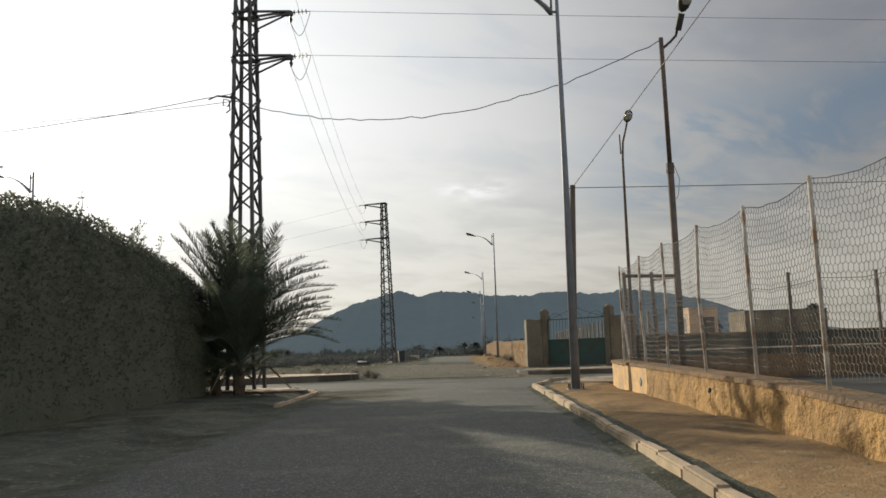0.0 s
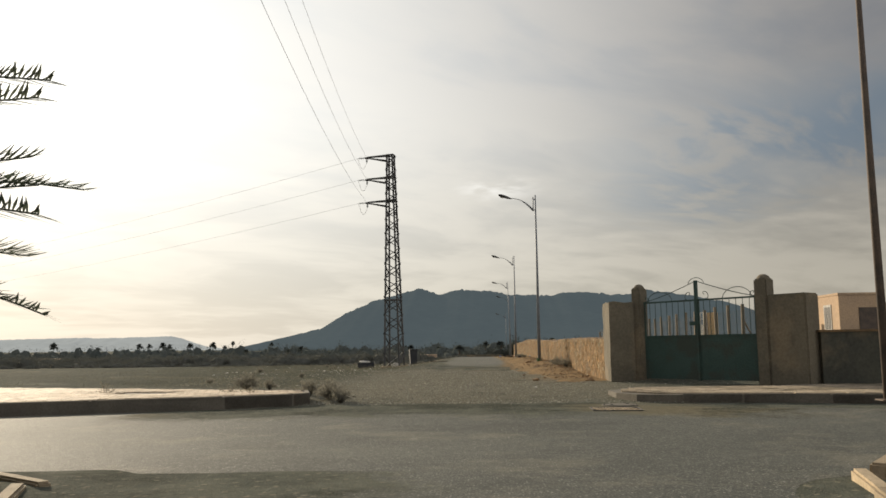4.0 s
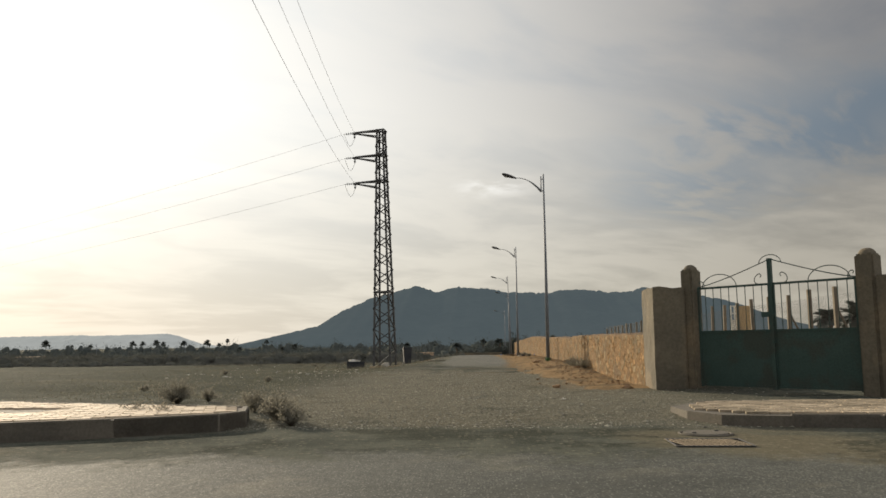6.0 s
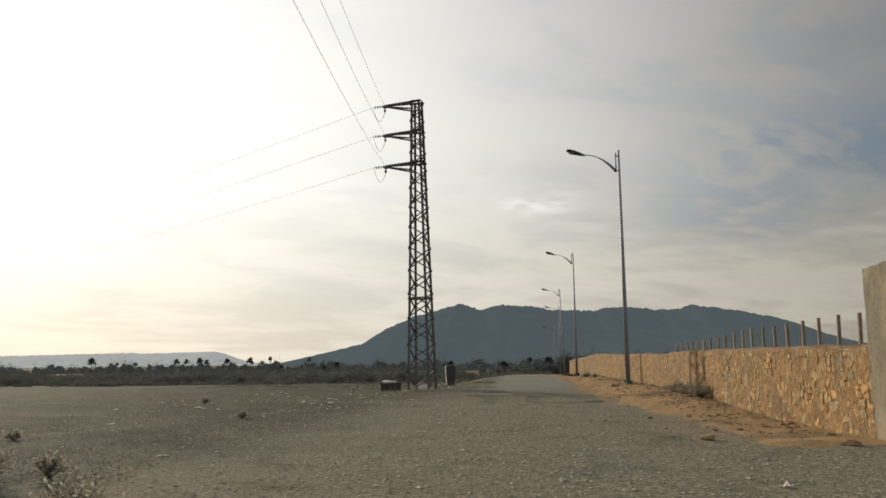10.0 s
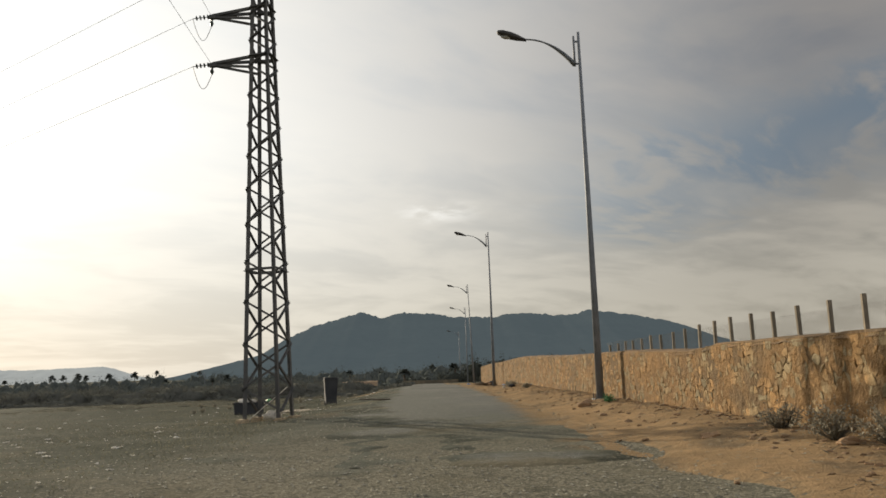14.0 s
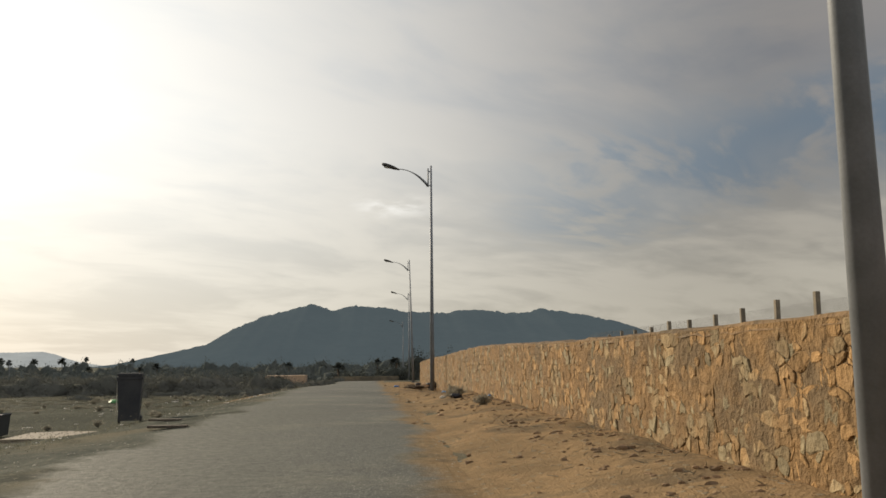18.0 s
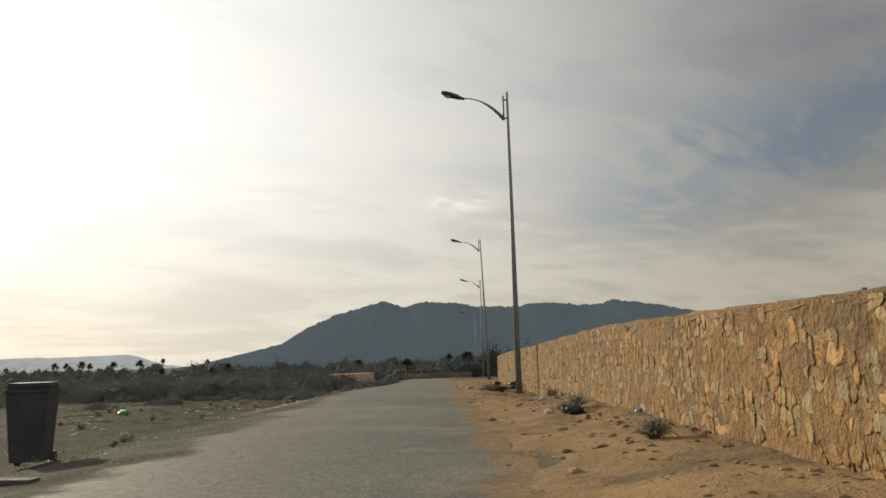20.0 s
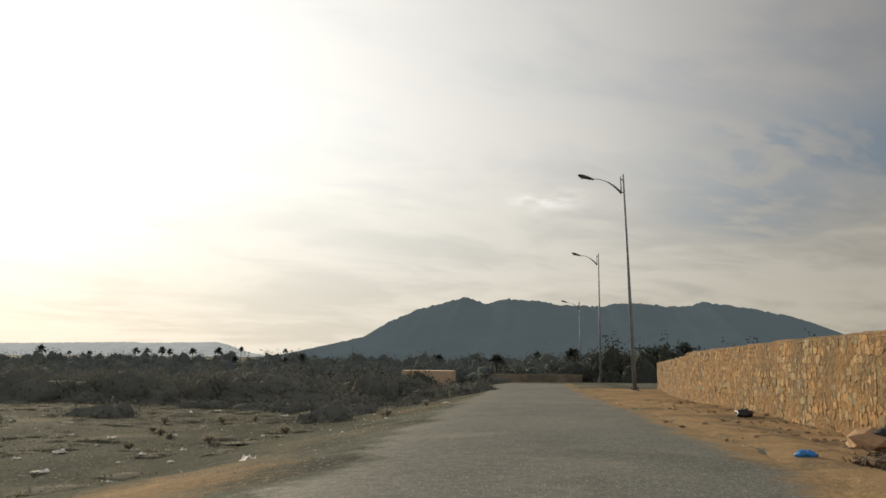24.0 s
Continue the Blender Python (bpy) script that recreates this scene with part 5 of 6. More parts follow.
# the next three foliage colours are paled to stand in for haze
M_FARPALM = surface("hazy_palm_frond", (0.085, 0.098, 0.090), (0.100, 0.110, 0.098), 0.5, 0.9, 0.0, 5.0, thin=0.15, spec=0.0, speckle=0.4)
M_GROVE = surface("hazy_grove_foliage", (0.082, 0.095, 0.090), (0.098, 0.108, 0.100), 0.05, 0.9, 0.0, 1.0, island=0.1, thin=0.08, spec=0.0, speckle=0.4)
M_BELT = surface("hazy_far_foliage", (0.108, 0.112, 0.098), (0.126, 0.127, 0.110), 0.15, 0.9, 0.0, 2.0, island=0.06, thin=0.16, speckle=0.3, spec=0.0)


M_THICKET = surface("dark_tree_foliage", (0.050, 0.056, 0.048), (0.064, 0.068, 0.058), 0.15, 0.9, 0.0, 2.0, island=0.1, thin=0.06, speckle=0.3, spec=0.0)


def leaf_quad(s, p, size, rnd):
    a = Vector((rnd.gauss(0, 1), rnd.gauss(0, 1), rnd.gauss(0, 1))).normalized()
    b = a.cross(Vector((rnd.gauss(0, 1), rnd.gauss(0, 1), rnd.gauss(0, 1)))).normalized()
    p = Vector(p)
    n = len(s.v)
    s.v += [tuple(p - a * size), tuple(p + b * size * 0.4), tuple(p + a * size), tuple(p - b * size * 0.4)]
    s.f.append((n, n + 1, n + 2, n + 3))


def hedge_body(y, a):
    """The hedge's skin at a place along it: a is the angle over its section, 0 on the road's side."""
    end = step(y, 27.6, 23.5) * step(y, -7, -2)
    lump = 0.22 * noise.noise((y * 0.55, a * 1.1, 0)) + 0.13 * noise.noise((y * 1.6, a * 3, 2))
    wide, high = 2.6 * (0.55 + 0.45 * end), (4.12 + 0.45 * step(y, 14, 18) - 0.78 * step(y, 18, 25)) * (0.72 + 0.28 * end)
    c, sn = math.cos(a), math.sin(a)
    x = math.copysign(abs(c) ** 0.55, c) * (wide + lump)
    z = max(0.0, sn) ** 0.5 * (high + lump)
    return Vector((-8.6 + x, y, z))


def hedge():
    bush = thing("hedge", (0, 0, 0), "tall dense dark hedge with stray shoots beside the road", "hedge")
    core, n = Shape(), 21
    yy = np.arange(-7, 27.6, 0.35)
    for y in yy:
        for k in range(n):
            p = hedge_body(y, math.pi * k / (n - 1))
            core.v.append((-8.6 + (p.x + 8.75) * 0.95, y, p.z * 0.955))
    core.f = [(j * n + k, (j + 1) * n + k, (j + 1) * n + k + 1, j * n + k + 1) for j in range(len(yy) - 1) for k in range(n - 1)]
    core.f += [tuple(range(n)), tuple((len(yy) - 1) * n + k for k in reversed(range(n)))]
    part("inner_growth", core, M_LEAF, bush, "dense inner branches", True)
    rnd, leaves = random.Random(21), Shape()
    for k in range(52000):
        y = -3 + 30.5 * rnd.random() ** 0.75
        p = hedge_body(y, math.pi * rnd.random() ** 1.15 * 0.8)
        p = Vector((-8.6 + (p.x + 8.75) * rnd.uniform(0.93, 1.035), y, p.z * rnd.uniform(0.94, 1.02)))
        leaf_quad(leaves, p, rnd.uniform(0.035, 0.075), rnd)
    tagged(part("leaves", leaves, M_LEAF, bush), kind="stuff")
    for k in range(26):
        y = rnd.choice((rnd.uniform(10, 13), rnd.uniform(14, 23), rnd.uniform(19, 23)))
        p = hedge_body(y, rnd.uniform(0.7, 1.4))
        shoot = Shape()
        tall = rnd.uniform(0.3, 0.7) if y > 13 else rnd.uniform(0.7, 1.5)
        tip = p + Vector((rnd.uniform(-0.3, 0.4), rnd.uniform(-0.3, 0.3), tall))
        shoot.tube([p - Vector((0, 0, 0.2)), p.lerp(tip, 0.5) + Vector((0.05, 0, 0.03)), tip], [0.012, 0.008, 0.003], 4)
        for i in range(int(18 * tall + 6)):
            u = rnd.uniform(0.25, 1.05)
            leaf_quad(shoot, p.lerp(tip, u) + Vector((rnd.gauss(0, 0.05), rnd.gauss(0, 0.05), rnd.gauss(0, 0.03))), rnd.uniform(0.03, 0.06), rnd)
        part("shoot", shoot, M_LEAF, bush)


def frond_mesh(length, droop, seed, leaflets=125, width=0.42, blade=0.0145):
    """A date palm frond along +x, rising and then bending over, with stiff leaflets on both sides."""
    rnd, s = random.Random(seed), Shape()
    def at(u):
        return Vector((length * u * (1 - 0.12 * droop * u), 0, length * (0.25 * u - droop * 0.55 * u * u)))
    s.tube([at(k / 12) for k in range(13)], [0.026 * (1 - 0.85 * k / 12) + 0.003 for k in range(13)], 5)
    for k in range(leaflets):
        u = 0.13 + 0.87 * k / (leaflets - 1)
        p, way = at(u), (at(min(1, u + 0.02)) - at(u - 0.02)).normalized()
        big = width * (0.35 + 1.2 * math.sin(math.pi * min(1, 0.12 + u * 0.86)) ** 0.8) * rnd.uniform(0.85, 1.15)
        for side in (-1, 1):
            out = (Vector((0, side, 0)) * 0.75 + way * rnd.uniform(0.55, 0.85) + Vector((0, 0, rnd.uniform(0.05, 0.45)))).normalized()
            tip = p + out * big - Vector((0, 0, 0.12 * big * rnd.random()))
            wide = way * blade
            n = len(s.v)
            mid = p.lerp(tip, 0.45)
            s.v += [tuple(p - wide * 0.5), tuple(mid - wide), tuple(tip), tuple(mid + wide), tuple(p + wide * 0.5)]
            s.f.append((n, n + 1, n + 2, n + 3, n + 4))
    return s


FRONDS = [frond_mesh(3.7, d, k).mesh("frond", M_PALM) for k, d in enumerate((0.35, 0.5, 0.65, 0.75, 0.85, 0.5, 1.1))]
FAR_FRONDS = [frond_mesh(1.7, d, 40 + k, 20, 0.5, 0.09).mesh("frond", M_PALM) for k, d in enumerate((0.5, 0.9, 1.4))]


def palm_clump():
    palm = thing("date_palm", (-4.98, 23.8, 0.05), "young bushy date palm with drooping fronds at a pylon", "palm tree")
    rnd = random.Random(4)
    part("trunk", Shape().lump((0, 0, 0.3), (0.17, 0.17, 0.55), 2, 0.3, 8, 12), M_TRUNK, palm, "short shaggy trunk")
    part("trunk", Shape().lump((-0.8, 0.5, 0.22), (0.15, 0.15, 0.4), 6, 0.3, 8, 12), M_TRUNK, palm, "side shoot's shaggy trunk")
    for k in range(50):
        side = k % 3 == 2
        lift = 86 - 56 * ((k * 0.7548) % 1.0) + rnd.uniform(-4, 4)
        base = Vector((-0.8, 0.5, 0.6)) if side else Vector((0.05, 0, 1.05))
        scale = (0.8 if side else 1.0) * rnd.uniform(0.88, 1.08) * (1.06 if lift > 66 else 0.88 if lift > 48 else 0.78)
        ob = part("frond", FRONDS[min(5, max(0, int((80 - lift) / 14)))] if lift > 20 else FRONDS[3], None, palm)
        spin = k * 137.5 + rnd.uniform(-12, 12)
        ob.matrix_basis = Matrix.Translation(base + Vector((rnd.uniform(-0.1, 0.1), rnd.uniform(-0.1, 0.1), rnd.uniform(-0.25, 0.1)))) @ pose(0, 0, 0, 0, 0, spin) @ pose(0, 0, 0, rnd.uniform(-20, 20), -(lift - 8), 0) @ Matrix.Scale(scale, 4)
    for lift, spin, scale, kind in ((80, 6, 0.95, 6), (72, -10, 0.92, 6), (66, 12, 0.90, 6), (60, -4, 0.88, 6), (54, -20, 0.86, 6), (48, 8, 0.84, 6), (42, -8, 0.8, 6), (36, 14, 0.78, 6),
                                    (64, -42, 0.9, 6), (56, 30, 0.9, 6), (74, 176, 1.06, 0), (82, 188, 1.08, 0), (66, 170, 0.98, 1), (58, 192, 0.92, 1), (50, 178, 0.86, 2), (78, 214, 1.02, 0), (86, 30, 1.05, 0), (64, 178, 1.14, 0), (70, 186, 1.16, 0), (60, 196, 1.0, 1)):
        ob = part("frond", FRONDS[kind], None, palm)
        ob.matrix_basis = Matrix.Translation((0.08, 0, 1.1)) @ pose(0, 0, 0, 0, 0, spin) @ pose(0, 0, 0, rnd.uniform(-15, 15), -(lift - 8), 0) @ Matrix.Scale(scale, 4)
    for lift, spin, scale in ((62, 4, 0.88), (55, -14, 0.90), (48, 10, 0.84), (70, -4, 0.80), (66, 172, 0.85), (58, 196, 0.9), (80, 90, 0.8)):
        ob = part("frond", FRONDS[6 if abs(spin) < 60 else 1], None, palm)   # the topmost, arching over the rest
        ob.matrix_basis = Matrix.Translation((0.1, 0, 1.75)) @ pose(0, 0, 0, 0, 0, spin) @ pose(0, 0, 0, rnd.uniform(-12, 12), -lift, 0) @ Matrix.Scale(scale, 4)
    for k in range(18):                                   # short low fronds hide the foot
        base = Vector((-0.7, 0.4, 0.35)) if k % 3 == 2 else Vector((0, 0, 0.5))
        ob = part("frond", FRONDS[k % 3], None, palm)
        ob.matrix_basis = Matrix.Translation(base) @ pose(0, 0, 0, 0, 0, k * 137.5) @ pose(0, 0, 0, rnd.uniform(-20, 20), -rnd.uniform(2, 30), 0) @ Matrix.Scale(rnd.uniform(0.34, 0.5), 4)
    for k in range(7):
        a = rnd.uniform(0, 6.28)
        dead = Shape().tube([(0.2 * math.cos(a), 0.2 * math.sin(a), 0.9), (0.9 * math.cos(a), 0.9 * math.sin(a), 0.75), (1.5 * math.cos(a), 1.5 * math.sin(a), 0.15)], [0.03, 0.022, 0.01], 5)
        part("dead_stalk", dead, M_RIB, palm, "pale dead leaf stalk")


hedge()
palm_clump()


def far_palm(x, y, tall, size, label="date palm standing out of the far grove"):
    palm = thing("date_palm", (x, y, level(x, y) - 0.1), label, "palm tree", "palms of the grove")
    rnd = random.Random(int(x * 7 + y * 13))
    part("trunk", Shape().tube([(0, 0, 0), (rnd.uniform(-0.2, 0.2), 0, tall * 0.5), (rnd.uniform(-0.3, 0.3), 0, tall)], [0.26, 0.2, 0.18], 8), M_TRUNK, palm, smooth=True)
    crown = Shape()
    for k in range(40):
        me = FAR_FRONDS[k % 3]
        lift = rnd.uniform(-20, 80)
        m = Matrix.Translation((0, 0, tall)) @ pose(0, 0, 0, 0, 0, rnd.uniform(0, 360)) @ pose(0, 0, 0, 0, -lift, 0) @ Matrix.Scale(size * rnd.uniform(0.8, 1.1), 4)
        n = len(crown.v)
        crown.v += [tuple(m @ v.co) for v in me.vertices]
        crown.f += [tuple(n + i for i in f.vertices) for f in me.polygons]
    part("crown", crown, M_FARPALM, palm, "drooping dark crown")
    return palm


def clump(s, x, y, z, rx, ry, rz, n, leaf, rnd):
    """A bush: a dark uneven inner dome, and many small leaves strewn in and over it."""
    gen, off = np.random.RandomState(rnd.randint(0, 99999)), rnd.uniform(0, 99)
    def swell(d):
        return 1 + 0.20 * np.sin(4.1 * d[:, 0] + off) + 0.16 * np.sin(5.3 * d[:, 1] + 2.3 * off) + 0.14 * np.sin(7.7 * d[:, 2] + 9 * d[:, 0] + 3.1 * off)
    here, size = np.array((x, y, z)), np.array((rx, ry, rz))
    rings, segs = 5, 12
    th, ph = np.meshgrid(np.linspace(0.05, 1.6, rings), np.arange(segs) * 2 * math.pi / segs, indexing="ij")
    d = np.stack((np.sin(th) * np.cos(ph), np.sin(th) * np.sin(ph), np.cos(th)), -1).reshape(-1, 3)
    core = here + d * size * 0.76 * swell(d)[:, None]
    s.add(core.tolist(), [(i * segs + j, (i + 1) * segs + j, (i + 1) * segs + (j + 1) % segs, i * segs + (j + 1) % segs) for i in range(rings - 1) for j in range(segs)])
    d = gen.normal(size=(n, 3))
    d[:, 2] = abs(d[:, 2])
    d /= np.linalg.norm(d, axis=1)[:, None]
    p = here + d * size * (swell(d) * (0.68 + 0.33 * gen.rand(n) ** 0.7))[:, None]
    a, b = gen.normal(size=(n, 3)), gen.normal(size=(n, 3))
    a /= np.linalg.norm(a, axis=1)[:, None]
    b = np.cross(a, b)
    b /= np.linalg.norm(b, axis=1)[:, None]
    k = (leaf * gen.uniform(0.6, 1.3, n))[:, None]
    quad = np.stack((p - a * k, p + b * k * 0.5, p + a * k, p - b * k * 0.5), 1).reshape(-1, 3)
    s.add(quad.tolist(), [(4 * i, 4 * i + 1, 4 * i + 2, 4 * i + 3) for i in range(n)])


def groves():
    rnd = random.Random(77)
    near_belt = Shape()
    for k in range(300):                                  # scrub at the far edge of the waste ground
        x = -9 - 85 * rnd.random() ** 0.8
        y = 141 + rnd.uniform(0, 16) + 0.10 * abs(x) * rnd.random()
        clump(near_belt, x, y, level(x, y) - 0.2, rnd.uniform(1.2, 3.2), rnd.uniform(1, 2), rnd.uniform(0.9, 1.9), 1200, 0.085, rnd)
    for k in range(60):
        x, y = rnd.uniform(-14, -4.2), rnd.uniform(138, 170)
        clump(near_belt, x, y, level(x, y) - 0.2, rnd.uniform(0.5, 1.4), 1.0, rnd.uniform(0.3, 0.8), 400, 0.08, rnd)
    for k in range(210):                                  # lower bushes that break up its near edge
        x = -8 - 60 * rnd.random() ** 0.9
        y = 142 - 17 * rnd.random() ** 1.6
        if noise.noise((x * 0.11, y * 0.16, 21.0)) < -0.05:
            continue
        clump(near_belt, x, y, level(x, y) - 0.15, rnd.uniform(0.7, 2.0), rnd.uniform(0.6, 1.4), rnd.uniform(0.25, 0.85), 420, 0.07, rnd)
    tagged(part("scrub", near_belt, M_BELT, smooth=True), "belt of dark dusty scrub beyond the waste ground", "scrub", kind="stuff")
    low = Shape()
    for k in range(900):                                  # thinning out over the waste ground
        y = 142 - 34 * rnd.random() ** 1.8
        x = -6.5 - 26 * rnd.random() ** 0.8 - 0.1 * (y - 118)
        clump(low, x, y, ground_z(x, y) - 0.06, rnd.uniform(0.3, 1.1), rnd.uniform(0.3, 0.9), rnd.uniform(0.03, 0.12), 150, 0.032, rnd)
    tagged(part("low_scrub", low, M_WEED, smooth=True), "low grey scrub thinning out over the waste ground", "scrub", kind="stuff")
    far = Shape()
    for k in range(520):                                  # the groves in the hollow behind
        x = rnd.uniform(-330, 150)
        y = 215 + rnd.uniform(0, 190)
        tall = rnd.uniform(2.2, 4.4) + 0.004 * (y - 215)
        clump(far, x, y, level(x, y) - 0.3, rnd.uniform(2.5, 5.5), 3.0, tall, 420, 0.19, rnd)
    for k in range(330):
        x, y = rnd.uniform(-520, 260), rnd.uniform(395, 450)
        clump(far, x, y, level(x, y) - 0.3, rnd.uniform(4, 8), 4.0, rnd.uniform(4.6, 7.4), 340, 0.28, rnd)
    tagged(part("grove", far, M_GROVE, smooth=True), "dark palm groves and orchards in the hollow", "grove", kind="stuff")
    for x, tall, size in ((-297, 8.0, 1.9), (-279, 6.4, 0.9), (-266, 6.2, 1.1), (-237, 7.6, 1.5), (-230, 7.6, 1.3), (-221, 8.0, 1.6), (-216, 7.3, 1.3), (-202, 7.5, 1.5),
                          (-186, 7.9, 1.6), (-178, 6.6, 1.0), (-172.5, 9.0, 1.1), (-146, 8.2, 1.0)):
        far_palm(x, 560, tall, size)
    for k in range(16):                                   # smaller crowns lost in the dark row under the mountain
        far_palm(rnd.uniform(-130, 90), rnd.uniform(330, 420), rnd.uniform(3.6, 5.2), rnd.uniform(0.8, 1.2))
    right = Shape()
    for k in range(46):                                   # trees behind the end of the wall
        x, y = rnd.uniform(4.8, 24), rnd.uniform(172, 200)
        clump(right, x, y, level(x, y) - 0.2, rnd.uniform(1.4, 2.6), 1.6, rnd.uniform(2.2, 3.9), 800, 0.14, rnd)
    for k in range(40):
        x, y = rnd.uniform(-26, 5), rnd.uniform(186, 206)
        clump(right, x, y, level(x, y) - 0.3, rnd.uniform(1.4, 2.8), 1.4, rnd.uniform(1.6, 2.8), 700, 0.14, rnd)
    tagged(part("thicket", right, M_THICKET, smooth=True), "dark thicket of trees behind the end of the lane", "trees", kind="stuff")
    for x, y, tall, size in ((9.5, 178, 2.4, 0.8), (13, 182, 2.8, 0.8), (3, 196, 3.6, 0.6), (-6, 200, 3.4, 0.6), (28, 92, 1.9, 0.8), (33, 96, 2.3, 0.9), (36, 84, 2.2, 0.9), (24, 78, 1.7, 0.7)):
        far_palm(x, y, tall, size)


groves()


M_HEAP = surface("dead_brown_brush", (0.115, 0.082, 0.050), (0.080, 0.060, 0.040), 6.0, 0.95, 0.4, 20, island=0.5)
M_GREEN = surface("fresh_leaf", (0.05, 0.15, 0.06), (0.07, 0.18, 0.08), 3.0, 0.7, 0.0, 20, island=0.5, thin=0.3)


def dry_shrub(x, y, size, count, label, seed, lift=0.0, material=None):
    shrub = thing("dry_shrub", (x, y, level(x, y) + lift), label, "shrub", "dry shrubs")
    rnd, s = random.Random(seed), Shape()
    for k in range(count):
        a, up = rnd.uniform(0, 6.28), rnd.uniform(0.3, 1.3)
        tip = Vector((math.cos(a) * math.cos(up), math.sin(a) * math.cos(up), math.sin(up))) * size * rnd.uniform(0.6, 1.15)
        mid = tip * 0.5 + Vector((rnd.gauss(0, 0.06), rnd.gauss(0, 0.06), 0.06)) * size
        s.tube([(0, 0, -0.03), mid, tip], [0.006 * size + 0.002, 0.004 * size + 0.0015, 0.0012], 3, False)
        for i in range(8):
            leaf_quad(s, mid.lerp(tip, rnd.random()) + Vector((rnd.gauss(0, 0.05), rnd.gauss(0, 0.05), rnd.gauss(0, 0.05))) * size, rnd.uniform(0.012, 0.03), rnd)
    tagged(part("brush", s, material or M_TWIG, shrub), kind="stuff")


for k, (x, y, size, count) in enumerate(((-3.3, 39.3, 0.5, 170), (-4.1, 40.6, 0.42, 110), (-6.4, 42.6, 0.55, 190), (-5.9, 43.2, 0.3, 80), (-2.9, 38.6, 0.36, 110), (-9.2, 47.5, 0.2, 60), (-7.2, 53, 0.18, 60), (-11, 60, 0.24, 70))):
    dry_shrub(x, y, size, count, "low dry grey shrub on stony ground", 30 + k)
for k, (x, y) in enumerate(((-5.7, 38.9), (-5.2, 38.7), (-9.0, 39.2))):
    dry_shrub(x, y, 0.4, 22, "sparse weed growing between paving slabs", 50 + k, 0.13)
for k, (x, y, size) in enumerate(((3.55, 94.0, 0.35), (3.3, 93.4, 0.3), (4.1, 59.3, 0.5), (4.35, 58.4, 0.55), (4.0, 60.6, 0.4), (3.6, 88, 0.3), (3.9, 101, 0.3))):
    dry_shrub(x, y, size, 90, "withered weed tuft at the foot of the wall", 60 + k)
heap = Shape()
rnd = random.Random(29)
for k in range(260):
    a, r = rnd.uniform(0, 6.28), rnd.random() ** 0.5
    p = Vector((0.55 * r * math.cos(a), 0.4 * r * math.sin(a), 0.02 + 0.20 * (1 - r * r) * rnd.random()))
    d = Vector((rnd.gauss(0, 1), rnd.gauss(0, 1), rnd.gauss(0, 0.35))).normalized() * rnd.uniform(0.06, 0.16)
    heap.tube([p - d, p + d], [0.008, 0.005], 3, False)
    leaf_quad(heap, p, 0.04, rnd)
heap.lump((0, 0, 0.03), (0.52, 0.38, 0.15), 5, 0.5, 6, 10)
heap_ob = part("dead_bush", heap, M_HEAP)
heap_ob.matrix_basis = pose(2.75, 110.6, level(2.75, 110.6))
tagged(heap_ob, "flattened brown dead bush lying on the sandy verge", "bush")
dry_shrub(3.75, 70.6, 0.22, 50, "small green weed at a lamp's foot", 80, 0.0, M_GREEN)
rnd = random.Random(90)
for k in range(34):
    x, y = rnd.uniform(-17, -5.2), rnd.uniform(95, 132)
    dry_shrub(x, y, rnd.uniform(0.14, 0.32), 60, "low dry tuft on the waste ground", 100 + k)


def weeds():
    """Low dry weeds all over the waste ground, thicker in drifts."""
    rnd, s = random.Random(61), Shape()
    for k in range(9500):
        y = rnd.uniform(43, 142)
        x = -3.6 - abs(rnd.gauss(0, 1)) * (4 + 0.16 * (y - 40)) - rnd.random()
        if x < -30 or (y < 60 and x > -5) or noise.noise((x * 0.22, y * 0.16, 4.0)) < rnd.uniform(-0.45, 0.25) or math.hypot(x + 5.6, (y - 110) * 0.5) < 2.4:
            continue
        size, z = rnd.uniform(0.06, 0.22), ground_z(x, y) - 0.03
        for i in range(rnd.randint(7, 13)):
            d = Vector((rnd.gauss(0, 1), rnd.gauss(0, 1), abs(rnd.gauss(0, 1)))) * size * 0.75
            leaf_quad(s, (x + d.x * 1.5, y + d.y * 1.5, z + d.z * 0.8), rnd.uniform(0.012, 0.03), rnd)
    tagged(part("weeds", s, M_WEED), "low dusty weeds scattered over the waste ground", "weeds", kind="stuff")


weeds()

# ---- things on the waste ground and in the compound ----
M_BIN = surface("dark_bin_plastic", (0.030, 0.033, 0.038), (0.045, 0.047, 0.05), 2.0, 0.6, 0.1, 30)
M_WHITE = surface("white_plastic_sheet", (0.72, 0.70, 0.64), (0.55, 0.53, 0.48), 4, 0.8, 0.2, 20, thin=0.3)
M_BLACKBAG = surface("black_bin_bag", (0.022, 0.022, 0.025), (0.035, 0.035, 0.04), 6, 0.35, 0.4, 20)
M_BLUEBAG = surface("blue_plastic_bag", (0.03, 0.16, 0.42), (0.05, 0.22, 0.5), 6, 0.4, 0.3, 20)
M_LIGHTBAG = surface("pale_blue_plastic", (0.20, 0.36, 0.60), (0.28, 0.44, 0.66), 6, 0.4, 0.3, 20)
M_GREENBAG = surface("green_plastic_sheet", (0.10, 0.30, 0.12), (0.15, 0.36, 0.16), 6, 0.5, 0.3, 20)
M_ROCK = surface("loose_rock", (0.32, 0.205, 0.115), (0.24, 0.165, 0.10), 3, 0.95, 0.6, 14, vary=0.4, island=0.5)
M_PEBBLE = surface("gravel_pebble", (0.33, 0.31, 0.24), (0.20, 0.19, 0.15), 3, 0.9, 0.0, 14, island=0.9)
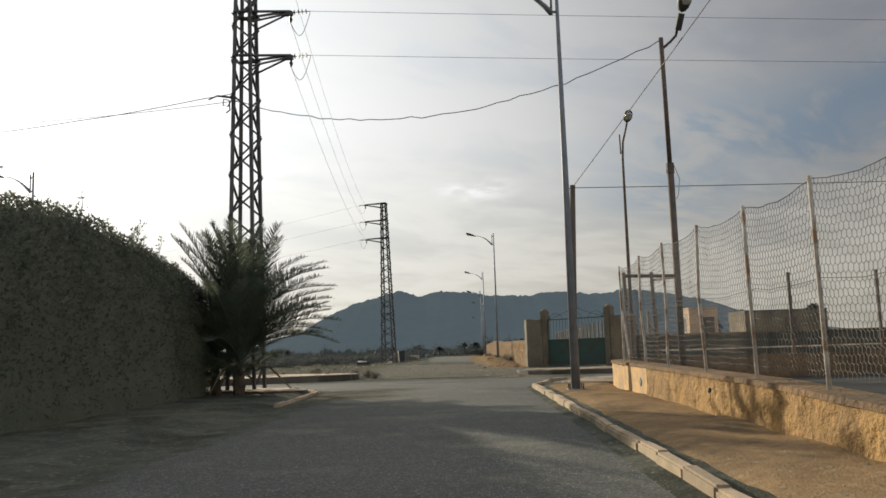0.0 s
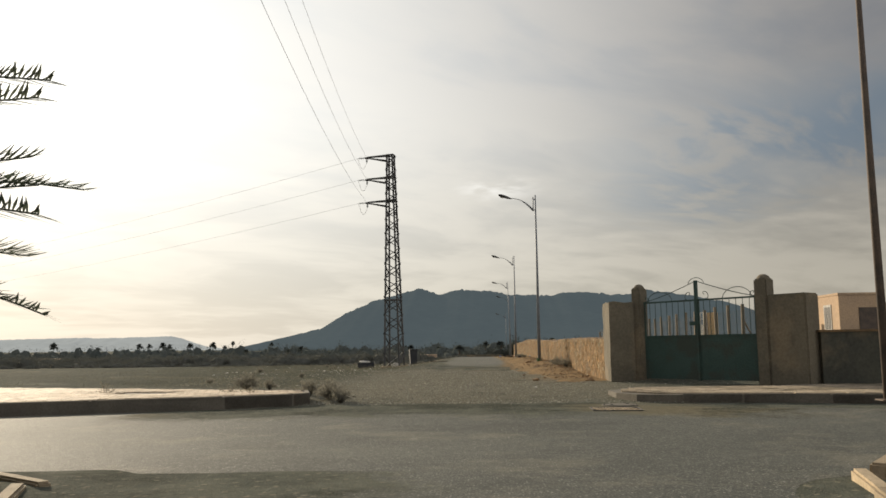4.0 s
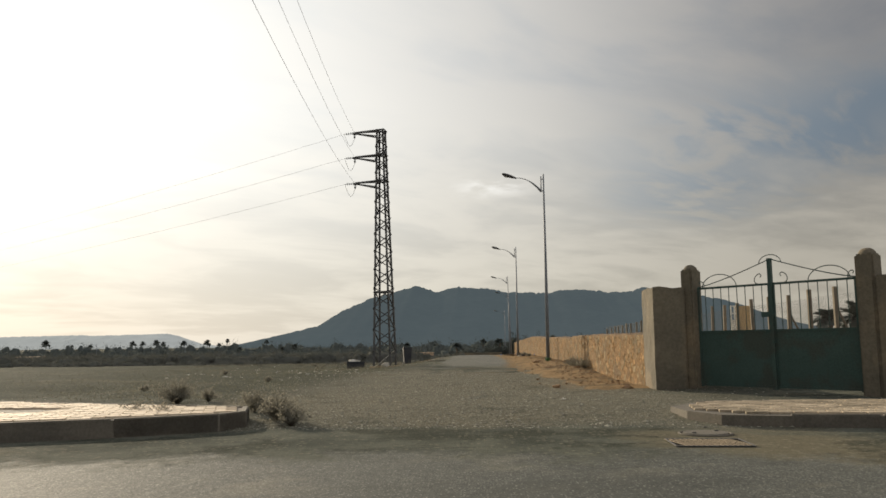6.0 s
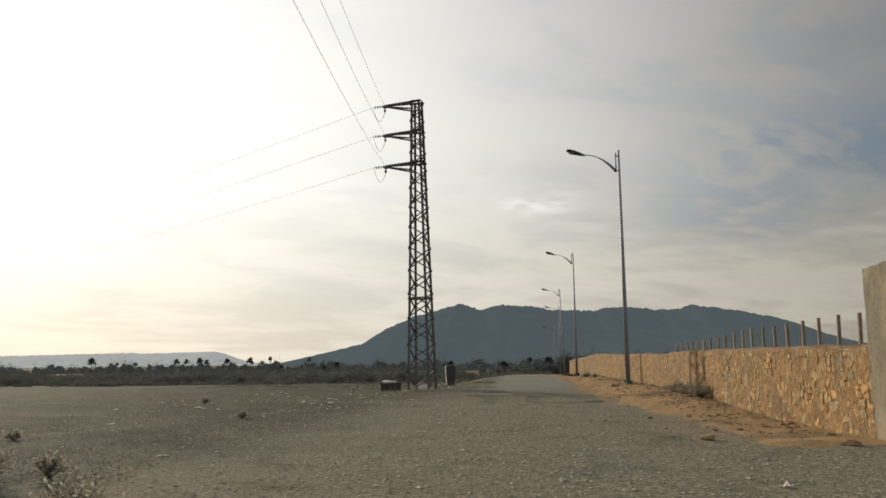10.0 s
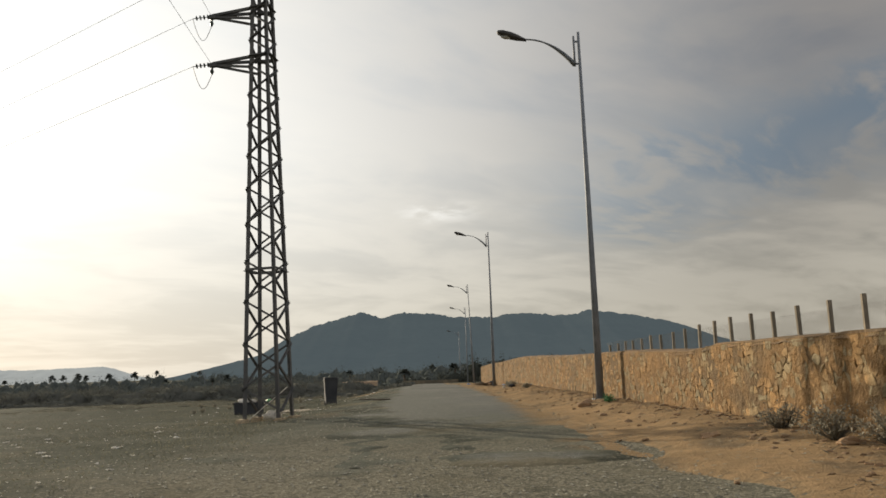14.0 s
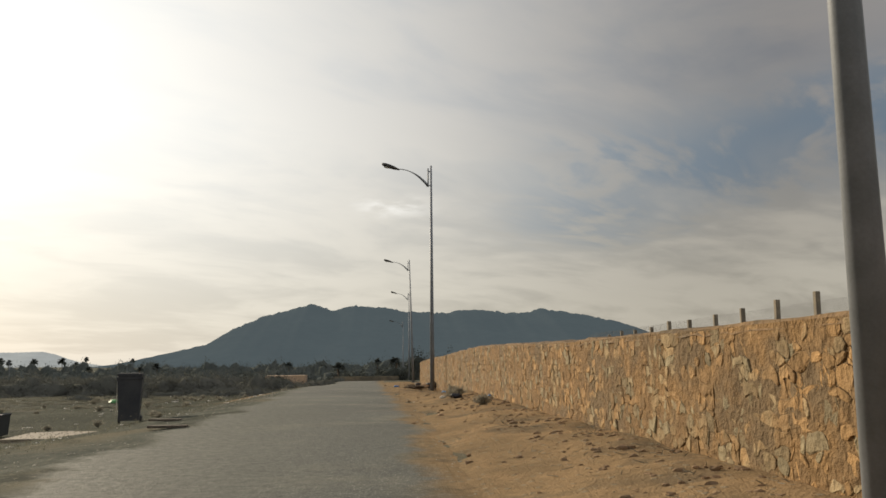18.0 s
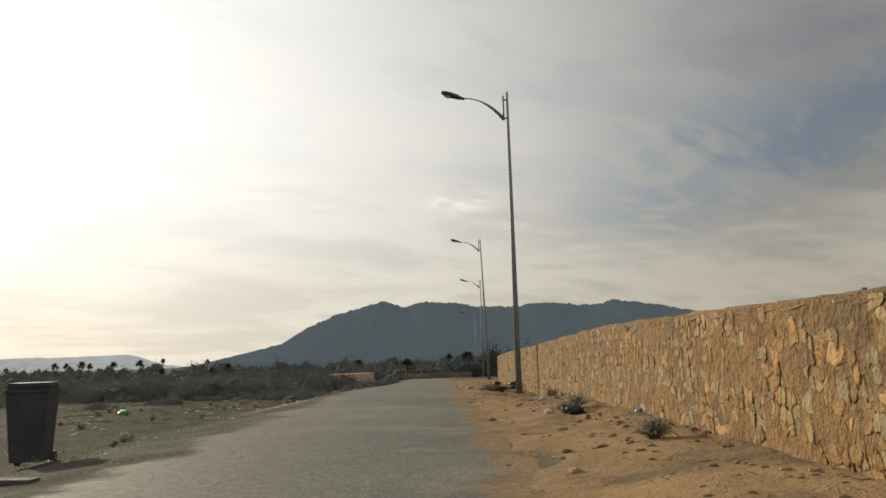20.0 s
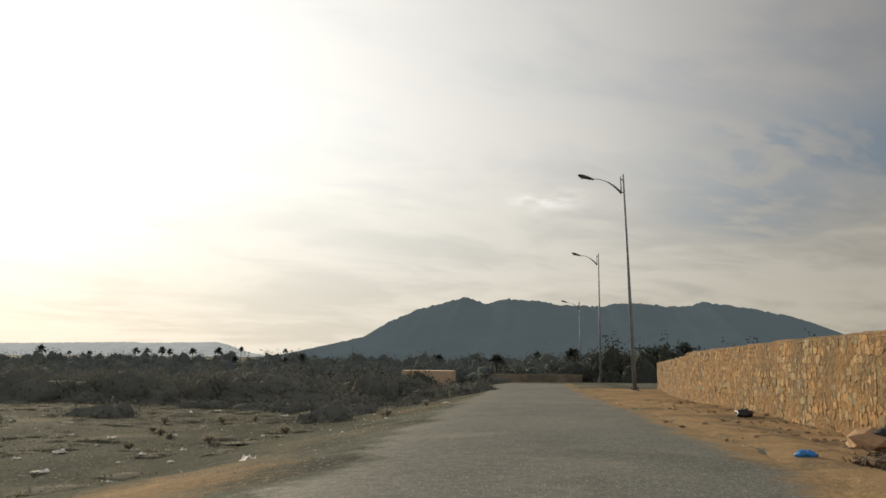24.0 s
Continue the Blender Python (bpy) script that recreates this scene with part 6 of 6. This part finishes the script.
M_CONC = surface("weathered_concrete_post", (0.21, 0.175, 0.128), (0.16, 0.138, 0.106), 3, 0.92, 0.3, 20, vary=0.3)
M_HUT = surface("pinkish_hut_render", (0.48, 0.34, 0.22), (0.40, 0.29, 0.20), 0.8, 0.9, 0.2, 14)
M_ROOF = surface("dull_sheet_roof", (0.13, 0.115, 0.10), (0.10, 0.09, 0.08), 0.8, 0.85, 0.1, 14)


def wheelie_bin():
    z = level(-6.26, 92.9)
    bin_ = thing("wheelie_bin", (-6.26, 92.9, z), "dark plastic wheelie bin on the waste ground", "bin", "", 12)
    bin_.matrix_basis = pose(-6.26, 92.9, z, 0, 0, 12) @ Matrix.Scale(1.12, 4)
    s = Shape()
    s.v = [(x * w, y * w, zz) for w, zz in ((0.44, 0.1), (0.56, 1.18)) for x, y in ((-0.55, -0.6), (0.55, -0.6), (0.55, 0.6), (-0.55, 0.6))]
    s.f = [(3, 2, 1, 0), (4, 5, 6, 7)] + [(k, (k + 1) % 4, 4 + (k + 1) % 4, 4 + k) for k in range(4)]
    body = part("body", s, M_BIN, bin_)
    part("rim", Shape().bevelled((0.66, 0.72, 0.06), 0.015, (0, 0, 1.19)), M_BIN, body)
    part("lid", Shape().bevelled((0.66, 0.74, 0.10), 0.04, (0, 0.0, 1.27)), M_BIN, bin_)
    part("handle", Shape().tube([(-0.26, 0.42, 1.2), (0.26, 0.42, 1.2)], 0.018, 8), M_BIN, bin_)
    for x in (-0.27, 0.27):
        wheel = part("wheel", Shape().tube([(x - 0.03, 0.25, 0.11), (x + 0.03, 0.25, 0.11)], 0.11, 14), M_BIN, bin_)
        part("hub", Shape().tube([(x - 0.035, 0.25, 0.11), (x + 0.035, 0.25, 0.11)], 0.04, 8), M_STEEL, wheel)
    part("strip", Shape().box((-0.31, -0.2, 0.75), (0.012, 0.06, 1.0)), M_WHITE, bin_, "pale upright strip")


wheelie_bin()
skip_z = level(-10.6, 93.0)
skip = thing("rubbish_skip", (-10.6, 93.0, skip_z), "low dark metal skip heaped with white bags", "skip", "", 8)
s = Shape()
s.v = [(x * w, y * w, z) for w, z in ((0.95, 0.0), (1.0, 0.6)) for x, y in ((-0.75, -0.5), (0.75, -0.5), (0.75, 0.5), (-0.75, 0.5))]
s.f = [(3, 2, 1, 0), (4, 5, 6, 7)] + [(k, (k + 1) % 4, 4 + (k + 1) % 4, 4 + k) for k in range(4)]
part("tub", s, M_BIN, skip)
part("rim", Shape().tube([(-0.76, -0.5, 0.6), (0.76, -0.5, 0.6), (0.76, 0.5, 0.6), (-0.76, 0.5, 0.6), (-0.76, -0.5, 0.6)], 0.03, 6), M_BIN, skip)
bags = thing("rubbish_bag", (-10.5, 93.0, skip_z + 0.6), "white rubbish bags piled on the skip", "bag", "rubbish bags")
part("bag", Shape().lump((-0.15, 0, 0.05), (0.5, 0.36, 0.16), 3, 0.5, 8, 12), M_WHITE, bags, smooth=True)


plank = thing("plank", (-6.33, 73.95, -0.1), "pale painted plank leaning inside a pylon's legs", "plank")
lean = Vector((1.11, 0.12, 0.92)).to_track_quat("X", "Z").to_matrix()
part("board", Shape().box((0.56, 0.06, 0.48), (1.46, 0.13, 0.025), lean), M_WHITE, plank)
slab_shape, rnd = Shape(), random.Random(19)
for z, grow in ((-0.06, 1.04), (0.035, 1.0)):
    slab_shape.v += [(grow * x + rnd.uniform(-0.06, 0.06), grow * y + rnd.uniform(-0.06, 0.06), z) for x, y in ((-1.0, -1.1), (0.1, -1.25), (1.0, -0.9), (0.9, 0.9), (0.0, 1.2), (-0.9, 1.0))]
slab_shape.f = [(6, 7, 8, 9, 10, 11)] + [(k, (k + 1) % 6, 6 + (k + 1) % 6, 6 + k) for k in range(6)]
old_slab = part("concrete_slab", slab_shape, M_CONC)
old_slab.matrix_basis = pose(-7.3, 90.3, level(-7.3, 90.3) + 0.02, 0, 0, 8)
tagged(old_slab, "flat dusty concrete slab lying beside a bin", "slab")
for x, y, turn in ((-3.05, 84.7, 3), (-3.9, 87.8, -8)):
    loose = part("board", Shape().bevelled((0.75, 0.22, 0.05), 0.01, (0, 0, 0.03)), M_WOOD)
    loose.matrix_basis = pose(x, y, level(x, y), 0, 0, turn)
    tagged(loose, "dark weathered board lying on the dust", "board", "loose boards")


def bag(x, y, size, material, label, seed, lift=0.0):
    b = thing("rubbish_bag", (x, y, level(x, y) + lift), label, "bag", "rubbish bags")
    part("sack", Shape().lump((0, 0, size * 0.36), (size, size * 0.75, size * 0.48), seed, 0.55, 9, 14), material, b, smooth=True)
    part("knot", Shape().lump((size * 0.3, 0, size * 0.72), (size * 0.16, size * 0.14, size * 0.2), seed + 1, 0.6, 5, 8), material, b)


bag(3.42, 92.9, 0.16, M_BLACKBAG, "tied black rubbish bag on the sandy verge", 3)
bag(4.25, 91.6, 0.09, M_BLUEBAG, "small blue plastic bag at the wall's foot", 5)
bag(3.86, 113.4, 0.40, M_BLACKBAG, "dark heap of rubbish against the wall", 7)
bag(3.35, 119.9, 0.2, M_BLACKBAG, "dark blue rubbish bag on the verge", 9)
bag(1.85, 110.9, 0.12, M_BLUEBAG, "small bright blue bag beside the lane", 11)
bag(2.55, 110.7, 0.08, M_LIGHTBAG, "crumpled light blue bag among weeds", 13)
bag(3.05, 93.9, 0.1, M_WHITE, "torn white plastic bag on the verge", 15)
bag(-14.2, 116.5, 0.26, M_GREENBAG, "crumpled green and white sheet on waste ground", 17)
bag(-5.75, 74.6, 0.3, M_WHITE, "white bag lying between a pylon's legs", 19, 0.02)


# added where no bag lies: the pale blue lump imitates a lens flare
bag(3.41, 98.4, 0.085, M_LIGHTBAG, "small pale blue lump imitating a lens flare on the verge", 21)


def scrap(x, y, size, seed, label="crumpled white plastic litter on bare ground"):
    rnd, s = random.Random(seed), Shape()
    n = 5
    s.v = [((i / (n - 1) - 0.5) * 2 * size, (j / (n - 1) - 0.5) * 1.3 * size, abs(rnd.gauss(0, 0.28)) * size + 0.01) for j in range(n) for i in range(n)]
    s.f = [(j * n + i, j * n + i + 1, (j + 1) * n + i + 1, (j + 1) * n + i) for j in range(n - 1) for i in range(n - 1)]
    s.v = [(a * 0.62, b * 0.62, c * 0.5) for a, b, c in s.v]
    ob = part("litter", s, M_WHITE)
    ob.matrix_basis = pose(x, y, ground_z(x, y) - 0.015, 0, 0, rnd.uniform(0, 360))
    tagged(ob, label, "litter", "scattered litter")


SCRAPS = ((-11.05, 117.4, 0.30), (-10.78, 122.1, 0.22), (-5.41, 113, 0.24), (-11.05, 132.6, 0.24), (-14.5, 129.9, 0.2), (-11.5, 126, 0.16), (-4.75, 121, 0.16), (-4.29, 129.4, 0.24),
          (-11.2, 116.2, 0.14), (-5.2, 107.9, 0.1), (-12.9, 109.8, 0.2), (-14.7, 135, 0.25), (-5.05, 101.5, 0.12), (-5.54, 45.3, 0.12), (-10.2, 57.6, 0.2), (-9.1, 50.5, 0.12),
          (-6.4, 67.3, 0.14), (-5.3, 60.8, 0.08), (-4.5, 61.7, 0.08), (-5.7, 96.4, 0.12), (-15.4, 134, 0.22), (-11.6, 126, 0.2), (-5.1, 108.8, 0.15), (-11.7, 120.7, 0.2), (-14.7, 110.7, 0.22),
          (-8.98, 88.6, 0.2), (-5.66, 94.4, 0.09), (-9.62, 114.5, 0.22), (-9.0, 116.9, 0.16), (-8.4, 122.6, 0.18), (-10.8, 104.1, 0.14), (-13.8, 113.0, 0.16), (-4.2, 91.2, 0.07), (-10.0, 99.1, 0.14), (-11.2, 106.6, 0.16), (-7.7, 115.4, 0.14),
          (2.17, 94.2, 0.1), (2.6, 104.5, 0.09), (3.6, 125.5, 0.14), (2.0, 42.8, 0.1))
for k, (x, y, size) in enumerate(SCRAPS):
    scrap(x, y, size, 200 + k)
rnd = random.Random(33)
for k in range(95):
    y = rnd.uniform(56, 136)
    x = -5.5 - (3 + 0.16 * (y - 50)) * rnd.random() * 1.5 - 1.0
    scrap(x, y, rnd.uniform(0.05, 0.16), 300 + k)


def specks():
    """Tiny pale shreds over the waste ground, added in place of glints of light."""
    rnd, s = random.Random(71), Shape()
    for k in range(750):
        y = rnd.uniform(54, 136)
        x = -4.6 - abs(rnd.gauss(0, 1)) * (3.5 + 0.07 * (y - 50))
        if noise.noise((x * 0.3, y * 0.2, 11)) < rnd.uniform(-0.3, 0.3):
            continue
        r, z, a = 0.012 + 0.035 * rnd.random() ** 2, ground_z(x, y) + 0.004, rnd.uniform(0, 6.28)
        c, d = math.cos(a) * r, math.sin(a) * r
        s.add([(x + c, y + d, z), (x - d, y + c, z + r * 0.8), (x - c, y - d, z + r * 0.2), (x + d, y - c, z + r * 0.5)], ((0, 1, 2), (0, 2, 3)))
    tagged(part("glint_shreds", s, M_WHITE), "tiny pale shreds in place of light glints on bare ground", "litter", kind="stuff")


specks()


def rocks():
    rnd, s = random.Random(12), Shape()
    for k in range(3400):                                  # rubble fallen along the wall
        y = rnd.uniform(48, 130)
        x = wall_x(y) - abs(rnd.gauss(0.1, 0.8)) - 0.08
        r = (0.010 + 0.036 * rnd.random() ** 2.2) * (1.5 if rnd.random() < 0.06 else 1)
        s.lump((x, y, ground_z(x, y) + r * 0.15), (r * 1.3, r, r * 0.7), k, 0.5, 4, 6)
    tagged(part("rubble", s, M_ROCK), "loose stones and rubble along the foot of the wall", "rubble", kind="stuff")
    for k, (x, y, r) in enumerate(((3.12, 70.7, 0.16), (3.4, 71.5, 0.13), (3.1, 60.9, 0.12), (4.05, 58.9, 0.11), (3.55, 113.45, 0.3), (2.3, 47.8, 0.09), (4.05, 46.7, 0.11))):
        ob = part("rock", Shape().lump((0, 0, r * 0.3), (r * 1.3, r, r * 0.62), 70 + k, 0.5, 6, 9), M_ROCK)
        ob.matrix_basis = pose(x, y, level(x, y) - 0.02)
        tagged(ob, "loose brown rock on the verge", "rock", "loose rocks")
    g = Shape()
    for k in range(29000):                                  # gravel of the apron and the lane's edges
        if k < 16500:
            x, y = rnd.gauss(-0.5, 3.4), 38.0 + 24 * rnd.random() ** 1.5
        elif k < 19500:
            y = rnd.uniform(56, 128)
            x = road_mid(y) + rnd.choice((-1, 1)) * (2.2 + abs(rnd.gauss(0, 0.5)))
        elif k < 23000:
            x, y = rnd.uniform(-12, -3.4), rnd.uniform(40, 80)
        else:
            y = rnd.uniform(92, 124)
            x = road_mid(y) - 2.6 + rnd.gauss(-0.3, 0.9)
        if abs(x) > 13 or (x > wall_x(y) - 0.1 and y > 46):
            continue
        r = (0.006 + 0.020 * rnd.random() ** 2.0) * (1.8 if rnd.random() < 0.03 else 1) * (0.6 if k >= 23000 else 1)
        z = ground_z(x, y) - 0.012
        d = [(r * rnd.uniform(0.7, 1.4), 0, 0), (0, r * rnd.uniform(0.7, 1.4), 0), (-r * rnd.uniform(0.7, 1.4), 0, 0), (0, -r * rnd.uniform(0.7, 1.4), 0), (0, 0, r * rnd.uniform(0.4, 0.8))]
        g.add([(x + a, y + b, z + c) for a, b, c in d], ((0, 1, 4), (1, 2, 4), (2, 3, 4), (3, 0, 4)))
    tagged(part("gravel", g, M_PEBBLE), "loose gravel over the dusty apron and lane edges", "gravel", kind="stuff")


rocks()


def twigs():
    """Dead twigs and straws blown against the wall and over the verge."""
    rnd, s = random.Random(43), Shape()
    for k in range(800):
        y = rnd.uniform(50, 131)
        x = wall_x(y) - 0.05 - abs(rnd.gauss(0, 0.75))
        z, a, n = ground_z(x, y) + 0.015, rnd.uniform(0, 6.28), rnd.uniform(0.05, 0.16)
        d = Vector((math.cos(a), math.sin(a), rnd.uniform(-0.05, 0.45))) * n
        s.tube([(x, y, z), (x + d.x, y + d.y, z + d.z)], [0.005, 0.003], 3, False)
    tagged(part("twigs", s, M_TWIG), "dead twigs and straws strewn over the sandy verge", "twigs", kind="stuff")


twigs()

# compound behind the walls
yard_fence = thing("yard_fence", (13.65, 54.1, level(13.5, 70) - 0.1), "row of square concrete posts carrying fine wire mesh", "fence")
post_mesh = Shape().bevelled((0.15, 0.15, 2.45), 0.012, (0, 0, 1.22)).mesh("post", M_CONC)
rnd = random.Random(6)
for k in range(26):
    part("post", post_mesh, None, yard_fence).matrix_basis = pose(rnd.uniform(-0.03, 0.03), 2.433 * k, rnd.uniform(-0.10, 0.04) - 0.045 * max(0, k - 13), rnd.uniform(-1.2, 1.2), rnd.uniform(-1.2, 1.2), rnd.uniform(-6, 6))
mesh_wire = Shape()
for k in range(-16, 505):
    y = k * 0.12
    for sign in (-1, 1):
        a, b = (0.0, y if sign > 0 else y + 1.9, 0.2), (0.0, y + 1.9 if sign > 0 else y, 2.1)
        mesh_wire.tube([a, b], 0.0022, 3, False)
tagged(part("wire_mesh", mesh_wire, M_WIRE, yard_fence, "fine diamond wire mesh"), kind="stuff")
for k in (1, 3):                                          # two of the posts are stayed by a leaning strut
    part("stay", Shape().tube([(0, 2.433 * k, 1.7), (0.85, 2.433 * k + 0.25, 0.05)], 0.055, 4), M_CONC, yard_fence)


def hut(x, y, size, high, turn, label, roof=M_HUT, wide_window=True, skin=M_HUT):
    h = thing("hut", (x, y, level(x, y) - 0.1), label, "building", "", turn)
    w, d = size
    part("wall", Shape().box((0, 0, high / 2), (w, d, high)), skin, h)
    part("roof", Shape().box((0, 0, high + 0.06), (w + 0.05, d + 0.05, 0.10)), roof, h)
    if wide_window:
        win = part("window", Shape().box((-w / 2 - 0.01, 0, high * 0.6), (0.04, 0.8, 1.2)), M_WHITE, h, "white window frame")
        part("pane", Shape().box((-w / 2 - 0.035, -0.18, high * 0.6), (0.01, 0.3, 1.0)), M_DARK, win)
        part("pane", Shape().box((-w / 2 - 0.035, 0.18, high * 0.6), (0.01, 0.3, 1.0)), M_DARK, win)
    part("door", Shape().box((0.3, -d / 2 - 0.01, 0.95), (0.8, 0.04, 1.9)), M_POLE, h)
    return h


hut(17.2, 57.2, (1.9, 2.4), 2.45, 0, "small pinkish rendered hut in the compound")
hut(25.75, 66.0, (6.2, 4.0), 2.4, 0, "long low rendered shed with a dull sheet roof", M_ROOF, False, M_RENDER)
hut(37.5, 64.0, (5.0, 4.0), 2.0, 0, "low distant shed behind the court", M_ROOF, False, M_RENDER)
kiosk = thing("kiosk", (14.2, 70.4, level(14.2, 70.4) - 0.1), "narrow ochre kiosk with a white window frame", "kiosk")
part("body", Shape().bevelled((0.62, 0.7, 2.3), 0.02, (0.36, 0.2, 1.15)), M_PLASTER, kiosk)
kiosk_window = part("window_frame", Shape().box((-0.17, 0, 0.75), (0.44, 0.06, 1.5)), M_WHITE, kiosk, "white lower panel")
for x in (-0.36, -0.17, 0.02):
    part("upright", Shape().box((x, 0, 1.9), (0.05, 0.06, 0.8)), M_WHITE, kiosk_window)
for z in (1.53, 1.9, 2.3):
    part("bar", Shape().box((-0.17, -0.004, z), (0.44, 0.06, 0.05)), M_WHITE, kiosk_window)
far_lamp_data = ((-151, 334), (-116, 334), (-80, 334))
for x, y in far_lamp_data:
    street_lamp((x, y, level(x, y) - 0.01), 7.0, 0, "distant street lamp among the groves")
bank = tagged(part("bank_wall", Shape().box((-1.2, 184, -1.9), (9, 0.5, 2.8)), M_RENDER), "low reddish earth wall at the end of the lane", "wall", kind="structure")
far_house = ((-14, 198, 6, 1.2), (-120, 235, 7, 1.9))
for x, y, w, hgt in far_house:
    hut(x, y, (w, 4), hgt + 1.4, 0, "low flat-roofed earth house among the scrub", M_HUT, False)

# ---- pieces of pavements and of the long wall ----
pavements()
lay_stones()
